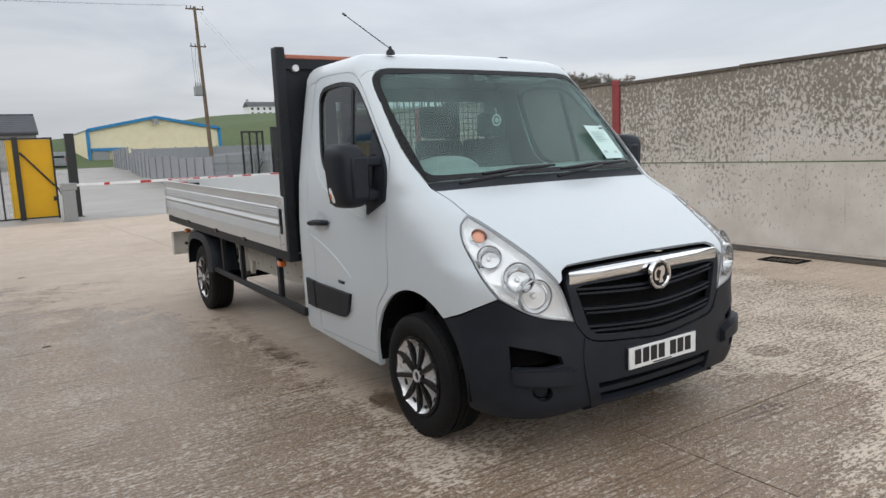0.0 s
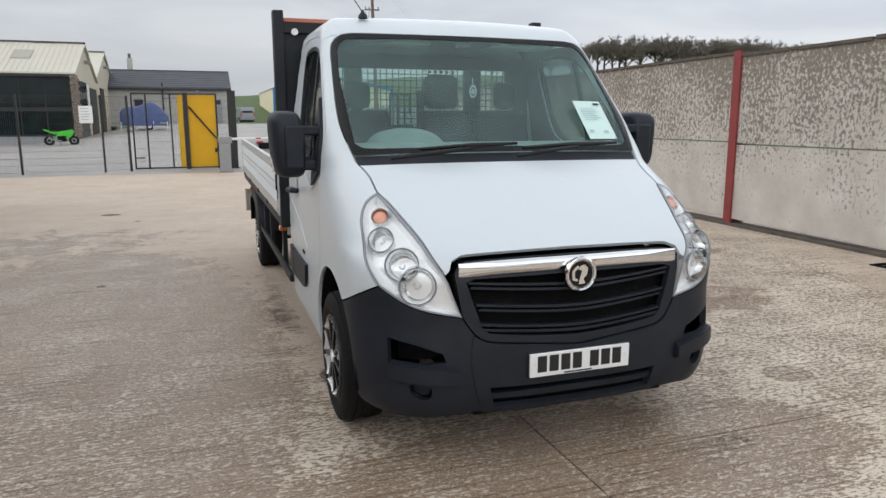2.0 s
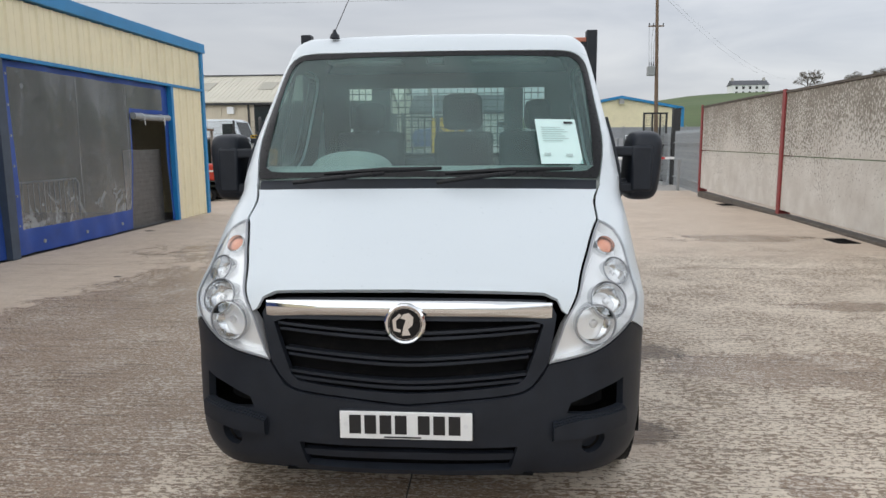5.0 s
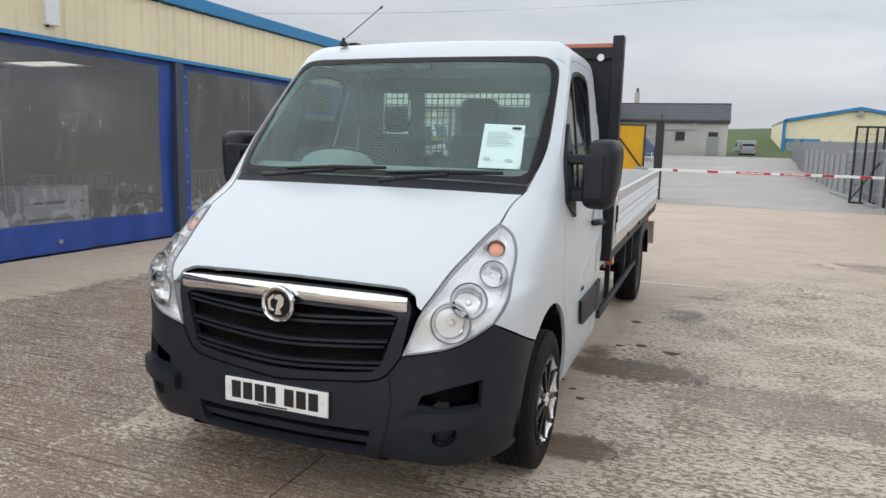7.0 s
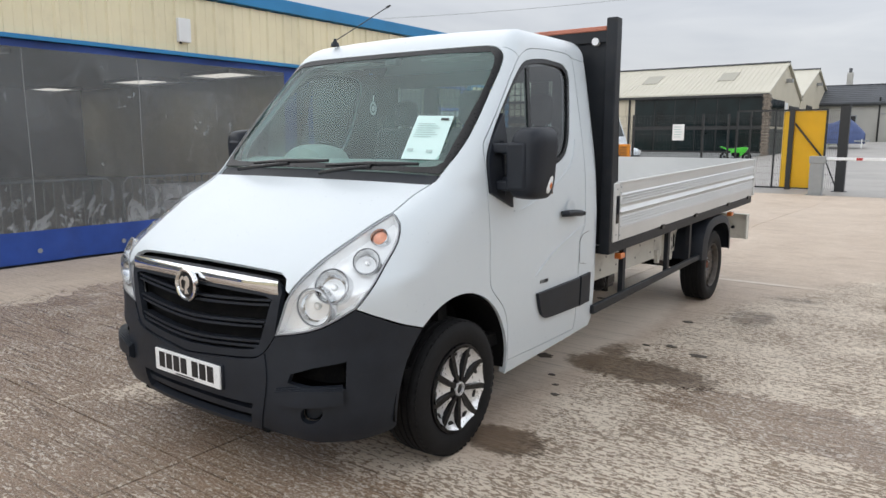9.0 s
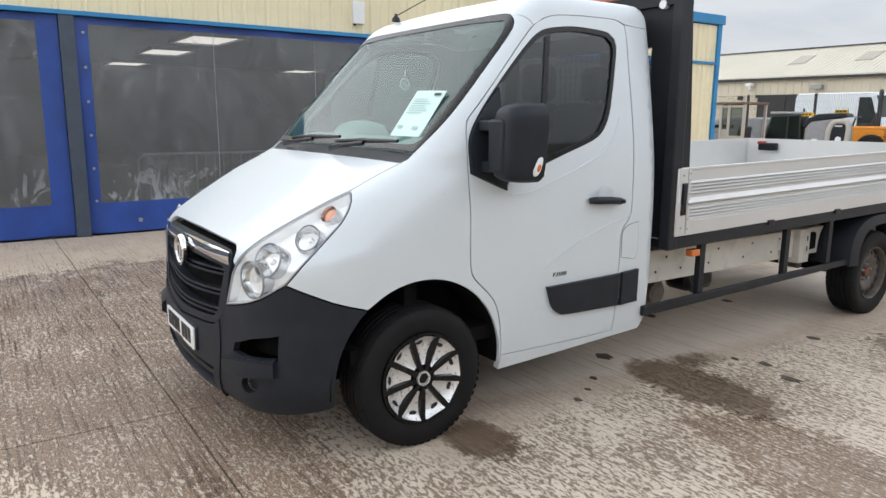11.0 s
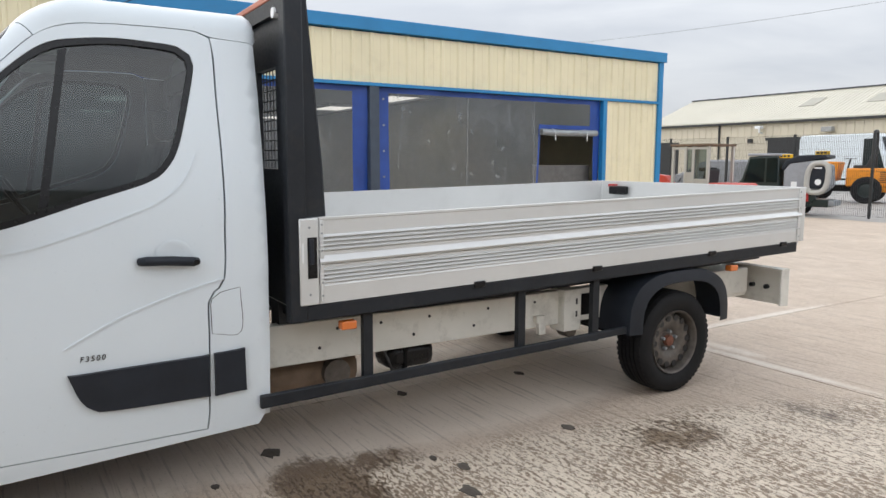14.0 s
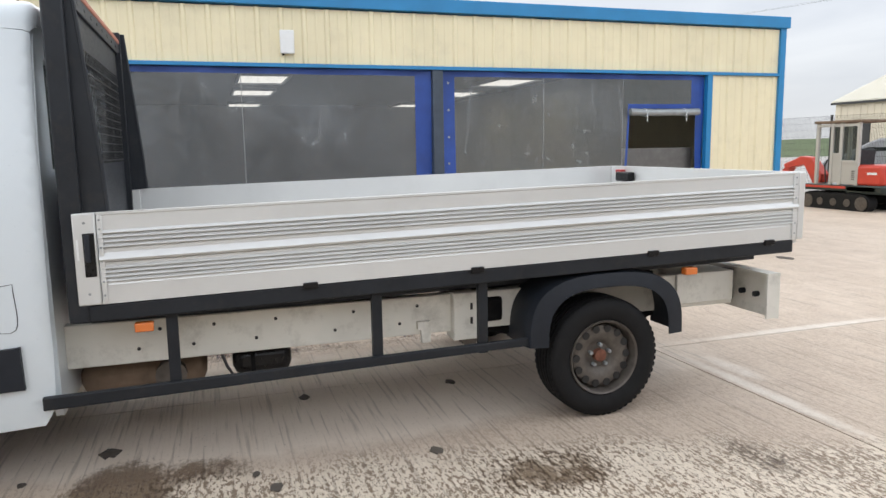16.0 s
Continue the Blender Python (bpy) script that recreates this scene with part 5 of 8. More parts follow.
wheel(0.0, 0.885, 1, True)
wheel(0.0, -0.885, -1, True)
wheel(4.332, 0.90, 1, False)
wheel(4.332, -0.90, -1, True)
for s in (1, -1):
    # dark liner over the front wheel
    arc = [(0.47 * math.cos(radians(a)), 0.36 + 0.45 * math.sin(radians(a))) for a in range(-5, 186, 10)]
    g = Geo().grid(lambda u, v: (s * (0.68 + 0.295 * v), *arc[round(u * (len(arc) - 1))]), len(arc) - 1, 3)
    part("wheel_liner", g, M_DARK, truck, smooth=True)
    part("liner_wall", Geo().box(*sorted((s * 0.66, s * 0.69)), -0.48, 0.48, 0.30, 0.84), M_DARK, truck)
part("front_axle", rod((-0.8, 0, 0.33), (0.8, 0, 0.33), 0.05), M_DARK, truck)
part("rear_axle", rod((-0.85, 4.332, 0.34), (0.85, 4.332, 0.34), 0.06), M_DARK, truck)

# ---- flatbed; it rises a little towards the rear ----
RAKE = 0.019
BED0, BED1 = 1.70, 5.63


def rake(geo):
    """Tilts what is built level, about the bed's front."""
    geo.v = [(x, y, z + RAKE * (y - BED0)) for x, y, z in geo.v]
    return geo


SIDE_PROFILE = [(0.0, 0.0), (0.0, 0.082)]
for z in (0.098, 0.117, 0.136, 0.155):
    SIDE_PROFILE += [(-0.005, z - 0.002), (-0.004, z), (0.011, z + 0.001), (0.012, z + 0.003), (0.0, z + 0.0145)]
SIDE_PROFILE += [(0.0, 0.175), (0.0, 0.181), (-0.008, 0.183), (-0.008, 0.188), (0.014, 0.190), (0.019, 0.198), (0.0, 0.226), (0.0, 0.243)]
for z in (0.250, 0.270, 0.290, 0.310):
    SIDE_PROFILE += [(-0.005, z - 0.002), (-0.004, z), (0.011, z + 0.001), (0.012, z + 0.003), (0.0, z + 0.0145)]
SIDE_PROFILE += [(0.0, 0.330), (0.0, 0.388), (0.006, 0.392), (0.006, 0.402), (-0.028, 0.402), (-0.028, 0.0)]


def dropside(name, length_axis, a0, a1, at, s, base):
    """A ribbed aluminium board along an axis, its ribs outward."""
    out = [(at + s * d, base + z) for d, z in SIDE_PROFILE]
    if length_axis == "y":
        g = Geo().prism(out, a0, a1, "y")
    else:
        g = Geo().prism(out, a0, a1, "x")
    return part(name, rake(g), M_ALU, truck, "ribbed aluminium dropside")


Z0 = 0.878
left = dropside("dropside_board", "y", 1.80, 5.595, 1.05, 1, Z0)
right = dropside("dropside_board", "y", 1.80, 5.595, -1.05, -1, Z0)
dropside("tail_board", "x", -1.04, 1.04, BED1, 1, Z0)
for s, board in ((1, left), (-1, right)):
    for y0, y1, nm in ((1.705, 1.797, "corner_post"), (5.597, 5.645, "rear_post")):
        p = part(nm, rake(Geo().box(*sorted((s * 1.005, s * 1.058)), y0, y1, Z0, Z0 + 0.402)), M_ALU, truck, bevel=0.006)
        if nm == "corner_post":
            part("latch_plate", rake(Geo().box(*sorted((s * 1.057, s * 1.062)), 1.742, 1.788, Z0 + 0.125, Z0 + 0.315)), M_GLOSSBLACK, p, "black latch recess", bevel=0.002)
            part("latch_lever", rake(Geo().box(*sorted((s * 1.061, s * 1.072)), 1.748, 1.770, Z0 + 0.19, Z0 + 0.31)), M_PLASTIC, p, bevel=0.004)
            part("latch_strip", rake(Geo().box(*sorted((s * 1.058, s * 1.0605)), 1.716, 1.724, Z0 + 0.20, Z0 + 0.29)), M_WHITEPLAIN, p)
            for z in (0.05, 0.36):
                part("rivet", rake(Geo().disc((s * 1.058, 1.752, Z0 + z), 0.006, "x", 0, s * 0.003, 10)), M_GALV, p)
    for k in range(2):
        part("end_cap", rake(Geo().box(*sorted((s * 1.049, s * 1.060)), (1.803, 5.56)[k], (1.822, 5.59)[k], Z0 + 0.01, Z0 + 0.39)), M_ALU, board, bevel=0.003)
        for z in (0.04, 0.10, 0.19, 0.25, 0.33, 0.37):
            part("rivet", rake(Geo().disc((s * 1.060, (1.812, 5.575)[k], Z0 + z), 0.005, "x", 0, s * 0.003, 8)), M_GALV, board)
    for y in (2.7, 3.55, 4.6, 5.4):
        part("hinge", rake(Geo().box(*sorted((s * 1.045, s * 1.062)), y - 0.035, y + 0.035, Z0 - 0.02, Z0 + 0.012)), M_GLOSSBLACK, board, bevel=0.004)
bed_floor = part("bed_floor", rake(Geo().box(-1.03, 1.03, 1.70, 5.62, Z0 - 0.025, Z0 + 0.005)), M_ALU, truck, "aluminium bed floor")
for s in (1, -1):
    part("bed_side_rail", rake(Geo().box(*sorted((s * 0.985, s * 1.046)), 1.672, 5.585, Z0 - 0.078, Z0 - 0.004)), M_STEELGREY, truck, "dark grey bed rail", bevel=0.006)
    part("bed_bearer", rake(Geo().box(*sorted((s * 0.64, s * 0.76)), 1.70, 5.56, Z0 - 0.16, Z0 - 0.03)), M_STEELGREY, truck)
for y in (1.75, 2.4, 3.1, 3.8, 4.9, 5.5):
    part("cross_bearer", rake(Geo().box(-1.0, 1.0, y - 0.03, y + 0.03, Z0 - 0.085, Z0 - 0.026)), M_STEELGREY, truck)

# headboard with its posts, gussets and mesh
head = part("headboard", plate(rect(-0.99, 0.99, 0.86, 2.24), [rect(-0.82, -0.545, 1.50, 1.975), rect(-0.415, 0.41, 1.50, 1.975), rect(0.54, 0.82, 1.50, 1.975)], "y", 1.695, 1.72), M_STEELGREY, truck, "dark steel headboard with mesh windows")
for s in (1, -1):
    part("headboard_post", Geo().box(*sorted((s * 0.975, s * 1.05)), 1.66, 1.745, 0.80, 2.345), M_STEELGREY, head, bevel=0.008)
    g = Geo().prism([(1.745, 1.28), (1.845, 1.285), (1.835, 1.50), (1.765, 2.335), (1.745, 2.335)], *sorted((s * 1.0, s * 1.02)), "x")
    part("gusset", g, M_STEELGREY, head)
    part("gusset_edge", Geo().tube([(s * 1.01, 1.84, 1.285), (s * 1.01, 1.83, 1.50), (s * 1.01, 1.76, 2.335)], 0.012, 8), M_STEELGREY, head)
part("top_rail", Geo().box(-0.975, 0.975, 1.665, 1.74, 2.265, 2.295), M_REDRAIL, head, "faded orange top rail", bevel=0.006)
part("top_beam", Geo().box(-0.975, 0.975, 1.67, 1.735, 2.195, 2.265), M_STEELGREY, head)
for k in range(9):
    part("rail_hole", Geo().disc((-0.8 + 0.2 * k, 1.735, 2.232), 0.012, "y", 0, 0.002, 10), M_INK, head)
part("mesh_panel", Geo(), M_BLACKMETAL, head, "black wire mesh guard")
g = Geo()
for k in range(36):
    x = -0.84 + k * 0.048
    g.box(x - 0.003, x + 0.003, 1.722, 1.726, 1.48, 2.04)
for k in range(11):
    z = 1.495 + k * 0.048
    g.box(-0.82, 0.82, 1.726, 1.730, z - 0.003, z + 0.003)
bpy.data.objects["mesh_panel"].data = mesh_of("mesh_panel", g, M_BLACKMETAL)
for x in (-0.93, 0.93):
    part("stiffener", Geo().box(x - 0.03, x + 0.03, 1.72, 1.75, 0.9, 2.2), M_STEELGREY, head)
part("white_spot", Geo().disc((-0.90, 1.66, 2.20), 0.024, "y", 0.0, 0.036, 20), M_WHITEPLAIN, head)
part("white_spot", Geo().disc((0.90, 1.66, 2.20), 0.024, "y", 0.0, 0.036, 20), M_WHITEPLAIN, head)
part("corner_lamp", Geo().box(-0.88, -0.80, 5.55, 5.60, Z0 + 0.42, Z0 + 0.45), M_RED, truck, bevel=0.004)
part("grab_block", rake(Geo().box(-0.86, -0.66, 5.535, 5.60, Z0 + 0.28, Z0 + 0.36)), M_GLOSSBLACK, truck, "black latch on the tailboard", bevel=0.012)

# chassis
for s in (1, -1):
    rail = part("chassis_rail", Geo().box(*sorted((s * 0.70, s * 0.78)), 1.58, 5.38, 0.525, 0.735), M_CHASSIS, truck, "cream-white chassis rail", bevel=0.006)
    for y in (1.9, 2.15, 2.45, 2.85, 3.2, 4.9, 5.2):
        for z in (0.595, 0.685):
            part("rail_hole", Geo().disc((s * 0.781, y + 0.1 * (z > 0.65), z), 0.009, "x", 0, s * 0.002, 10), M_INK, rail)
    part("spring_hanger", Geo().box(*sorted((s * 0.70, s * 0.834)), 3.492, 3.635, 0.483, 0.745), M_CHASSIS, truck, "cream-white bracket box", bevel=0.006)
    for z in (0.62, 0.70):
        part("bracket_slot", Geo().box(*sorted((s * 0.833, s * 0.836)), 3.588, 3.602, z - 0.05, z - 0.012), M_INK, truck)
    part("small_bracket", Geo().prism([(3.294, 0.60), (3.366, 0.60), (3.366, 0.483), (3.318, 0.483), (3.312, 0.555), (3.294, 0.56)], *sorted((s * 0.78, s * 0.81)), "x"), M_CHASSIS, truck)
    part("bump_stop", Geo().box(*sorted((s * 0.70, s * 0.80)), 3.66, 3.80, 0.56, 0.70), M_DARK, truck, bevel=0.02)
    part("spring_eye", Geo().lathe([(0.0005, 0.0), (0.045, 0.0), (0.045, 0.09), (0.0005, 0.09)], (s * 0.74 - 0.045, 3.60, 0.47), "x", 18), M_STEEL, truck, smooth=False)
    part("leaf_spring", Geo().tube(bez([(s * 0.74, 3.62, 0.55), (s * 0.74, 4.33, 0.42), (s * 0.74, 5.0, 0.58)], 0.1), 0.035, 8), M_DARK, truck)
    # side guard
    guard = part("side_guard", Geo().prism([(1.52, 0.415), (3.86, 0.466), (3.86, 0.510), (1.52, 0.476)], *sorted((s * 0.99, s * 1.02)), "x"), M_STEELGREY, truck, "dark grey side guard rail", bevel=0.006)
    for y, z1 in ((2.07, 0.81), (3.03, 0.83), (3.60, 0.84)):
        part("guard_stay", Geo().box(*sorted((s * 0.965, s * 1.0)), y - 0.025, y + 0.025, 0.45, z1), M_STEELGREY, guard)
    for y, z in ((1.955, 0.757), (4.876, 0.805)):
        part("side_marker", Geo().box(*sorted((s * 0.985, s * 1.035)), y - 0.04, y + 0.04, z - 0.022, z + 0.02), M_AMBER, truck, "amber side marker lamp", bevel=0.006)
    # mudguard
    y0, z0 = 4.335, 0.455

    def guard_at(u, v):
        a = math.pi * u
        c, sn = math.cos(a), math.sin(a)
        lip = 1.0 if v < 0.86 else 1.0 - 0.20 * (v - 0.86) / 0.14
        return (s * (0.74 + 0.315 * min(1.0, v / 0.92)), y0 + 0.49 * lip * math.copysign(abs(c) ** 0.72, c), z0 + 0.385 * (1.0 - (1.0 - lip) * 0.9) * sn ** 0.62)
    g = Geo().grid(guard_at, 26, 8)
    n = len(g.v)
    inner_v = [(x, y0 + (y - y0) * 0.965, z0 + (z - z0) * 0.965) for x, y, z in g.v]
    g.add(inner_v, [tuple(q[::-1]) for q in g.f])
    edge = [i * 9 + 8 for i in range(27)]
    g.f += [(edge[i], edge[i + 1], edge[i + 1] + n, edge[i] + n) for i in range(26)]
    part("mudguard", g, M_PLASTIC, truck, "dark plastic rear mudguard", smooth=True)
    part("lamp_bracket", Geo().box(*sorted((s * 0.55, s * 0.80)), 4.95, 5.37, 0.55, 0.74), M_CHASSIS, truck, bevel=0.006)
rear_bar = part("rear_bumper", Geo().box(-1.06, 1.06, 5.475, 5.49, 0.475, 0.755).box(-1.06, 1.06, 5.40, 5.475, 0.742, 0.755), M_CHASSIS, truck, "white channel section rear cross bar")
for s in (1, -1):
    part("bar_end", Geo().box(*sorted((s * 1.045, s * 1.06)), 5.40, 5.475, 0.48, 0.742), M_CHASSIS, rear_bar)
    part("bar_arm", Geo().prism([(5.36, 0.72), (5.474, 0.72), (5.474, 0.53), (5.36, 0.56)], *sorted((s * 0.60, s * 0.68)), "x"), M_STEELGREY, rear_bar)
    for x in (0.78, 0.90):
        part("bar_bolt", Geo().disc((s * x, 5.475, 0.60), 0.018, "y", -0.03, 0.0, 12), M_STEELGREY, rear_bar)
part("battery_box", Geo().box(0.50, 0.72, 2.33, 2.63, 0.38, 0.53), M_GLOSSBLACK, truck, "black canister under the chassis", bevel=0.05)
part("canister_hose", Geo().tube(bez([(0.74, 2.27, 0.55), (0.77, 2.30, 0.46), (0.75, 2.33, 0.40), (0.72, 2.40, 0.40)], 0.04), 0.008, 6), M_INK, truck)
part("heat_shield", Geo().lathe([(0.0005, 0.0), (0.075, 0.0), (0.075, 0.10), (0.0005, 0.10)], (0.60, 2.03, 0.42), "x", 20), M_STEEL, truck, "perforated metal shield", smooth=False)
part("battery_strap", Geo().box(0.49, 0.725, 2.42, 2.44, 0.376, 0.536), M_DARK, truck)
part("fuel_tank", Geo().box(0.20, 0.66, 1.60, 2.20, 0.30, 0.53), M_WOODPOLE, truck, "dirty brown tank under the chassis", bevel=0.09)
part("exhaust", Geo().tube(bez([(-0.2, 1.0, 0.42), (-0.3, 2.2, 0.45), (-0.35, 3.4, 0.45)], 0.2), 0.05, 10), M_STEEL, truck, smooth=True)
part("spare_wheel", Geo().lathe([(0.2, -0.08), (0.33, -0.09), (0.34, 0.0), (0.33, 0.09), (0.2, 0.08)], (0, 5.0, 0.52), "z", 32, close=True), M_RUBBER, truck, smooth=True)
part("gearbox", Geo().box(-0.25, 0.3, -0.1, 1.4, 0.28, 0.5), M_DARK, truck)


# ---- ground ----
def height(x, y):
    """The lane beyond the gate climbs a little; hills rise far off."""
    d = min(1.0, max(0.0, (y - 11.6) / 6.2))
    t = min(1.0, max(0.0, (y - 34.0) / 44.0))
    side = min(1.0, max(0.0, (x + 13.0) / 7.0))
    z = 1.4 * t * t * (3 - 2 * t) * side - 0.12 * d
    rise = float(np.interp(y, (92.0, 160.0, 336.0, 600.0, 2500.0), (0.0, 12.0, 21.5, 25.0, 40.0)))
    return z + rise * float(np.interp(x, (-200.0, -20.0, 20.0, 95.0, 250.0), (0.15, 0.40, 0.52, 1.0, 1.15)))


GX = sorted(set([-900, -500, -250, -140, -90, -60, -45, -35, -26, -20, -16, -13, -11, -9, -6, -3, 0, 3, 6, 9, 12, 16, 20, 26, 34, 45, 60, 70, 80, 90, 100, 115, 130, 145, 160, 180, 200, 250, 330, 450, 900]))
GY = sorted(set([-900, -300, -100, -40, -12, 0, 12, 20, 26, 30, 34, 38, 42, 46, 50, 54, 58, 62, 66, 70, 74, 78, 84, 90, 95, 105, 115, 125, 135, 145, 155, 165, 175, 190, 215, 240, 270, 300, 340, 380, 420, 480, 600, 1200, 2500]))
gv = [(x, y, height(x, y) - 0.05) for y in GY for x in GX]
gf = [(j * len(GX) + i, j * len(GX) + i + 1, (j + 1) * len(GX) + i + 1, (j + 1) * len(GX) + i) for j in range(len(GY) - 1) for i in range(len(GX) - 1)]
ground = single("ground", Geo().add(gv, gf), M_GRASS, "green fields round the yard", "ground", kind="structure", smooth=True)

# concrete bays of the yard, with open joints between them
yard = thing("pavement", "damp brushed concrete yard in large bays", "pavement", kind="structure")
JX, JY = [-20.0, -13.0, -6.32, -0.05, 6.6, 13.0], [-14.0, -7.1, -0.88, 5.38, 11.6, 17.8, 21.4]
bed = Geo().add([(x, y, height(0, y) - 0.012) for y in JY for x in (-20, 13)], [(2 * k, 2 * k + 1, 2 * k + 3, 2 * k + 2) for k in range(len(JY) - 1)])
part("joint_bed", bed, M_JOINT, yard)
for x0, x1 in zip(JX, JX[1:]):
    for y0, y1 in zip(JY, JY[1:]):
        if x1 < -6 and y0 < 11:
            continue
        bay = Geo().box(x0 + 0.005, x1 - 0.005, y0 + 0.005, y1 - 0.005, -0.06, 0.0)
        bay.v = [(x, y, z + height(0, y)) for x, y, z in bay.v]
        part("concrete_bay", bay, M_GROUND, yard)
lane_rows = [21.2] + [23.2 + k * 4.0 for k in range(16)]
lane_pts = [(x, y, height(x, y) + 0.004) for y in lane_rows for x in (-60, -40, -26, -16, -13, -11, -9, -6, -3, 0, 3, 6, 9, 12)]
lane_faces = [(j * 14 + i, j * 14 + i + 1, (j + 1) * 14 + i + 1, (j + 1) * 14 + i) for j in range(16) for i in range(13)]
road = single("road", Geo().add(lane_pts, lane_faces), M_LANE, "pale wet concrete lane beyond the gate", "road", kind="structure")


# ---- concrete boundary wall with red posts ----
def wall_x(y):
    return 5.80 + 0.043 * y


wall_turn = Matrix.Rotation(math.atan(-0.043), 4, "Z")
boundary = thing("wall_east", "mottled white precast concrete boundary wall", "wall", kind="structure")
bays = [-15.9, -8.9, -1.9, 5.0, 11.75, 18.6]
for y0, y1 in zip(bays, bays[1:]):
    lift = 0.004 * (y0 + 2)
    for z0, z1 in ((0.10, 1.215), (1.235, 2.50)):
        mid = 0.5 * (y0 + y1)
        cut = [(y0 + 0.05, y1 - 0.05)]
        for a, b in cut:
            g = Geo().box(0, 0.16, a - mid, b - mid, z0 + lift, z1 + lift)
            p = part("concrete_panel", g, M_WALL, boundary, bevel=0.008)
            p.matrix_local = Matrix.Translation((wall_x(mid), mid, 0)) @ wall_turn
    mid = 0.5 * (y0 + y1)
    steps = [(y0, y0 + 4.6, 0.0), (y0 + 4.63, y1, -0.012)] if y0 < 0 else [(y0, y1, 0.0)]
    for a, b, dz in steps:
        g = Geo().box(-0.03, 0.19, a + 0.01 - mid, b - 0.01 - mid, 2.502 + lift + dz, 2.545 + lift + dz)
        p = part("coping", g, M_JOINT, boundary, "thin dark coping")
        p.matrix_local = Matrix.Translation((wall_x(mid), mid, 0)) @ wall_turn
    g = Geo().box(-0.05, 0.20, y0 - mid, y1 - mid, -0.15, 0.045)
    p = part("plinth", g, M_JOINT, boundary, bevel=0.01)
    p.matrix_local = Matrix.Translation((wall_x(mid), mid, 0)) @ wall_turn
for y in bays[1:]:
    g = Geo().box(-0.035, 0.0, -0.075, 0.075, 0.02, 2.56 + 0.004 * y).box(0.0, 0.18, -0.012, 0.012, 0.02, 2.54).box(0.18, 0.21, -0.075, 0.075, 0.02, 2.54)
    p = part("steel_post", g, M_REDPOST, boundary, "red oxide steel post")
    p.matrix_local = Matrix.Translation((wall_x(y) - 0.005, y, 0)) @ wall_turn
for y in (1.75, 7.85, 14.3):
    d = thing("drain_cover", "dark iron drain cover set in the concrete", "drain", pose(wall_x(y) - 0.38, y, 0), group="drain covers along the wall")
    part("drain_frame", plate(rect(-0.17, 0.17, -0.26, 0.26), [rect(-0.14, 0.14, -0.23, 0.23)], "z", 0.001, 0.012), M_DARK, d)
    for k in range(7):
        part("drain_bar", Geo().box(-0.14, 0.14, -0.20 + k * 0.066 - 0.012, -0.20 + k * 0.066 + 0.012, 0.001, 0.009), M_DARK, d)
for x, y, r in ((-3.03, 9.5, 0.16), (-2.54, 8.53, 0.05), (-6.0, 8.95, 0.1), (0.56, 1.70, 0.075), (0.81, 1.35, 0.03), (0.08, 2.75, 0.05), (0.13, 3.70, 0.055), (1.07, 2.40, 0.035), (1.24, 2.48, 0.05), (1.48, 2.36, 0.07), (1.0, 1.03, 0.03), (1.11, 3.29, 0.05), (0.92, 1.19, 0.025), (-2.56, 3.77, 0.04), (-4.2, 4.56, 0.05)):
    g = Geo()
    rr = random.Random(int(x * 100 + y * 7))
    pts = [(x + r * rr.uniform(0.45, 0.8) * math.cos(a) * 1.4, y + r * rr.uniform(0.45, 0.8) * math.sin(a), 0.004) for a in np.linspace(0, 6.0, 11)]
    g.add(pts + [(p[0], p[1], 0.0) for p in pts] + [(x, y, 0.004 + 0.1 * r)], [(i, (i + 1) % 11, 22) for i in range(11)] + [(i, (i + 1) % 11, 11 + (i + 1) % 11, 11 + i) for i in range(11)])
    single("mud_patch", g, M_JOINT, "dark clod of mud on the concrete", "mud")

# ---- the workshop with cream cladding and blue trim ----
BX = -6.32
shop = thing("workshop", "cream corrugated workshop with bright blue trim and curtain doors", "building")
Y0, Y1 = -14.0, 12.45


def cladding(y0, y1, z0, z1, x=BX, pitch=0.333):
    """Box-profile sheet whose ribs stand upright."""
    prof, y = [], y0
    while y < y1 - 1e-6:
        for dy, d in ((0.0, 0.0), (0.025, 0.030), (0.065, 0.030), (0.09, 0.0), (0.20, 0.0), (0.205, 0.006), (0.225, 0.006), (0.23, 0.0)):
            if y + dy < y1:
                prof.append((x + d, y + dy))
        y += pitch
    prof.append((x, y1))
    back_line = [(x - 0.05, y1), (x - 0.05, y0)]
    return Geo().prism(prof + back_line, z0, z1, "z")


part("upper_cladding", cladding(Y0, 12.33, 2.80, 3.58), M_CREAM, shop, "cream corrugated cladding")
part("end_cladding", cladding(10.86, 12.33, 0.0, 2.74), M_CREAM, shop)
part("fascia", Geo().box(BX - 0.10, BX + 0.085, Y0, Y1 + 0.06, 3.60, 3.80), M_BLUEPAINT, shop, "blue gutter fascia", bevel=0.01)
part("mid_band", Geo().box(BX - 0.02, BX + 0.055, Y0, Y1 - 0.05, 2.745, 2.795), M_BLUEPAINT, shop)
part("corner_trim", Geo().box(BX - 0.12, BX + 0.05, 12.33, Y1, 0.0, 3.60), M_BLUEPAINT, shop)
part("jamb_trim", Geo().box(BX - 0.05, BX + 0.05, 10.76, 10.86, 0.0, 2.745), M_BLUEPAINT, shop)
part("gable_cladding", Geo().box(-27.0, BX - 0.12, 12.36, 12.42, 0.0, 3.7), M_CREAM, shop)
part("back_cladding", Geo().box(-27.3, -27.2, Y0, 12.42, 0.0, 3.7), M_CREAM, shop)
part("front_cladding", Geo().box(-27.0, BX - 0.02, Y0 - 0.06, Y0, 0.0, 3.7), M_CREAM, shop)
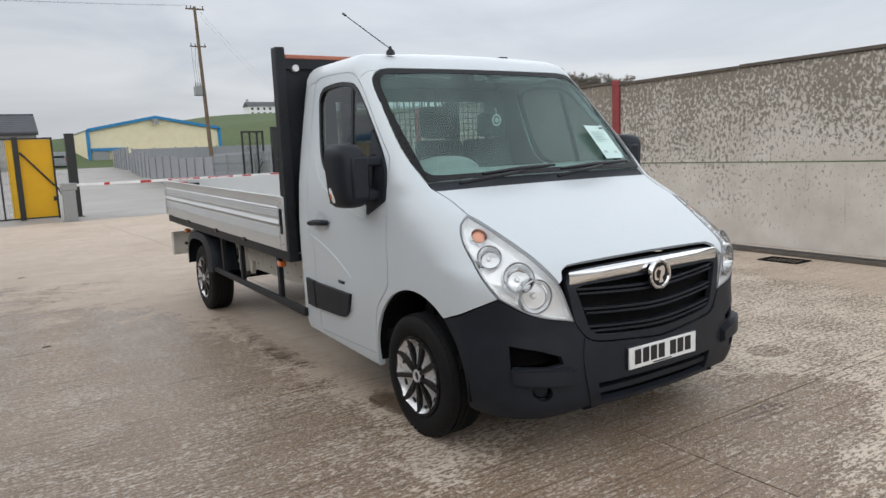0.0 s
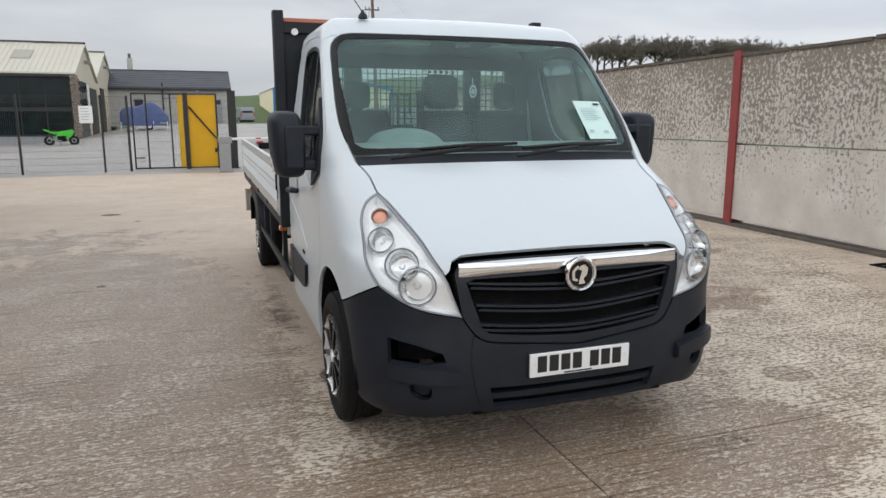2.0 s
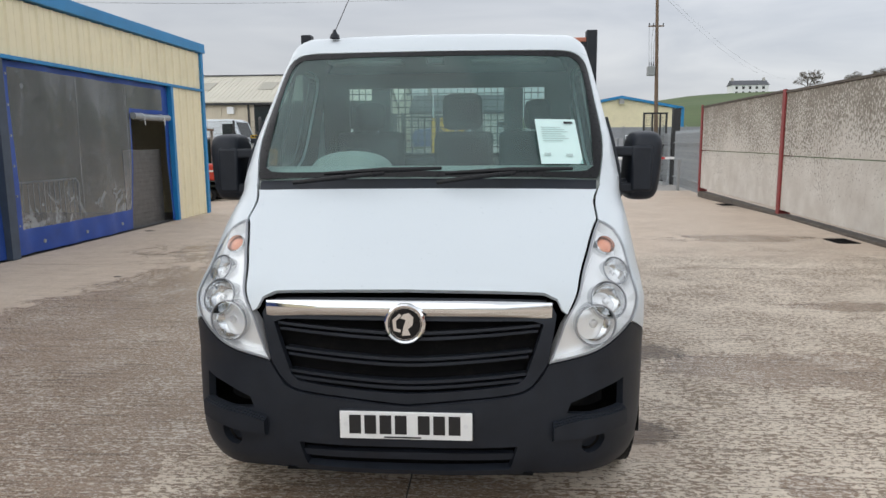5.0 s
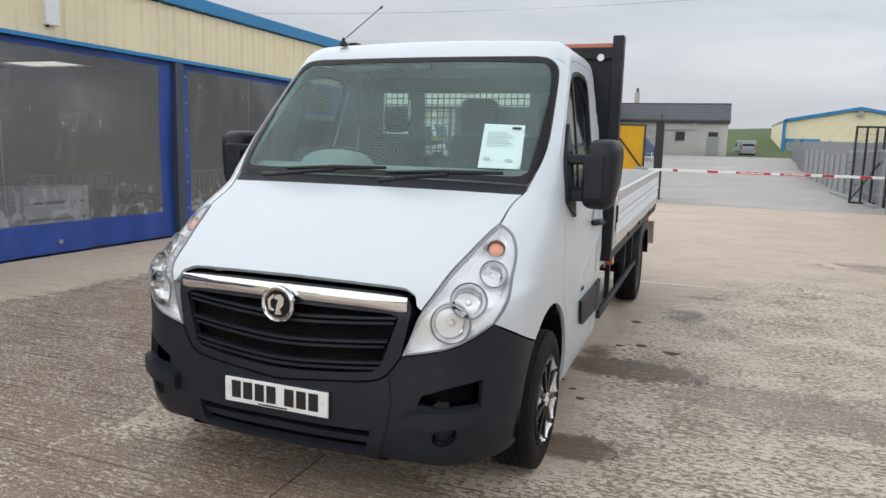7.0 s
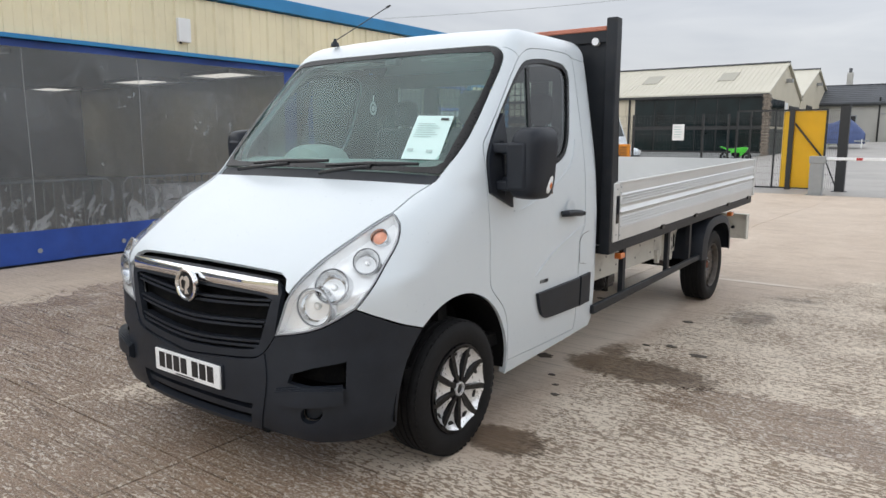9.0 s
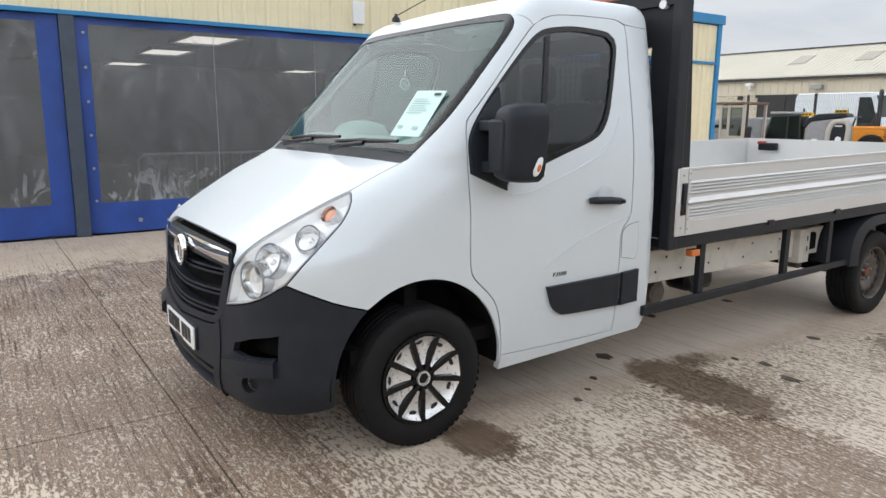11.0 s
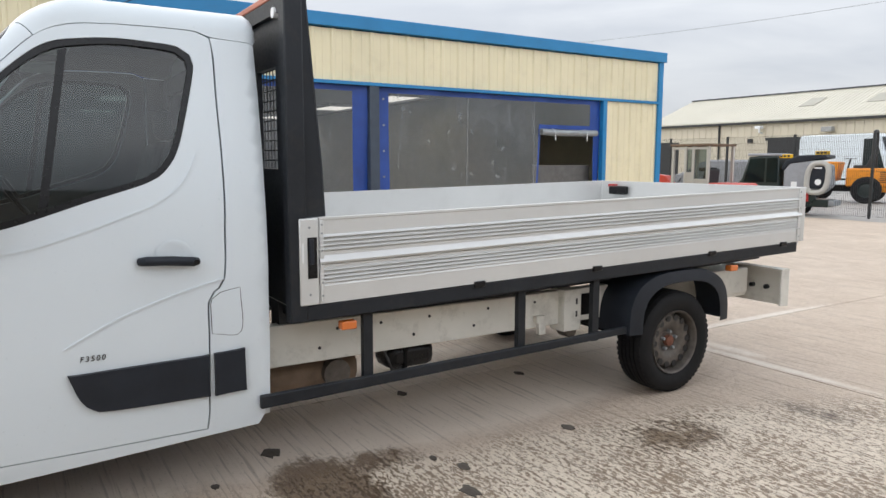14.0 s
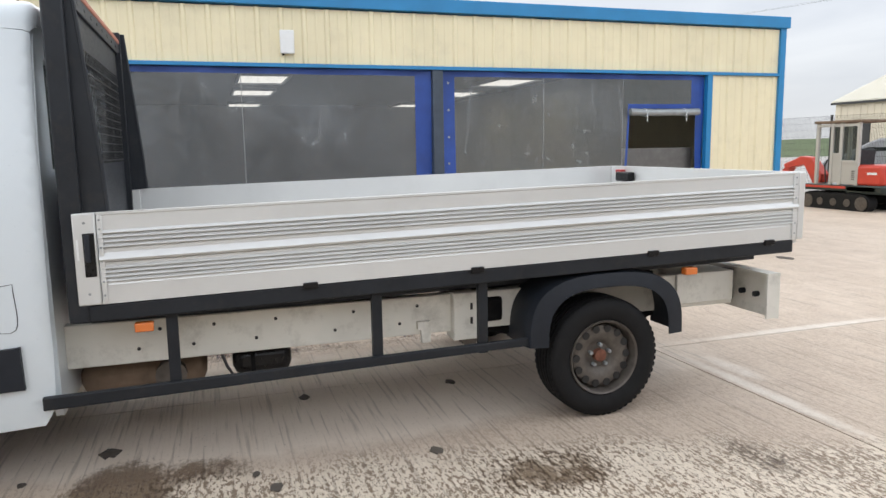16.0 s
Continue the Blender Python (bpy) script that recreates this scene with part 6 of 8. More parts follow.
part("workshop_roof", Geo().prism([(-27.3, 3.66), (-6.40, 3.66), (-6.40, 3.76), (-16.8, 3.85), (-27.3, 3.76)], Y0 - 0.1, Y1, "y"), M_GALV, shop)
for y in (5.72, -0.53, -8.4):
    part("door_post", Geo().box(BX - 0.12, BX + 0.04, y - 0.085, y + 0.085, 0.0, 2.745), M_POST, shop, "dark steel door post", bevel=0.006)


def curtain(y0, y1, window_z0, wy0, wy1, seed, door=None):
    """A hanging PVC curtain: a blue border round a clear window, gently rippled."""
    rr = random.Random(seed)
    ph = [rr.uniform(0, 6) for _ in range(5)]

    def ripple(y, z):
        low = 1.0 - 0.75 * (z / 2.75)
        return 0.018 * math.sin(5.1 * y + ph[0] + 0.6 * z) + 0.012 * low * math.sin(11.0 * y + ph[1] + 1.5 * z) + 0.010 * math.sin(3.0 * z + ph[2] + 2 * y)

    def sheet(outline, holes, spacing=0.11):
        v, tri = filled(outline, holes, spacing)
        return Geo().add([(BX - 0.05 + ripple(y, z), y, z) for y, z in v], [tuple(t) for t in tri])

    def edge(y0_, y1_, z0_, z1_):
        return [tuple(p) for p in joined(bez([(y0_, z0_), (y1_, z0_)], 0.1), bez([(y1_, z0_), (y1_, z1_)], 0.1), bez([(y1_, z1_), (y0_, z1_)], 0.1), bez([(y0_, z1_), (y0_, z0_)], 0.1))]
    cur = thing("curtain_door", "blue PVC curtain door with a large clear window", "door", group="workshop curtain doors")
    win = edge(wy0, wy1, window_z0, 2.655)
    if door is None:
        part("border", sheet(edge(y0, y1, 0.02, 2.74), [win]), M_TARP, cur, smooth=True)
        part("clear_window", sheet(win, []), M_CURTAINCLEAR, cur, "scuffed clear plastic window", smooth=True)
    else:
        d0, d1, dz = door
        opening = [(d0, 2.14), (d0 - 0.12, 0.02), (d1 + 0.02, 0.02), (d1, 2.14)]
        outer = joined(bez([(y0, 0.02), (d0 - 0.15, 0.02)], 0.1), bez([(d0 - 0.15, 0.02), (d0 - 0.02, 2.16)], 0.1), bez([(d0 - 0.02, 2.16), (d1 + 0.02, 2.16)], 0.1), bez([(d1 + 0.02, 2.16), (d1 + 0.08, 0.02)], 0.1), bez([(d1 + 0.08, 0.02), (y1, 0.02)], 0.1), bez([(y1, 0.02), (y1, 2.74)], 0.1), bez([(y1, 2.74), (y0, 2.74)], 0.1), bez([(y0, 2.74), (y0, 0.02)], 0.1))
        win = joined(bez([(wy0, window_z0), (d0 - 0.16, window_z0)], 0.1), bez([(d0 - 0.16, window_z0), (d0 - 0.06, 2.24)], 0.1), bez([(d0 - 0.06, 2.24), (wy1, 2.24)], 0.1), bez([(wy1, 2.24), (wy1, 2.655)], 0.1), bez([(wy1, 2.655), (wy0, 2.655)], 0.1), bez([(wy0, 2.655), (wy0, window_z0)], 0.1))
        part("border", sheet([tuple(p) for p in outer], [[tuple(p) for p in win]]), M_TARP, cur, smooth=True)
        part("clear_window", sheet([tuple(p) for p in win], []), M_CURTAINCLEAR, cur, "scuffed clear plastic window", smooth=True)
        roll = part("rolled_flap", Geo().tube(bez([(BX + 0.03, d0 - 0.06, 2.10), (BX + 0.05, d0 + 0.4, 2.085), (BX + 0.05, d0 + 0.8, 2.09), (BX + 0.03, d1 + 0.04, 2.10)], 0.08), 0.062, 12), M_GALV, cur, "rolled-up clear door flap tied with cord", smooth=True)
        for y in (d0 + 0.22, d1 - 0.28):
            part("cord", Geo().tube([(BX + 0.03 + 0.068 * math.cos(a), y + 0.004 * a, 2.09 + 0.068 * math.sin(a)) for a in np.linspace(0, 6.3, 14)] + [(BX + 0.1, y + 0.02, 1.94)], 0.008, 6), M_WHITEPLAIN, roll)
    for y in np.arange(wy0 + 1.55, wy1 - 1.2, 1.5):
        part("weld_seam", Geo().grid(lambda u, v: (BX - 0.046 + ripple(y, window_z0 + v * (2.65 - window_z0)), y + 0.009 * (u - 0.5), window_z0 + v * (2.65 - window_z0)), 1, 24), M_GREYBOX, cur)
    for z in np.arange(0.45, 2.6, 0.42):
        part("eyelet", Geo().disc((BX - 0.01, y0 + 0.09, z), 0.018, "x", 0, 0.01, 10), M_GALV, cur)
    for y in np.arange(y0 + 0.6, y1 - 1.6, 1.1):
        part("eyelet", Geo().disc((BX - 0.005, y, 0.17), 0.03, "x", 0, 0.012, 12), M_GALV, cur)
    return cur


curtain(-0.44, 5.63, 0.42, -0.29, 5.37, 3)
curtain(5.81, 10.75, 0.38, 6.03, 10.47, 5, (9.25, 10.55, 2.14))
curtain(-8.3, -0.62, 0.42, -7.95, -0.86, 9)
part("blank_cladding", cladding(-14.0, -8.5, 0.0, 2.74), M_CREAM, shop)
box = thing("wall_box", "white plastic box on the cladding", "junction box")
part("box_body", Geo().box(BX + 0.03, BX + 0.10, 3.33, 3.53, 2.93, 3.26), M_WHITEPLAIN, box, bevel=0.012)
part("box_gland", Geo().disc((BX + 0.065, 3.37, 2.915), 0.018, "z", -0.01, 0.015, 12), M_DARK, box)

# inside the workshop; its dimness is partly in the dark surface colours
shop_floor = single("floor", Geo().box(-27, BX - 0.12, Y0, 12.36, 0.0, 0.006), M_SHOPFLOOR, "dim concrete workshop floor", "floor", kind="structure")
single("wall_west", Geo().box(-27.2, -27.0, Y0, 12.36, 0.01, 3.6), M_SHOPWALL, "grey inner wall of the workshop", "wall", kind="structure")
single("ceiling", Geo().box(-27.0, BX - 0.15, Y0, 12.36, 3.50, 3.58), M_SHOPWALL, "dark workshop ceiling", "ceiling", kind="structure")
# the ceiling above is closed, so the rooflight sheets glow by themselves
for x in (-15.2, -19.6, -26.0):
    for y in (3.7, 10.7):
        lamp = thing("rooflight", "rooflight sheet in the dim ceiling, glowing in place of daylight", "rooflight", pose(x, y, 3.40), group="workshop rooflights")
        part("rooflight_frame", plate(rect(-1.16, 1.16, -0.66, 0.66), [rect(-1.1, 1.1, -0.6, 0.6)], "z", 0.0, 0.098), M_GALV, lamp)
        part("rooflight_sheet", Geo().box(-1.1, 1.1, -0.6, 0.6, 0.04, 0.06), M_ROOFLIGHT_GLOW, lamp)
for y0 in (0.3, 2.75, 6.1):
    rail = thing("crowd_barrier", "galvanised pedestrian barrier behind the curtain", "barrier", pose(-6.95, y0, 0), group="barriers in the workshop")
    part("barrier_frame", Geo().tube([(0, 0, 0.12), (0, 0, 0.92), (0, 0.08, 1.0), (0, 2.2, 1.0), (0, 2.28, 0.92), (0, 2.28, 0.12), (0, 0, 0.12)], 0.02, 8), M_GALV, rail)
    for k in range(16):
        part("barrier_bar", rod((0, 0.14 + k * 0.133, 0.12), (0, 0.14 + k * 0.133, 1.0), 0.008, 6), M_GALV, rail)
    for e in (0.2, 2.08):
        part("barrier_foot", Geo().tube([(-0.3, e, 0.02), (0, e, 0.13), (0.3, e, 0.02)], 0.018, 8), M_GALV, rail)
crate = thing("white_crate", "white slatted plastic crate behind the curtain", "crate", pose(-6.75, 3.6, 0.006))
for z in (0.02, 0.24, 0.46, 0.68):
    part("crate_slat", Geo().box(-0.25, 0.25, -0.5, 0.5, z, z + 0.19), M_WHITEPLAIN, crate, bevel=0.01)
for e in (-0.46, 0.46):
    part("crate_post", Geo().box(-0.24, 0.24, e - 0.03, e + 0.03, 0.0, 0.88), M_WHITEPLAIN, crate)
gate = thing("kick_panel", "chequer plate panel across the curtain doorway", "panel", pose(BX - 0.20, 9.9, 0.006))
part("chequer_sheet", Geo().box(-0.015, 0.0, -0.74, 0.74, 0.0, 1.47), M_CHECKER, gate)
for i in range(15):
    for j in range(16):
        m = Matrix.Translation((0.001, -0.68 + i * 0.097 + 0.045 * (j % 2), 0.06 + j * 0.088)) @ Matrix.Rotation(radians(45 if (i + j) % 2 else -45), 4, "X")
        part("tread_stud", Geo().box(0.0, 0.003, -0.024, 0.024, -0.008, 0.008).turn(m), M_CHECKER, gate)


# ---- gate, fences and barrier ----
def mesh_sheet(w, h, pitch=0.055, rows=0.2, r=0.0028):
    """Upright wires with a few cross wires, in the x-z plane."""
    g = Geo()
    n = int(w / pitch)
    for k in range(n + 1):
        x = w * k / n
        g.box(x - r, x + r, -r, r, 0, h)
    n = int(h / rows)
    for k in range(n + 1):
        z = h * k / n
        g.box(0, w, r, 3 * r, z - r, z + r)
    return g


def fence_panel(x0, y0, x1, y1, h, z=0.0):
    d = Vector((x1 - x0, y1 - y0, 0))
    f = thing("mesh_fence", "black welded mesh fence panel between posts", "fence", Matrix.Translation((x0, y0, z)) @ Matrix.Rotation(math.atan2(d.y, d.x), 4, "Z"), group="mesh fence round the yard")
    tagged(part("mesh_panel", mesh_sheet(d.length, h - 0.08, 0.05, 0.2, 0.0028).turn(Matrix.Translation((0, 0, 0.06))), M_BLACKMETAL, f), kind="stuff")
    part("fence_post", Geo().box(-0.03, 0.03, -0.03, 0.03, 0, h), M_BLACKMETAL, f, bevel=0.004)
    part("post_cap", Geo().box(-0.034, 0.034, -0.034, 0.034, h, h + 0.012), M_BLACKMETAL, f)
    return f


posts = [(-3.42, 20.9), (-4.14, 20.6), (-6.36, 20.35), (-8.6, 20.3), (-10.9, 20.3), (-13.2, 20.3)]
for a, b in zip(posts, posts[1:]):
    fence_panel(*a, *b, 2.35)
for a, b in (((-13.2, 20.3), (-15.5, 20.3)), ((-15.5, 20.3), (-17.8, 20.3)), ((-17.8, 20.3), (-20.1, 20.3))):
    fence_panel(*a, *b, 2.35)

notice = thing("fence_notice", "white printed notice tied to the mesh fence", "notice", pose(-4.66, 20.47, 1.52, rz=radians(6.4)))
part("notice_board", Geo().box(-0.19, 0.19, -0.012, -0.004, 0.0, 0.52), M_WHITEPLAIN, notice, bevel=0.003)
for k in range(5):
    part("notice_line", Geo().box(-0.14, 0.08 + 0.02 * (k % 3), -0.014, -0.012, 0.10 + 0.08 * k, 0.125 + 0.08 * k), M_PRINT, notice)
gate = thing("sliding_gate", "black framed mesh gate with bright yellow sheets", "gate", pose(-3.32, 21.5, 0))
for x in (0.0, 0.42, 1.16):
    part("gate_bar", Geo().box(x - 0.025, x + 0.025, -0.025, 0.025, 0.02, 2.46), M_BLACKMETAL, gate)
for z in (0.03, 2.43):
    part("gate_rail", Geo().box(0, 2.62, -0.024, 0.024, z, z + 0.05), M_BLACKMETAL, gate)
tagged(part("gate_mesh", mesh_sheet(1.40, 2.36, 0.05, 0.2, 0.0025).turn(Matrix.Translation((0.02, -0.03, 0.06))), M_BLACKMETAL, gate), kind="stuff")
part("gate_post", Geo().box(1.55, 1.70, -0.07, 0.07, 0.0, 2.50), M_BLACKMETAL, gate, "black box post", bevel=0.008)
part("yellow_sheet", Geo().box(1.38, 1.55, 0.02, 0.03, 0.08, 2.42), M_YELLOW, gate, "bright yellow sheet")
part("yellow_sheet", Geo().box(1.70, 2.56, 0.02, 0.03, 0.08, 2.42), M_YELLOW, gate, "bright yellow sheet")
for k in range(13):
    part("sheet_rib", Geo().box(1.70, 2.56, 0.0, 0.02, 0.16 + 0.18 * k, 0.172 + 0.18 * k), M_YELLOW, gate)
tagged(part("sheet_mesh", mesh_sheet(0.86, 2.34, 0.07, 0.18, 0.003).turn(Matrix.Translation((1.70, -0.035, 0.08))), M_YELLOW, gate), kind="stuff")
part("gate_bar", Geo().box(2.56, 2.62, -0.03, 0.03, 0.0, 2.48), M_BLACKMETAL, gate)
part("gate_brace", Geo().tube([(1.72, -0.05, 2.05), (2.56, -0.05, 1.0)], 0.028, 8), M_BLACKMETAL, gate)
part("gate_brace", Geo().tube([(2.60, -0.02, 1.0), (2.98, -0.02, 0.1)], 0.02, 8), M_BLACKMETAL, gate)
tagged(part("end_mesh", mesh_sheet(0.36, 2.36, 0.05, 0.2, 0.0025).turn(Matrix.Translation((2.62, 0, 0.06))), M_BLACKMETAL, gate), kind="stuff")
part("gate_latch", Geo().box(2.48, 2.56, -0.09, -0.04, 0.55, 0.68), M_BLACKMETAL, gate)
part("gate_stay", Geo().box(0.02, 0.3, -0.2, -0.16, 0.38, 0.42), M_BLACKMETAL, gate)
gp = thing("gate_pillar", "thick black steel gate post", "post", pose(-0.24, 21.4, 0))
part("pillar_shaft", Geo().box(-0.13, 0.13, -0.11, 0.11, 0, 2.56), M_BLACKMETAL, gp, bevel=0.01)
part("pillar_cap", Geo().box(-0.14, 0.14, -0.12, 0.12, 2.56, 2.575), M_BLACKMETAL, gp)
part("pillar_base", Geo().box(-0.2, 0.2, -0.18, 0.18, 0, 0.015), M_BLACKMETAL, gp)

bar = thing("barrier_gate", "grey barrier cabinet with a white and red boom", "barrier", pose(-0.60, 19.5, 0))
part("cabinet", Geo().box(-0.17, 0.17, -0.14, 0.14, 0.03, 0.98), M_GREYBOX, bar, "grey steel cabinet", bevel=0.012)
part("cabinet_top", Geo().box(-0.19, 0.22, -0.16, 0.16, 0.90, 1.10), M_GREYBOX, bar, bevel=0.02)
part("cabinet_foot", Geo().box(-0.22, 0.22, -0.19, 0.19, 0.0, 0.03), M_GREYBOX, bar)
boom = part("boom", Geo().box(0.2, 6.6, -0.03, 0.03, 0.99, 1.07), M_WHITEPLAIN, bar, "white barrier boom", bevel=0.01)
boom_len = ((0.95, 1.1), (1.95, 2.25), (2.75, 3.7), (3.95, 4.75), (5.05, 5.35), (6.0, 6.3))
for a, b in boom_len:
    part("red_band", Geo().box(a, b, -0.034, 0.034, 0.995, 1.065), M_RED, boom)
for a, b in ((2.85, 3.08), (3.12, 3.3), (3.33, 3.5), (4.05, 4.2), (4.24, 4.6)):
    part("lettering_bar", Geo().box(a, b, -0.0365, -0.034, 1.015, 1.045), M_WHITEPLAIN, boom)
rest = thing("boom_rest", "slim grey rest post for the boom", "post", pose(6.15, 19.5, 0))
part("rest_shaft", Geo().box(-0.04, 0.04, -0.04, 0.04, 0, 0.92), M_GREYBOX, rest)
part("rest_fork", Geo().box(-0.05, 0.05, -0.06, 0.06, 0.92, 0.985), M_GREYBOX, rest)

# right gate leaf, folded back beside the palisade
leaf = thing("gate_leaf", "open black framed gate leaf", "gate", Matrix.Translation((5.85, 23.6, 0)) @ Matrix.Rotation(radians(8), 4, "Z"))
for x in (0.0, 0.32, 0.62, 0.86):
    part("leaf_bar", Geo().box(x - 0.028, x + 0.028, -0.03, 0.03, 0.05, 2.62), M_BLACKMETAL, leaf)
for z in (0.05, 2.56):
    part("leaf_rail", Geo().box(0, 0.9, -0.025, 0.025, z, z + 0.06), M_BLACKMETAL, leaf)
part("leaf_brace", Geo().tube([(0.02, 0, 0.15), (0.84, 0, 1.5)], 0.024, 8), M_BLACKMETAL, leaf)
tagged(part("leaf_mesh", mesh_sheet(0.86, 2.5, 0.05, 0.2, 0.003).turn(Matrix.Translation((0.01, 0.03, 0.06))), M_BLACKMETAL, leaf), kind="stuff")
gp2 = thing("gate_pillar", "thick black steel gate post", "post", pose(6.78, 22.6, 0))
part("pillar_shaft", Geo().box(-0.13, 0.13, -0.11, 0.11, 0, 2.70), M_BLACKMETAL, gp2, bevel=0.01)
part("pillar_cap", Geo().box(-0.14, 0.14, -0.12, 0.12, 2.70, 2.715), M_BLACKMETAL, gp2)


def palisade(x0, y0, x1, y1, h, name="palisade_fence"):
    """Galvanised pales with split tops on two rails, with posts."""
    d = Vector((x1 - x0, y1 - y0, 0))
    L = d.length
    z = height((x0 + x1) / 2, (y0 + y1) / 2)
    f = thing(name, "grey galvanised palisade fence panel", "fence", Matrix.Translation((x0, y0, z)) @ Matrix.Rotation(math.atan2(d.y, d.x), 4, "Z"), group="palisade fence along the lane")
    n = int(L / 0.155)
    pale = None
    for k in range(n):
        x = (k + 0.5) * L / n
        g = Geo().prism([(-0.035, 0.05), (0.035, 0.05), (0.035, h - 0.1), (0.0, h), (-0.035, h - 0.1)], -0.012, 0.012, "y") if pale is None else None
        if pale is None:
            pale = part("pale", g, M_GALV, f)
            pale.matrix_local = Matrix.Translation((x, 0, 0))
        else:
            o = new("pale", pale.data)
            o.parent = f
            o.matrix_local = Matrix.Translation((x, 0, 0))
    for zz in (0.35, h - 0.45):
        part("pale_rail", Geo().box(0, L, 0.012, 0.05, zz, zz + 0.05), M_GALV, f)
    part("fence_post", Geo().box(-0.05, 0.05, 0.05, 0.12, 0, h), M_GALV, f)
    return f


run = [(6.72, 18.75), (7.05, 23.6)]
palisade(*run[0], *run[1], 2.05)
line = [(7.15, 24.6), (7.15, 26.6), (7.2, 28.4), (7.3, 31.2), (7.4, 34.0)]
for a, b in zip(line, line[1:]):
    palisade(*a, *b, 2.0)
for a, b in (((7.4, 34.0), (7.5, 42.0)), ((7.5, 42.0), (7.3, 50.0)), ((7.3, 50.0), (8.0, 62.0)), ((8.0, 62.0), (8.8, 76.0))):
    d = Vector((b[0] - a[0], b[1] - a[1], 0))
    z = height(a[0], 0.5 * (a[1] + b[1])) - 0.1
    f = thing("sheet_fence", "grey sheet steel fence along the lane", "fence", Matrix.Translation((a[0], a[1], z)) @ Matrix.Rotation(math.atan2(d.y, d.x), 4, "Z"), group="sheet fence along the lane")
    n = int(d.length / 2)
    for k in range(n):
        part("fence_sheet", Geo().box(k * d.length / n + 0.02, (k + 1) * d.length / n - 0.02, -0.02, 0.02, 0.05, 1.95), M_MACHGREY, f)
        part("fence_post", Geo().box(k * d.length / n - 0.04, k * d.length / n + 0.04, 0.02, 0.1, 0, 2.0), M_GALV, f)
for x0, x1 in ((8.6, 16.0), (16.0, 24.0), (24.0, 32.0), (32.0, 40.0)):
    z = height(12, 64)
    f = thing("sheet_fence", "grey sheet steel fence along the lane", "fence", pose(x0, 64.0, z - 0.2), group="sheet fence along the lane")
    for k in range(4):
        w = (x1 - x0) / 4
        part("fence_sheet", Geo().box(k * w + 0.03, (k + 1) * w - 0.03, -0.02, 0.02, 0.0, 2.1), M_MACHGREY, f)
        part("fence_post", Geo().box(k * w - 0.05, k * w + 0.05, -0.1, -0.02, 0, 2.2), M_GALV, f)
# the fence line stands a little lower and farther than the yard's level
near_fence = Matrix.Translation((0, -3.3, 1.57)) @ Matrix.Scale(1.076, 4) @ Matrix.Translation((0, 3.3, -1.57))
for ob in [o for o in scene.objects if o.parent is None and o.name.split(".")[0] in ("mesh_fence", "sliding_gate", "gate_pillar", "barrier_gate", "boom_rest", "gate_leaf")]:
    ob.matrix_world = near_fence @ ob.matrix_basis
kerb = single("kerb", Geo().box(6.75, 6.90, 24.0, 34.0, -0.12, 0.0), M_GREYBOX, "low concrete kerb along the lane", "kerb", kind="structure", bevel=0.01)

# ---- power pole with transformer ----
pole = thing("power_pole", "leaning weathered wooden power pole with a transformer", "pole", pose(14.3, 60.0, 0.4))
top = Vector((-0.25, 0, 14.2))
part("pole_shaft", Geo().tube([(0.15, 0, -0.4), tuple(top)], [0.19, 0.12], 14), M_WOODPOLE, pole, smooth=True)
part("cross_arm", Geo().box(-1.0, 0.55, -0.06, 0.06, 13.95, 14.07), M_WOODPOLE, pole)
part("cross_arm", Geo().box(-0.9, 0.45, -0.05, 0.05, 10.85, 10.95), M_WOODPOLE, pole)
for x, z in ((-0.9, 14.07), (-0.55, 14.07), (0.45, 14.07), (-0.8, 10.95), (-0.45, 10.95), (0.35, 10.95)):
    part("insulator", Geo().lathe([(0.03, 0.0), (0.05, 0.06), (0.03, 0.1), (0.05, 0.15), (0.02, 0.22), (0.0005, 0.23)], (x, 0, z), "z", 10), M_GLOSSBLACK, pole)
tr = part("transformer", Geo().box(-0.85, -0.22, -0.25, 0.3, 6.75, 7.55), M_GREYBOX, pole, "grey pole transformer", bevel=0.05)
for k in range(3):
    part("bushing", Geo().lathe([(0.04, 0), (0.05, 0.12), (0.03, 0.2), (0.045, 0.3), (0.0005, 0.36)], (-0.7 + 0.18 * k, 0, 7.55), "z", 10), M_GLOSSBLACK, tr)
for k in range(3):
    part("tail_wire", Geo().tube(bez([(-0.8 + 0.36 * k, 0, 10.9), (-0.75 + 0.2 * k, 0.1, 9.4), (-0.7 + 0.18 * k, 0, 7.9)], 0.5), 0.012, 5), M_INK, pole)
for k, (dx, z) in enumerate(((-0.9, 14.3), (-0.55, 14.3), (0.45, 14.3))):
    a = Vector((14.3 + dx, 60.0, 0.4 + z))
    b = Vector((-75 + dx, 44.0, 15.0))
    sag = [a.lerp(b, t) - Vector((0, 0, 4 * 2.2 * t * (1 - t))) for t in np.linspace(0, 1, 25)]
    single("power_line", Geo().tube([tuple(p) for p in sag], 0.006, 5), M_GREYBOX, "thin black overhead power cable", "cable", group="overhead cables")
for k in range(2):
    a = Vector((14.2 + 0.3 * k, 60.0, 14.2))
    b = Vector((60.0 + 2 * k, 150.0, 14.0))
    sag = [a.lerp(b, t) - Vector((0, 0, 4 * 2.0 * t * (1 - t))) for t in np.linspace(0, 1, 25)]
    single("power_line", Geo().tube([tuple(p) for p in sag], 0.007, 5), M_GREYBOX, "thin black overhead power cable", "cable", group="overhead cables")


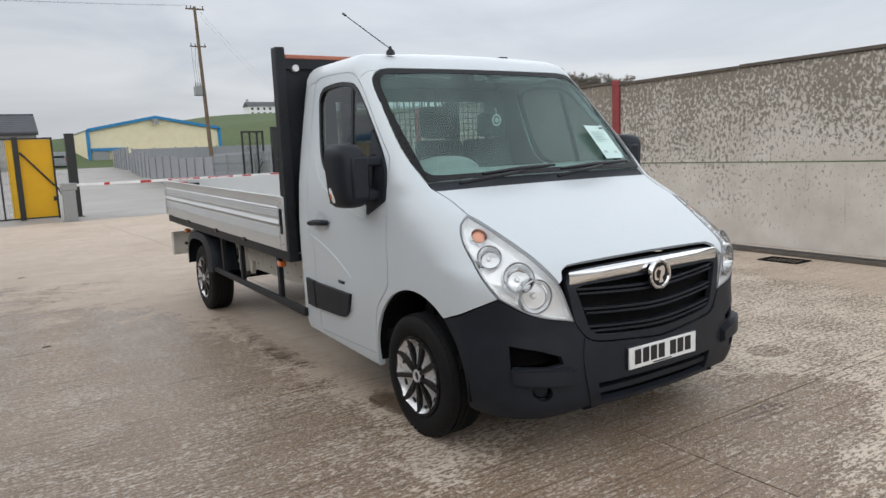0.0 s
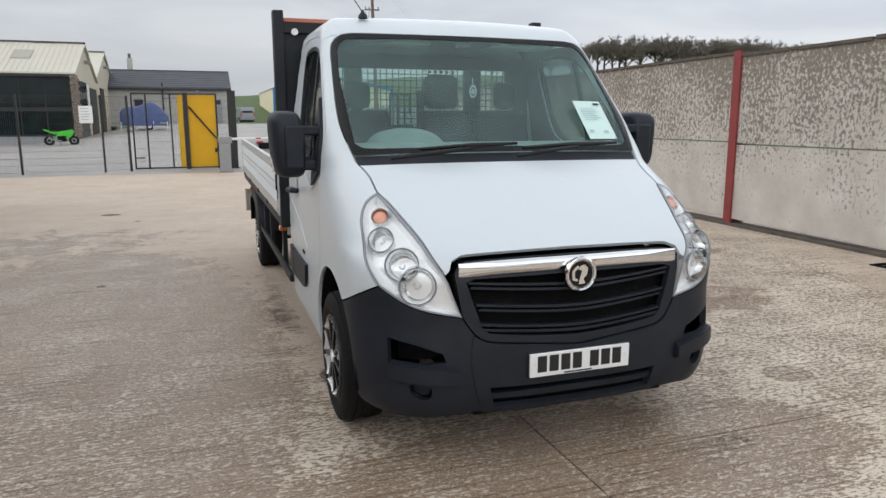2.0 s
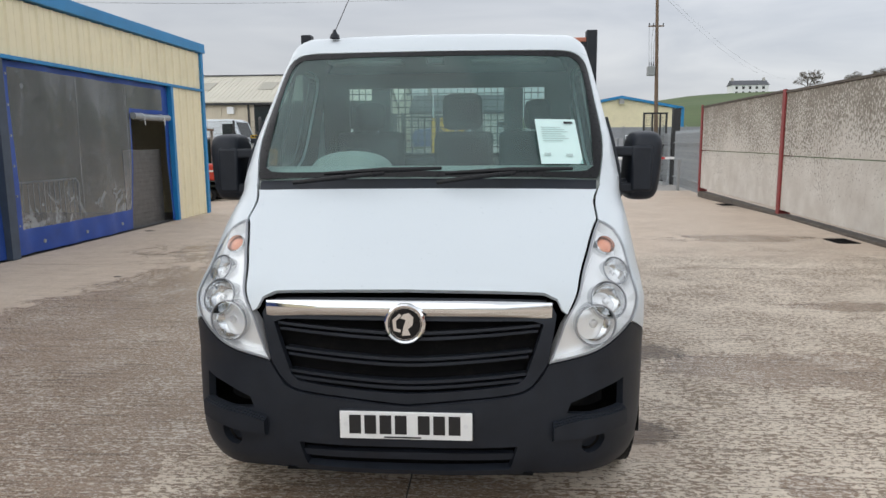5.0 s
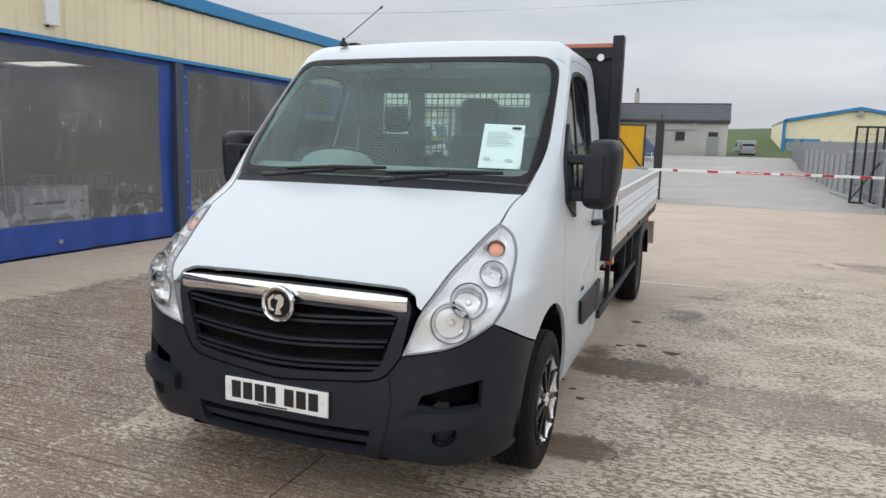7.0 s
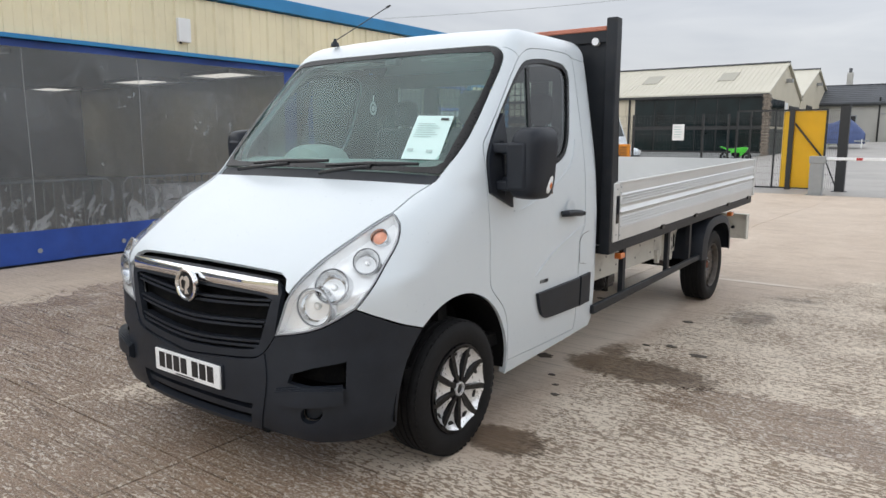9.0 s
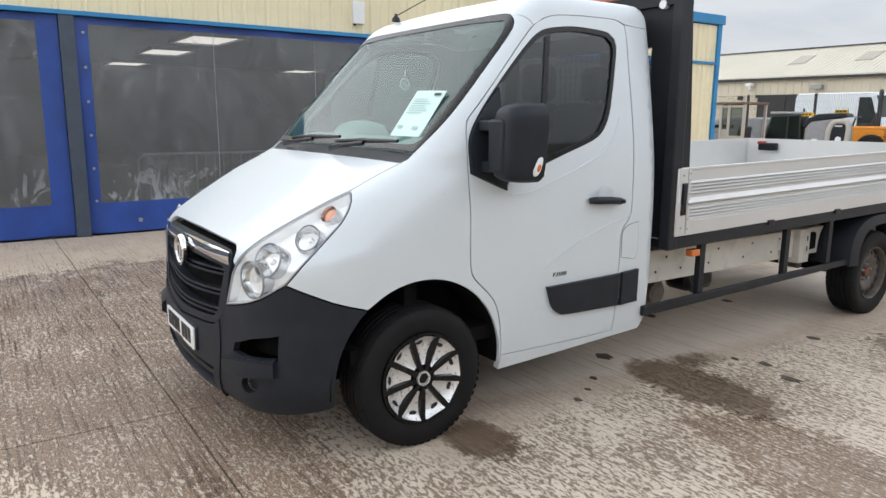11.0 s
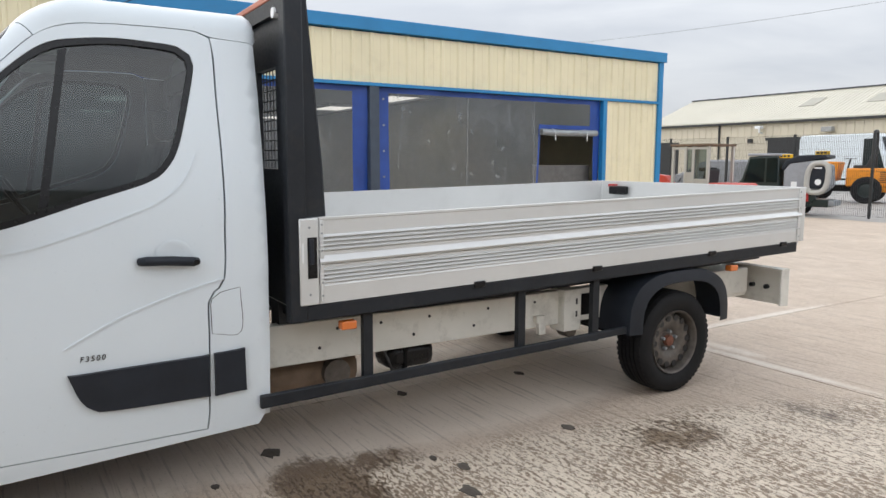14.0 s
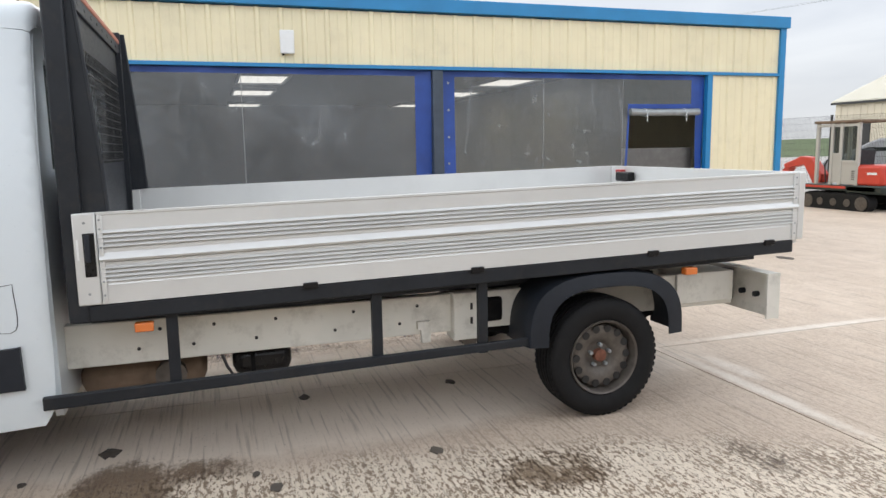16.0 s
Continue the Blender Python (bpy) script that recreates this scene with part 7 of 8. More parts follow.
# ---- buildings beyond the gate ----
def gabled(name, label, x0, x1, y0, y1, eave, ridge, wall_m, roof_m, along="x", z=0.0, sheet_ribs=0.0, over=0.3):
    """A long shed: thick walls, gables, two roof slopes with a rim, gutters."""
    b = thing(name, label, "building", pose(0, 0, z - 0.12))
    t = 0.25
    if along == "x":
        mid = (y0 + y1) / 2
        part("front_wall", Geo().box(x0, x1, y0, y0 + t, 0, eave), wall_m, b)
        part("back_wall", Geo().box(x0, x1, y1 - t, y1, 0, eave), wall_m, b)
        for x in (x0, x1 - t):
            part("gable_wall", Geo().prism([(y0 + t, 0), (y1 - t, 0), (y1 - t, eave), (mid, ridge - 0.1), (y0 + t, eave)], x, x + t, "x"), wall_m, b)
        for s, ya in ((1, y0 - over), (-1, y1 + over)):
            drop = (ridge - eave) / (mid - y0) * over
            g = Geo().prism([(ya, eave - drop), (mid, ridge), (mid, ridge + 0.14), (ya, eave - drop + 0.14)], x0 - 0.2, x1 + 0.2, "x")
            r = part("roof_slope", g, roof_m, b)
            if sheet_ribs and s > 0:
                x = x0
                while x < x1:
                    part("roof_rib", Geo().prism([(ya, eave - drop + 0.14), (mid, ridge + 0.14), (mid, ridge + 0.175), (ya, eave - drop + 0.175)], x, x + 0.07, "x"), roof_m, r)
                    x += sheet_ribs
        part("gutter", Geo().box(x0 - 0.2, x1 + 0.2, y0 - over - 0.12, y0 - over + 0.02, eave - 0.30, eave - 0.10), M_BLACKMETAL, b)
        part("ridge_cap", Geo().box(x0 - 0.2, x1 + 0.2, mid - 0.2, mid + 0.2, ridge + 0.14, ridge + 0.24), M_SLATE, b)
    else:
        mid = (x0 + x1) / 2
        for xa in (x0, x1 - t):
            part("side_wall", Geo().box(xa, xa + t, y0, y1, 0, eave), wall_m, b)
        for y in (y0, y1 - t):
            part("gable_wall", Geo().prism([(x0 + t, 0), (x1 - t, 0), (x1 - t, eave), (mid, ridge - 0.1), (x0 + t, eave)], y, y + t, "y"), wall_m, b)
        for xa in (x0 - over, x1 + over):
            part("roof_slope", Geo().prism([(xa, eave - 0.1), (mid, ridge), (mid, ridge + 0.14), (xa, eave + 0.04)], y0 - 0.2, y1 + 0.2, "y"), roof_m, b)
    return b


show = gabled("showroom", "long cream shed with a dark glass shopfront", -47.5, -10.0, 58.0, 71.5, 5.34, 8.05, M_SHEDCREAM, M_ROOFSHEET, sheet_ribs=0.4)
part("shopfront", Geo().box(-20.8, -10.25, 57.90, 57.98, 0.55, 5.1), M_BLACKMETAL, show, "black shopfront frame")
for k in range(6):
    for z0, z1 in ((0.7, 2.45), (2.75, 4.95)):
        x = -20.7 + k * 1.74
        part("shop_pane", Geo().box(x, x + 1.66, 57.86, 57.90, z0, z1), M_DARKGLASS, show, "dark reflecting glass")
part("shop_sill", Geo().box(-20.9, -10.1, 57.6, 57.9, 0, 0.55), M_GREYBOX, show)
for k in range(22):
    for j in range(2):
        rr = random.Random(k * 7 + j)
        part("stone", Geo().box(-10.15 + 0.27 * j - (0.08 if k % 2 else 0), -9.90 + 0.27 * j - (0.08 if k % 2 else 0), 57.55 - rr.uniform(0, 0.08), 58.0, 0.235 * k, 0.235 * k + 0.215), M_STONE, show)
gx = -9.99
for k in range(4):
    part("side_pane", Geo().box(gx, gx + 0.06, 59.0 + k * 1.35, 60.2 + k * 1.35, 2.7, 4.9), M_DARKGLASS, show)
part("side_shutter", Geo().box(gx, gx + 0.05, 59.0, 64.4, 0.1, 2.5), M_MACHDARK, show)
part("side_board", Geo().box(gx, gx + 0.08, 64.6, 65.6, 3.0, 4.8), M_WHITEPLAIN, show)
part("dark_doorway", Geo().box(gx, gx + 0.05, 66.5, 71.0, 0.0, 4.6), M_INK, show)
part("gable_lamp", Geo().box(gx, gx + 0.5, 64.5, 65.1, 6.5, 6.8), M_FLOOD, show, "floodlight on the gable")
# black sheet on the closed wall, painted as the shaded inside of a doorway
part("roller_door", Geo().box(-34.0, -29.0, 57.93, 57.99, 0, 3.55), M_INK, show, "black sheet for the shade in an open doorway")
part("door_lintel", Geo().box(-34.2, -28.8, 57.88, 57.99, 3.55, 3.8), M_BLACKMETAL, show)
part("door_mullion", Geo().box(-31.5, -31.35, 57.88, 57.93, 0, 3.5), M_BLACKMETAL, show)
# another black sheet that paints a doorway's shade on the wall
part("side_doorway", Geo().box(-47.3, -43.7, 57.93, 57.99, 0, 3.6), M_INK, show, "black sheet for the shade in an open doorway")
part("rain_pipe", rod((-39.0, 57.9, 0), (-39.0, 57.9, 5.2), 0.09), M_BLACKMETAL, show)
part("rain_pipe", rod((-21.3, 57.9, 0), (-21.3, 57.9, 5.2), 0.09), M_BLACKMETAL, show)
lamp = part("floodlight", Geo().box(-29.0, -28.1, 57.4, 57.9, 4.15, 4.55), M_FLOOD, show, "wall floodlight", bevel=0.05)
part("camera_arm", Geo().tube([(-34.6, 57.95, 4.2), (-34.6, 57.5, 4.3), (-34.6, 57.5, 4.7)], 0.08, 8), M_WHITEPLAIN, show)
part("camera_head", Geo().box(-34.85, -34.35, 57.2, 57.7, 4.6, 4.85), M_WHITEPLAIN, show)
part("alarm_box", Geo().box(-35.9, -35.5, 57.75, 57.98, 3.4, 3.75), M_BLACKMETAL, show)
part("alarm_box", Geo().box(-23.2, -22.6, 57.75, 57.98, 4.3, 4.9), M_WHITEPLAIN, show)
for x in np.arange(-47, -21.5, 0.7):
    part("wall_rib", Geo().box(x, x + 0.12, 57.955, 58.0, 3.85, 5.05), M_SHEDCREAM, show)
slope = (8.05 - 5.34) / 6.75
for x in (-33.0, -27.2, -21.3, -14.7):
    g = Geo().prism([(60.6, 5.34 + 2.6 * slope + 0.16), (62.6, 5.34 + 4.6 * slope + 0.16), (62.6, 5.34 + 4.6 * slope + 0.21), (60.6, 5.34 + 2.6 * slope + 0.21)], x, x + 1.4, "x")
    part("rooflight", g, M_SKYLIGHT, show, "grimy rooflight sheet")
shed2 = gabled("rear_shed", "second cream gabled shed behind the showroom", -40.0, -10.2, 73.0, 90.0, 5.8, 8.8, M_SHEDCREAM, M_ROOFSHEET)
part("gable_lamp", Geo().box(-10.2, -9.7, 81, 81.6, 7.2, 7.5), M_FLOOD, shed2)
part("gable_door", Geo().box(-10.2, -10.12, 76.0, 79.0, 0, 5.0), M_INK, shed2)

grey = gabled("grey_building", "low grey rendered building with a slate roof", -11.0, 2.7, 84.0, 92.0, 4.35, 6.3, M_RENDER, M_SLATE, z=1.1)
for k in range(9):
    part("slate_course", Geo().prism([(83.72 + 0.46 * k, 4.36 + 0.225 * k), (84.16 + 0.46 * k, 4.58 + 0.225 * k), (84.16 + 0.46 * k, 4.62 + 0.225 * k), (83.72 + 0.46 * k, 4.44 + 0.225 * k)], -11.2, 2.9, "x"), M_SLATE, grey)
part("chimney", Geo().box(-8.4, -7.85, 88.5, 89.2, 6.0, 7.9), M_RENDER, grey)
part("chimney_pot", rod((-8.12, 88.85, 7.9), (-8.12, 88.85, 8.4), 0.16), M_SLATE, grey)
for x0, x1, z0, z1, m, n in ((-2.95, -1.95, 2.0, 3.0, M_INK, "window_pane"), (-7.6, -6.7, 2.0, 3.0, M_INK, "window_pane"), (0.6, 1.7, 0.0, 2.4, M_GREYBOX, "door"), (0.65, 1.65, 2.4, 3.0, M_INK, "fanlight")):
    part(n, Geo().box(x0, x1, 83.93, 83.99, z0, z1), m, grey)
    part("surround", plate(rect(x0 - 0.1, x1 + 0.1, z0 - 0.08, z1 + 0.1), [rect(x0, x1, z0 + 0.01, z1)], "y", 83.90, 83.99), M_GALV, grey)
part("rain_pipe", rod((-4.6, 83.9, 0), (-4.6, 83.9, 4.9), 0.08), M_BLACKMETAL, grey)
part("pipe_run", rod((-4.6, 83.9, 3.2), (-0.8, 83.9, 3.25), 0.05), M_GALV, grey)
part("wall_lamp", Geo().box(-1.0, -0.7, 83.7, 83.98, 3.9, 4.2), M_WHITEPLAIN, grey)
cb = thing("handrail", "galvanised handrail in front of the grey building", "rail", pose(0, 83.2, 1.1))
part("rail_frame", Geo().tube([(-0.9, 0, 0), (-0.9, 0, 1.1), (1.3, 0, 1.1), (1.3, 0, 0)], 0.03, 8), M_GALV, cb)
part("mid_rail", rod((-0.9, 0, 0.55), (1.3, 0, 0.55), 0.025), M_GALV, cb)

far = gabled("blue_trim_shed", "cream shed with blue roof trim beyond the lane", 10.0, 27.8, 104.0, 128.0, 5.0, 6.6, M_CREAM, M_GALV, along="y", z=1.5, over=0.1)
mid = 18.9
for s, xa in ((-1, 10.0), (1, 27.8)):
    part("verge_trim", Geo().prism([(xa, 4.75), (mid, 6.42), (mid, 6.82), (xa, 5.15)], 103.6, 103.95, "y"), M_BLUEPAINT, far, "blue verge trim")
    part("corner_trim", Geo().box(xa - 0.2, xa + 0.2, 103.6, 103.95, 0, 5.0), M_BLUEPAINT, far)
part("side_door_head", Geo().box(10.3, 14.5, 103.5, 103.9, 2.1, 2.5), M_BLUEPAINT, far)
part("blank_door", Geo().box(10.4, 12.5, 103.6, 103.9, 0, 2.1), M_GREYBOX, far)
part("plinth", Geo().box(13, 27.6, 103.7, 103.95, 0, 1.7), M_MACHGREY, far)
part("gable_lamp", Geo().box(18.5, 19.2, 103.0, 103.6, 5.6, 6.3), M_FLOOD, far)
house = thing("hill_house", "small white house on the green hill", "house", pose(117.5, 336.0, height(117, 336) - 1.6))
part("house_wall", Geo().box(-8, 8, 0, 8, 0, 5.0), M_WHITEPLAIN, house)
part("house_roof", Geo().prism([(-0.4, 5.0), (4, 7.4), (8.4, 5.0)], -8.3, 8.3, "x"), M_SLATE, house)
for k in range(5):
    for z in (0.9, 3.2):
        part("house_window", Geo().box(-6.8 + k * 3.0, -5.7 + k * 3.0, -0.06, 0.0, z, z + 1.2), M_INK, house)
for x in (-7.2, 7.0):
    part("house_chimney", Geo().box(x - 0.5, x + 0.5, 3.5, 4.5, 6.8, 8.6), M_RENDER, house)


# ---- machines by the fence ----
def small_wheel(name, parent, x, y, r, w, rim_m=M_WHITEPLAIN, s=-1):
    """A wheel whose axle lies along y."""
    o = part(name, Geo().lathe([(r * 0.55, -w / 2), (r * 0.9, -w / 2), (r, -w * 0.32), (r, w * 0.32), (r * 0.9, w / 2), (r * 0.55, w / 2)], (x, y, r), "y", 28, close=True), M_RUBBER, parent, smooth=True)
    part("wheel_rim", Geo().lathe([(r * 0.56, s * w * 0.45), (r * 0.45, s * w * 0.25), (r * 0.2, s * w * 0.30), (0.0005, s * w * 0.30)], (x, y, r), "y", 20), rim_m, o, smooth=True)
    return o


# mini excavator, its boom to -x
dig = thing("mini_excavator", "old red mini excavator with an open cab on rubber tracks", "excavator", pose(-7.65, 16.05, 0))
for y in (-0.58, 0.42):
    track = []
    for a in range(90, 271, 15):
        track.append((-0.72 + 0.19 * math.cos(radians(a)), 0.20 + 0.19 * math.sin(radians(a))))
    for a in range(-90, 91, 15):
        track.append((0.72 + 0.19 * math.cos(radians(a)), 0.20 + 0.19 * math.sin(radians(a))))
    t = part("track", Geo().prism(track, y, y + 0.26, "y"), M_RUBBER, dig, "black rubber track", bevel=0.015)
    for k in range(14):
        for z0 in (-0.004, 0.385):
            part("track_lug", Geo().box(-0.70 + k * 0.106, -0.65 + k * 0.106, y - 0.005, y + 0.265, z0, z0 + 0.02), M_RUBBER, t)
    for x in (-0.72, -0.36, 0.0, 0.36, 0.72):
        part("track_roller", Geo().disc((x, y - 0.012, 0.19), 0.15 if abs(x) > 0.7 else 0.085, "y", 0, 0.02, 20), M_STEEL, t)
part("undercarriage", Geo().box(-0.5, 0.5, -0.4, 0.5, 0.16, 0.42), M_DARK, dig)
part("slew_deck", Geo().box(-0.85, 1.05, -0.58, 0.62, 0.44, 0.58), M_MACHDARK, dig, "dark slew deck with a red stripe", bevel=0.02)
part("deck_stripe", Geo().box(-0.80, 0.30, -0.586, -0.58, 0.50, 0.55), M_MACHRED, dig)
part("engine_cover", Geo().box(0.30, 1.18, -0.57, 0.62, 0.58, 1.02), M_MACHRED, dig, "faded red engine cover", bevel=0.06)
part("counterweight", Geo().box(0.28, 1.22, -0.58, 0.63, 0.40, 0.60), M_MACHDARK, dig, bevel=0.05)
for k in range(5):
    part("vent_slot", Geo().box(0.42, 0.56, -0.578, -0.57, 0.70 + 0.045 * k, 0.72 + 0.045 * k), M_INK, dig)
part("maker_bar", Geo().box(0.82, 1.05, -0.578, -0.571, 0.82, 0.87), M_WHITEPLAIN, dig)
cab = part("cab_roof", Geo().box(-0.60, 0.62, -0.62, 0.45, 1.94, 2.0), M_WOODPOLE, dig, "weathered cab roof", bevel=0.015)
for x, y in ((-0.53, -0.55), (-0.12, -0.56), (0.12, -0.56), (0.55, -0.55), (-0.53, 0.40), (0.55, 0.40)):
    part("cab_post", Geo().box(x - 0.035, x + 0.035, y - 0.03, y + 0.03, 0.58, 1.95), M_RENDER, dig)
for x0, x1, z in ((-0.12, 0.12, 1.22), (-0.12, 0.12, 0.62), (-0.53, 0.12, 1.86), (0.12, 0.55, 1.06), (0.12, 0.55, 1.86)):
    part("cab_rail", Geo().box(x0, x1, -0.585, -0.535, z, z + 0.06), M_RENDER, dig)
part("cab_window", Geo().add([(-0.09, -0.555, 1.28), (0.09, -0.555, 1.28), (0.09, -0.555, 1.86), (-0.09, -0.555, 1.86)], [(0, 1, 2, 3)]), M_SIDEGLASS, dig)
part("cab_window", Geo().add([(0.15, -0.555, 1.12), (0.52, -0.555, 1.12), (0.52, -0.555, 1.86), (0.15, -0.555, 1.86)], [(0, 1, 2, 3)]), M_SIDEGLASS, dig)
part("cab_door", Geo().box(-0.09, 0.09, -0.575, -0.545, 0.66, 1.24), M_RENDER, dig)
part("cab_panel", Geo().box(0.15, 0.52, -0.575, -0.545, 0.60, 1.08), M_RENDER, dig)
part("operator_seat", Geo().prism([(-0.3, 0.75), (0.25, 0.75), (0.32, 1.35), (0.22, 1.38), (0.12, 0.92), (-0.3, 0.90)], -0.25, 0.25, "y"), M_SEAT, dig, bevel=0.03)
for y in (-0.3, 0.3):
    part("lever", Geo().tube([(-0.5, y, 0.58), (-0.55, y, 1.0), (-0.48, y, 1.12)], 0.015, 6), M_INK, dig)
boom = part("boom", Geo().prism([(-0.85, 0.50), (-1.05, 0.55), (-1.35, 1.00), (-1.95, 0.88), (-1.98, 1.00), (-1.45, 1.20), (-1.15, 1.17), (-0.8, 0.78)], -0.12, 0.12, "y"), M_MACHRED, dig, "red boom", bevel=0.02)
part("dipper", Geo().prism([(-1.9, 0.98), (-2.45, 0.45), (-2.33, 0.36), (-1.78, 0.90)], -0.09, 0.09, "y"), M_MACHRED, boom)
part("boom_ram", rod((-0.95, 0, 0.68), (-1.35, 0, 1.08), 0.045), M_GALV, boom)
part("hose", Geo().tube(bez([(-0.8, 0.1, 0.7), (-1.1, 0.16, 0.9), (-1.40, 0.14, 1.20)], 0.1), 0.02, 6), M_INK, boom)
part("bucket", Geo().prism([(-2.5, 0.48), (-2.3, 0.45), (-2.2, 0.2), (-2.45, 0.05), (-2.7, 0.12), (-2.66, 0.3)], -0.25, 0.25, "y"), M_STEEL, boom)

# pavement sweeper
sw = thing("street_sweeper", "compact street sweeper with grey hopper and hose loop", "sweeper", Matrix.Translation((-7.88, 20.55, 0)) @ Matrix.Scale(1.0, 4) @ Matrix.Rotation(radians(16), 4, "Z"))
part("chassis", Geo().box(-1.35, 1.0, -0.45, 0.45, 0.26, 0.48), M_MACHDARK, sw, bevel=0.02)
part("cab_body", Geo().prism([(-1.55, 0.35), (-1.55, 0.85), (-1.42, 1.05), (-1.22, 1.70), (-0.35, 1.74), (-0.30, 0.35)], -0.52, 0.52, "y"), M_MACHDARK, sw, "dark green cab", bevel=0.05)
part("cab_roof", Geo().box(-1.25, -0.28, -0.54, 0.54, 1.72, 1.80), M_MACHGREY, sw, bevel=0.03)
for y in (-0.528, 0.528):
    part("cab_glass", Geo().prism([(-1.33, 0.95), (-1.16, 1.64), (-0.74, 1.66), (-0.74, 0.95)], y - 0.004, y + 0.004, "y"), M_DARKGLASS, sw)
    part("cab_glass", Geo().prism([(-0.68, 0.95), (-0.68, 1.66), (-0.38, 1.67), (-0.36, 0.95)], y - 0.004, y + 0.004, "y"), M_DARKGLASS, sw)
part("hopper", Geo().prism([(-0.22, 0.62), (-0.22, 1.32), (-0.10, 1.52), (0.55, 1.60), (0.92, 1.45), (0.95, 0.85), (0.70, 0.62)], -0.48, 0.48, "y"), M_MACHGREY, sw, "grey debris hopper", bevel=0.05)
part("hopper_hood", Geo().prism([(-0.30, 1.35), (-0.18, 1.58), (0.15, 1.74), (0.88, 1.76), (0.92, 1.66), (0.6, 1.60), (-0.05, 1.50), (-0.2, 1.30)], -0.50, 0.50, "y"), M_PLASTIC, sw, "black hopper hood", bevel=0.03)
part("hopper_notice", Geo().box(0.0, 0.16, -0.488, -0.482, 0.80, 0.98), M_WHITEPLAIN, sw)
for x, y, z in ((-0.36, -0.45, 1.66), (0.45, 0.2, 1.76)):
    part("rear_plate", Geo().box(x - 0.02, x + 0.36, y - 0.03, y + 0.03, z, z + 0.11), M_YELLOW, sw, "yellow plate with dark bars", bevel=0.01)
    for k in range(3):
        part("plate_bar", Geo().box(x + 0.02 + 0.1 * k, x + 0.09 + 0.1 * k, y - 0.033, y - 0.03, z + 0.03, z + 0.085), M_INK, sw)
hose = [(0.72 + 0.27 * math.copysign(abs(math.cos(a)) ** 0.7, math.cos(a)) + 0.12 * math.sin(a) * 0.4, -0.40 - 0.16, 1.10 + 0.42 * math.copysign(abs(math.sin(a)) ** 0.7, math.sin(a))) for a in np.linspace(0, 2 * math.pi, 33)]
part("suction_hose", Geo().tube(hose, 0.075, 12, caps=False), M_RENDER, sw, "pale grey suction hose loop", smooth=True)
part("hose_cover", Geo().box(0.50, 0.95, -0.56, -0.50, 0.80, 1.42), M_PLASTIC, sw, bevel=0.04)
part("hose_bar", Geo().box(0.62, 0.82, -0.57, -0.555, 1.36, 1.40), M_WHITEPLAIN, sw)
for x, z, r in ((-0.15, 0.66, 0.105), (0.74, 0.98, 0.085)):
    sign = part("speed_disc", Geo().disc((x, -0.565 if x > 0 else -0.53, z), r, "y", 0, -0.008, 24), M_WHITEPLAIN, sw, "round white speed disc")
    if x < 0:
        cu = bpy.data.curves.new("speed_number", "FONT")
        cu.body, cu.size, cu.extrude, cu.align_x, cu.align_y = "20", 0.15, 0.002, "CENTER", "CENTER"
        num = new("speed_number", cu)
        cu.materials.append(M_INK)
        num.parent = sign
        num.matrix_local = Matrix.Translation((x, -0.542, z)) @ Matrix.Rotation(radians(90), 4, "X")
part("side_skirt", Geo().prism([(-0.3, 0.40), (-0.3, 0.72), (0.62, 0.72), (0.70, 0.50), (0.5, 0.32)], -0.50, -0.44, "y"), M_MACHDARK, sw, bevel=0.02)
part("tail_lamp", Geo().box(0.42, 0.50, -0.52, -0.46, 0.42, 0.66), M_RED, sw, bevel=0.01)
part("brush_box", Geo().box(0.62, 1.15, -0.4, 0.4, 0.30, 0.46), M_GALV, sw, bevel=0.02)
for x, y in ((0.12, -0.42), (0.12, 0.42), (-1.05, -0.44), (-1.05, 0.44)):
    small_wheel("wheel", sw, x, y, 0.245, 0.2, M_WHITEPLAIN, -1 if y < 0 else 1)
part("mudguard", Geo().grid(lambda u, v: (0.12 + 0.31 * math.cos(math.pi * u), -0.55 + 0.2 * v, 0.27 + 0.30 * math.sin(math.pi * u)), 14, 2), M_PLASTIC, sw, smooth=True)
part("beacon_post", rod((-0.4, 0, 1.78), (-0.4, 0, 1.9), 0.03), M_INK, sw)

# site dumper
du = thing("site_dumper", "orange site dumper with a folding roll bar", "dumper", Matrix.Translation((-10.35, 28.6, 0)) @ Matrix.Scale(1.2, 4) @ Matrix.Rotation(radians(20), 4, "Z"))
part("engine_hood", Geo().box(-0.25, 1.05, -0.52, 0.52, 0.52, 1.10), M_MACHORANGE, du, "orange engine hood", bevel=0.05)
part("rear_guard", Geo().box(0.55, 1.12, -0.5, 0.5, 0.36, 0.62), M_MACHORANGE, du, bevel=0.03)
for k in range(6):
    part("grille_slot", Geo().box(0.68, 0.92, -0.526, -0.52, 0.66 + 0.06 * k, 0.685 + 0.06 * k), M_INK, du)
part("roll_bar", Geo().tube(bez([(0.45, -0.42, 1.0), (0.45, -0.42, 2.05), (0.45, -0.30, 2.25), (0.45, 0.30, 2.25), (0.45, 0.42, 2.05), (0.45, 0.42, 1.0)], 0.12), 0.042, 10), M_BLACKMETAL, du, "black roll bar", smooth=True)
part("driver_seat", Geo().prism([(-0.1, 1.08), (0.38, 1.08), (0.48, 1.52), (0.38, 1.56), (0.26, 1.20), (-0.1, 1.20)], -0.25, 0.25, "y"), M_SEAT, du, bevel=0.03)
part("skip", Geo().prism([(-1.75, 0.75), (-1.95, 1.35), (-0.45, 1.30), (-0.55, 0.70), (-1.0, 0.55)], -0.62, 0.62, "y"), M_MACHORANGE, du, "orange skip", bevel=0.03)
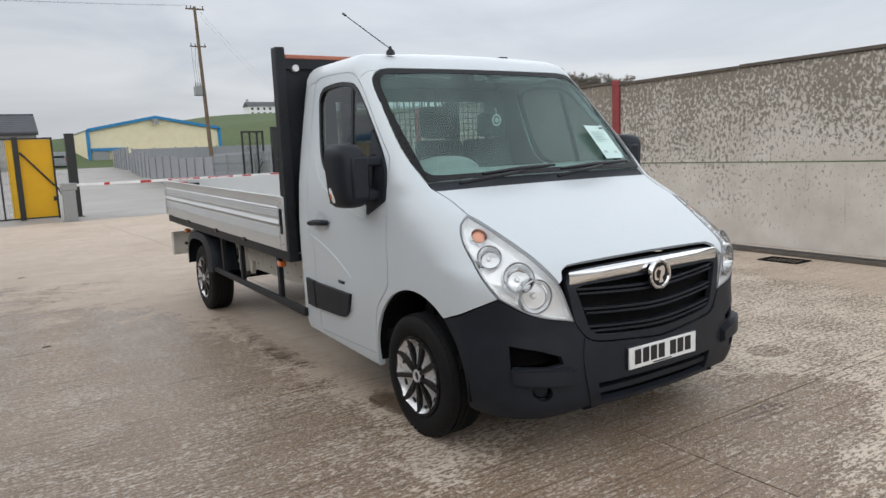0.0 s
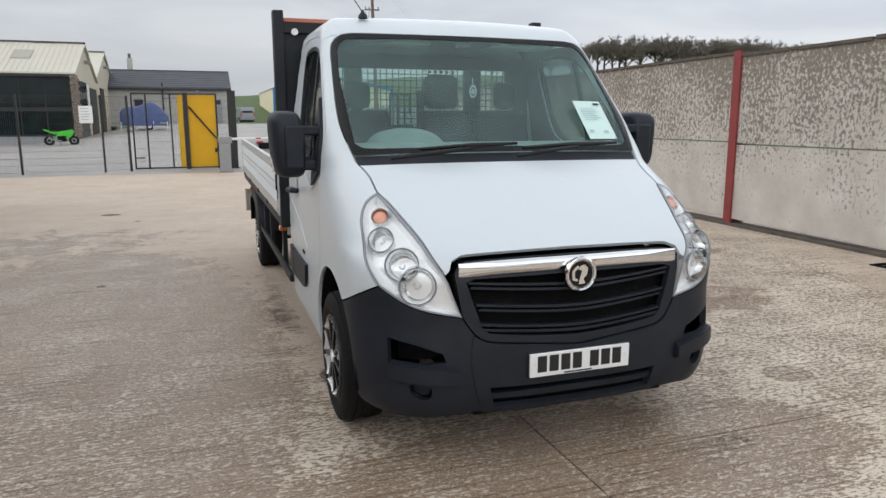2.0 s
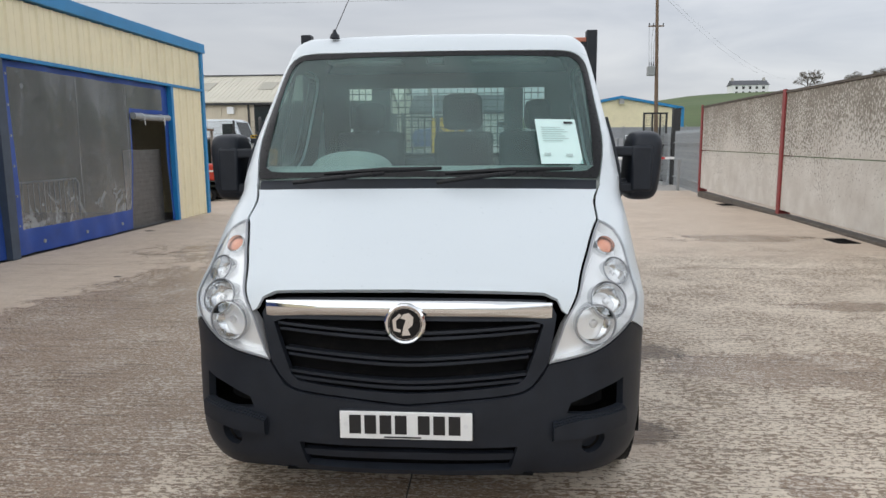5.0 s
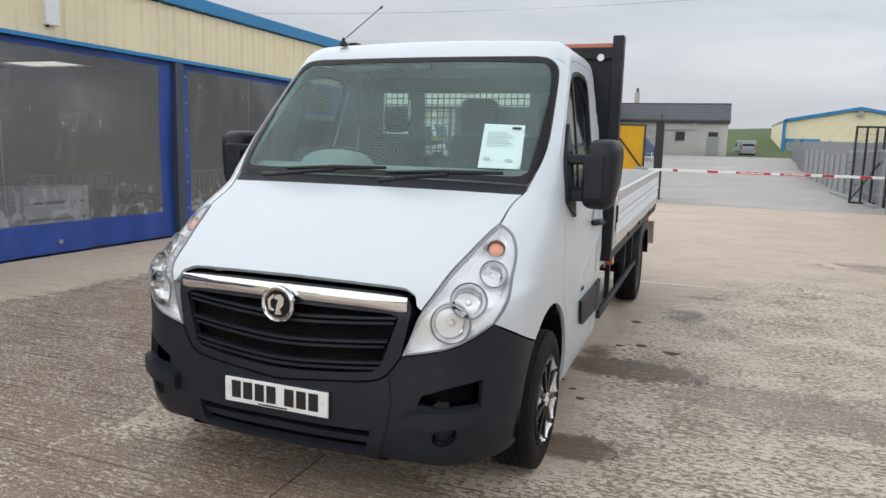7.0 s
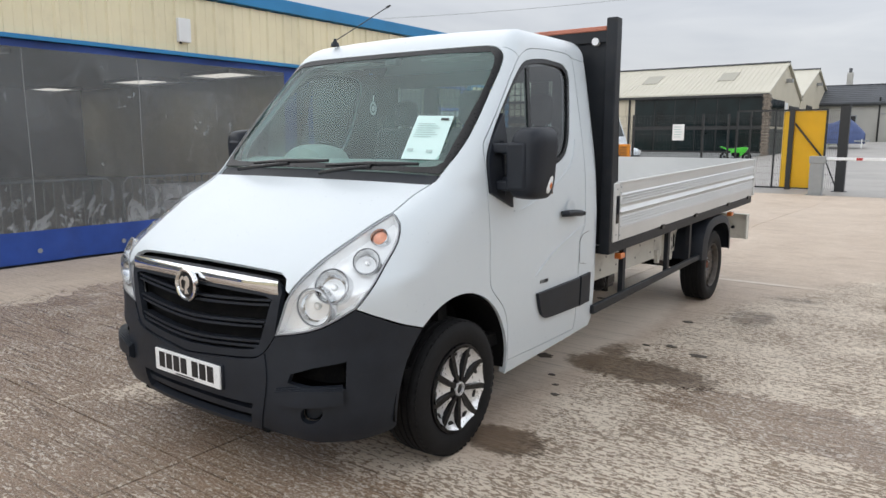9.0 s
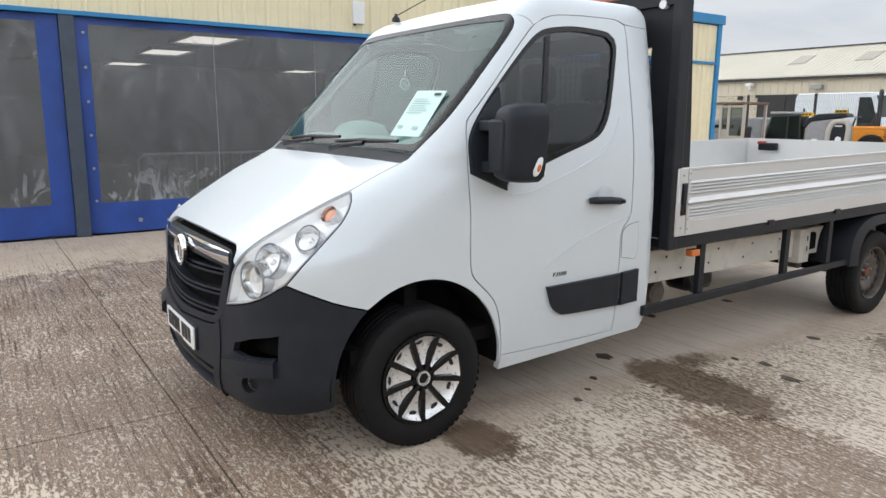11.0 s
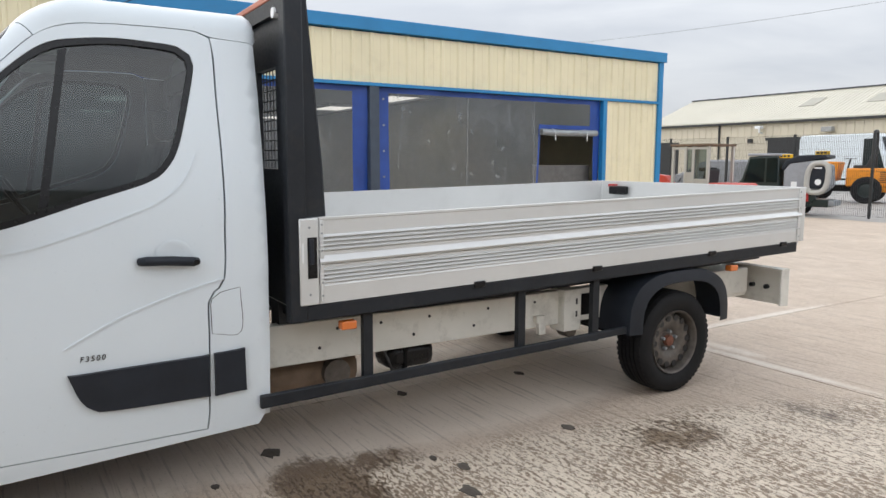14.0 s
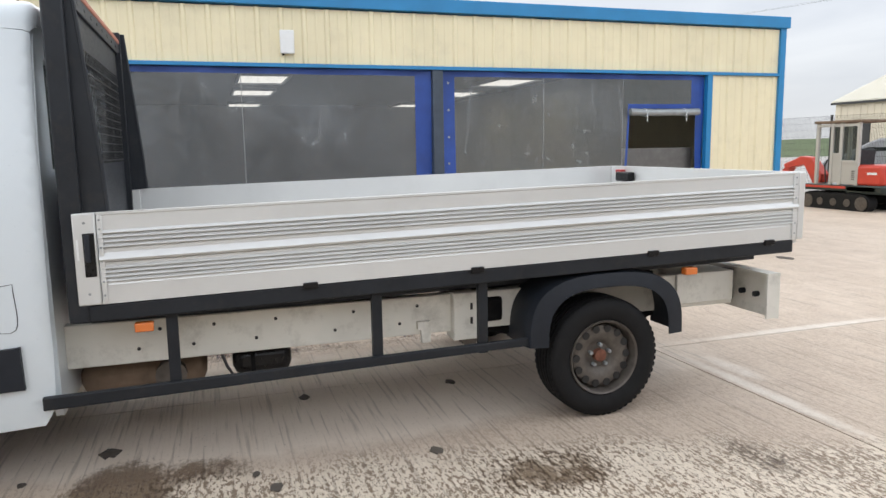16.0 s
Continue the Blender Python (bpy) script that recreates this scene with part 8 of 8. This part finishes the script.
part("steering_column", Geo().tube([(-0.3, 0, 1.0), (-0.22, 0, 1.38)], 0.03, 8), M_INK, du)
part("steering_wheel", Geo().lathe([(0.16, -0.012), (0.185, 0.0), (0.16, 0.012)], (-0.22, 0, 1.40), "z", 24, close=True), M_INK, du)
for x in (-1.2, 0.35):
    for y in (-0.62, 0.62):
        small_wheel("wheel", du, x, y, 0.42, 0.32, M_MACHDARK, -1 if y < 0 else 1)
part("axle_beam", Geo().box(-1.3, 0.5, -0.15, 0.15, 0.35, 0.55), M_DARK, du)

# they stand where the yard has fallen a little
lower = Matrix.Translation((4.1, 0.8, 1.54)) @ Matrix.Scale(1.078, 4) @ Matrix.Translation((-4.1, -0.8, -1.54))
for ob in (dig, sw, du):
    ob.matrix_world = Matrix.Translation((-0.32, 0, 0)) @ lower @ ob.matrix_basis

# ---- vans and things beyond the fence ----
def van(label, m, length=5.4, h=2.35, paint=M_WHITE):
    v = thing("parked_van", label, "van", m)
    L = length / 2
    side = [(-L, 0.35), (-L, 0.85), (-L + 0.25, 1.05), (-L + 0.95, 1.22), (-L + 1.75, h - 0.15), (-L + 2.2, h), (L - 0.15, h), (L, h - 0.3), (L, 0.35)]
    part("van_body", Geo().prism(side, -0.95, 0.95, "y"), paint, v, bevel=0.07)
    for y in (-0.955, 0.955):
        part("side_window", Geo().prism([(-L + 1.25, 1.32), (-L + 1.85, h - 0.3), (-L + 2.6, h - 0.3), (-L + 2.6, 1.32)], y - 0.004, y + 0.004, "y"), M_DARKGLASS, v)
        part("side_strip", Geo().box(-L + 0.6, L - 0.2, y - 0.012, y + 0.012, 0.62, 0.72), M_PLASTIC, v)
    part("windscreen", Geo().add([(-L + 0.98, -0.8, 1.26), (-L + 0.98, 0.8, 1.26), (-L + 1.70, 0.72, h - 0.2), (-L + 1.70, -0.72, h - 0.2)], [(0, 1, 2, 3)]), M_DARKGLASS, v)
    part("front_bumper", Geo().box(-L - 0.04, -L + 0.2, -0.92, 0.92, 0.32, 0.62), M_PLASTIC, v, bevel=0.04)
    part("rear_window", Geo().box(L - 0.005, L + 0.006, -0.7, 0.7, 1.35, h - 0.5), M_DARKGLASS, v)
    for y in (-0.85, 0.85):
        part("tail_lamp", Geo().box(L - 0.02, L + 0.02, y - 0.07, y + 0.07, 0.9, 1.5), M_RED, v)
        part("headlamp", Geo().box(-L - 0.01, -L + 0.15, y - 0.12, y + 0.1, 0.72, 0.95), M_LAMPBOWL, v, bevel=0.03)
        for x in (-L + 0.95, L - 1.0):
            small_wheel("wheel", v, x, y, 0.34, 0.22, M_SILVER, -1 if y < 0 else 1)
    return v


van("tall white panel van parked beyond the fence", Matrix.Translation((-18.3, 43.3, height(-18.3, 43.3))) @ Matrix.Rotation(radians(170), 4, "Z"), 7.0, 3.3)
van("silver van parked outside the workshop gable", Matrix.Translation((-13.6, 24.5, -0.12)) @ Matrix.Rotation(radians(5), 4, "Z"), 4.6, 1.75, M_MACHGREY)
van("pale van parked at the end of the lane", Matrix.Translation((5.0, 97.0, 1.3)) @ Matrix.Rotation(radians(-80), 4, "Z"), 4.8, 2.1, M_GALV)

boat = thing("covered_boat", "boat under a blue tarpaulin on a trailer", "boat", pose(-5.4, 62.0, height(-5.4, 62.0)))


def tarp(u, v):
    a = math.pi * v
    r = 1.0 + 0.12 * math.sin(9 * u + 3 * v) * math.sin(a)
    w = 1.1 * (0.35 + 0.65 * math.sin(math.pi * min(1.0, u * 0.9 + 0.1)))
    return (-1.9 + 3.8 * u, w * r * math.cos(a), 0.35 + (1.55 + 0.35 * math.sin(2.6 * u + 0.5)) * r * math.sin(a) * (0.45 + 0.55 * math.sin(math.pi * min(1.0, max(0.0, u * 0.96 + 0.02))) ** 0.5))


part("tarpaulin", Geo().grid(tarp, 22, 14), M_BOATTARP, boat, "creased blue tarpaulin", smooth=True)
part("trailer_frame", Geo().box(-2.4, 2.2, -0.7, 0.7, 0.5, 0.62), M_GALV, boat)
for y in (-0.8, 0.8):
    small_wheel("trailer_wheel", boat, 0.4, y, 0.3, 0.2)
for x in (-1.8, -0.6, 0.7, 1.8):
    part("trailer_leg", rod((x, -0.9, 0), (x, -0.9, 0.7), 0.04), M_WHITEPLAIN, boat)

bike = thing("motorcycle", "bright green sports motorcycle on its stand", "motorcycle", Matrix.Translation((-9.65, 48.0, height(-9.65, 48.0))) @ Matrix.Rotation(radians(6), 4, "Z"))
for x in (-0.72, 0.70):
    small_wheel("wheel", bike, x, 0, 0.31, 0.15, M_INK)
    part("brake_disc", Geo().lathe([(0.10, -0.085), (0.15, -0.085)], (x, 0, 0.31), "y", 20), M_GALV, bike)
part("fairing", Geo().prism([(-0.15, 0.30), (0.25, 0.28), (0.62, 0.62), (0.78, 0.92), (0.60, 1.02), (0.28, 0.95), (-0.1, 0.90), (-0.35, 0.62)], -0.18, 0.18, "y"), M_BIKEGREEN, bike, "green fairing", bevel=0.05)
part("tail", Geo().prism([(-0.35, 0.70), (-0.1, 0.86), (-0.55, 0.92), (-1.0, 1.05), (-1.02, 0.98), (-0.6, 0.78)], -0.11, 0.11, "y"), M_BIKEGREEN, bike, bevel=0.03)
part("bike_seat", Geo().box(-0.62, -0.12, -0.12, 0.12, 0.88, 0.94), M_SEAT, bike, bevel=0.02)
part("engine", Geo().box(-0.25, 0.28, -0.2, 0.2, 0.25, 0.62), M_DARK, bike, bevel=0.04)
part("screen", Geo().prism([(0.56, 1.0), (0.72, 0.94), (0.55, 1.15)], -0.1, 0.1, "y"), M_DARKGLASS, bike)
part("swing_arm", Geo().tube([(-0.2, 0.1, 0.42), (-0.72, 0.1, 0.31)], 0.04, 8), M_GALV, bike)
part("fork", Geo().tube([(0.70, 0.1, 0.31), (0.48, 0.1, 0.95)], 0.03, 8), M_GALV, bike)
part("exhaust", Geo().tube([(0.0, -0.2, 0.3), (-0.4, -0.22, 0.34), (-0.75, -0.22, 0.52)], [0.03, 0.05, 0.06], 8), M_GALV, bike)
part("handlebar", rod((0.50, -0.3, 0.98), (0.50, 0.3, 0.98), 0.018), M_INK, bike)
part("side_stand", rod((-0.1, -0.15, 0.35), (-0.05, -0.32, 0.0), 0.015), M_INK, bike)


# ---- bare trees along the ridge ----
def tree(x, y, z, h, spread, seed, dense=1.0):
    rr = random.Random(seed)
    t = thing("bare_tree", "bare winter tree with a rounded crown of fine twigs", "tree", pose(x, y, z), group="trees along the ridge")
    limbs, twigs = Geo(), Geo()
    limbs.tube([(0, 0, -1), (0.1 * rr.uniform(-1, 1), 0, h * 0.28), (0.3 * rr.uniform(-1, 1), 0, h * 0.55)], [h * 0.030, h * 0.022, h * 0.012], 7)

    def grow(p, d, length, r, depth):
        q = p + d * length
        limbs_or = limbs if depth < 2 else twigs
        limbs_or.tube([tuple(p), tuple((p + q) / 2 + Vector((rr.uniform(-1, 1), rr.uniform(-1, 1), rr.uniform(-0.5, 1))) * length * 0.08), tuple(q)], [r, r * 0.85, r * 0.7], 3 if depth > 1 else 6, caps=False)
        if depth >= 5:
            return
        for _ in range(3 if depth < 3 else 4):
            e = Vector((rr.uniform(-1, 1), rr.uniform(-1, 1), rr.uniform(-0.35, 0.8)))
            nd = (d * 0.75 + e.normalized() * 0.85).normalized()
            start = p.lerp(q, rr.uniform(0.45, 1.0))
            grow(start, nd, length * rr.uniform(0.55, 0.78), max(r * 0.62, 0.022), depth + 1)
    for k in range(6):
        a = 2 * math.pi * k / 6 + rr.uniform(-0.4, 0.4)
        d = Vector((math.cos(a) * spread, math.sin(a) * spread, rr.uniform(0.55, 1.0))).normalized()
        grow(Vector((0, 0, h * rr.uniform(0.22, 0.42))), d, h * 0.26, h * 0.012, 0)
    part("trunk", limbs, M_BARK, t)
    tagged(part("twig_crown", twigs, M_TWIG, t), kind="stuff")
    return t


proto = [tree(x, y, height(x, y) - 0.3, h, w, k) for k, (x, y, h, w) in enumerate(((96.0, 160.0, 9.5, 0.8), (109.0, 163.0, 10.5, 0.9), (122.0, 158.0, 10.5, 0.85)), 1)]
rr = random.Random(4)
for k, (x, s) in enumerate(((101, 0.95), (105, 1.05), (113, 1.0), (117, 1.1), (126, 1.05), (130, 0.95), (134, 1.1), (138, 1.0), (143, 1.12), (148, 1.0), (153, 1.1), (160, 1.05), (168, 1.1), (176, 1.0), (98, 1.0), (103, 1.05), (107, 1.1), (111, 1.0), (115, 1.15), (120, 1.1), (124, 1.15), (128, 1.1), (132, 1.12), (136, 1.1), (140, 1.15), (146, 1.1), (151, 1.15), (157, 1.1), (71, 0.62), (77, 0.5), (83, 0.6), (89, 0.68), (92, 0.72))):
    tx, ty = x + rr.uniform(-1, 1), 160 + rr.uniform(-5, 5)
    m = Matrix.Translation((tx, ty, height(tx, ty) - 0.3)) @ Matrix.Rotation(rr.uniform(0, 6.3), 4, "Z") @ Matrix.Scale(s * 1.1, 4)
    o = copy_thing(proto[k % 3], m)
    o.scale = (s * 1.1, s * 1.1, s * 1.1)
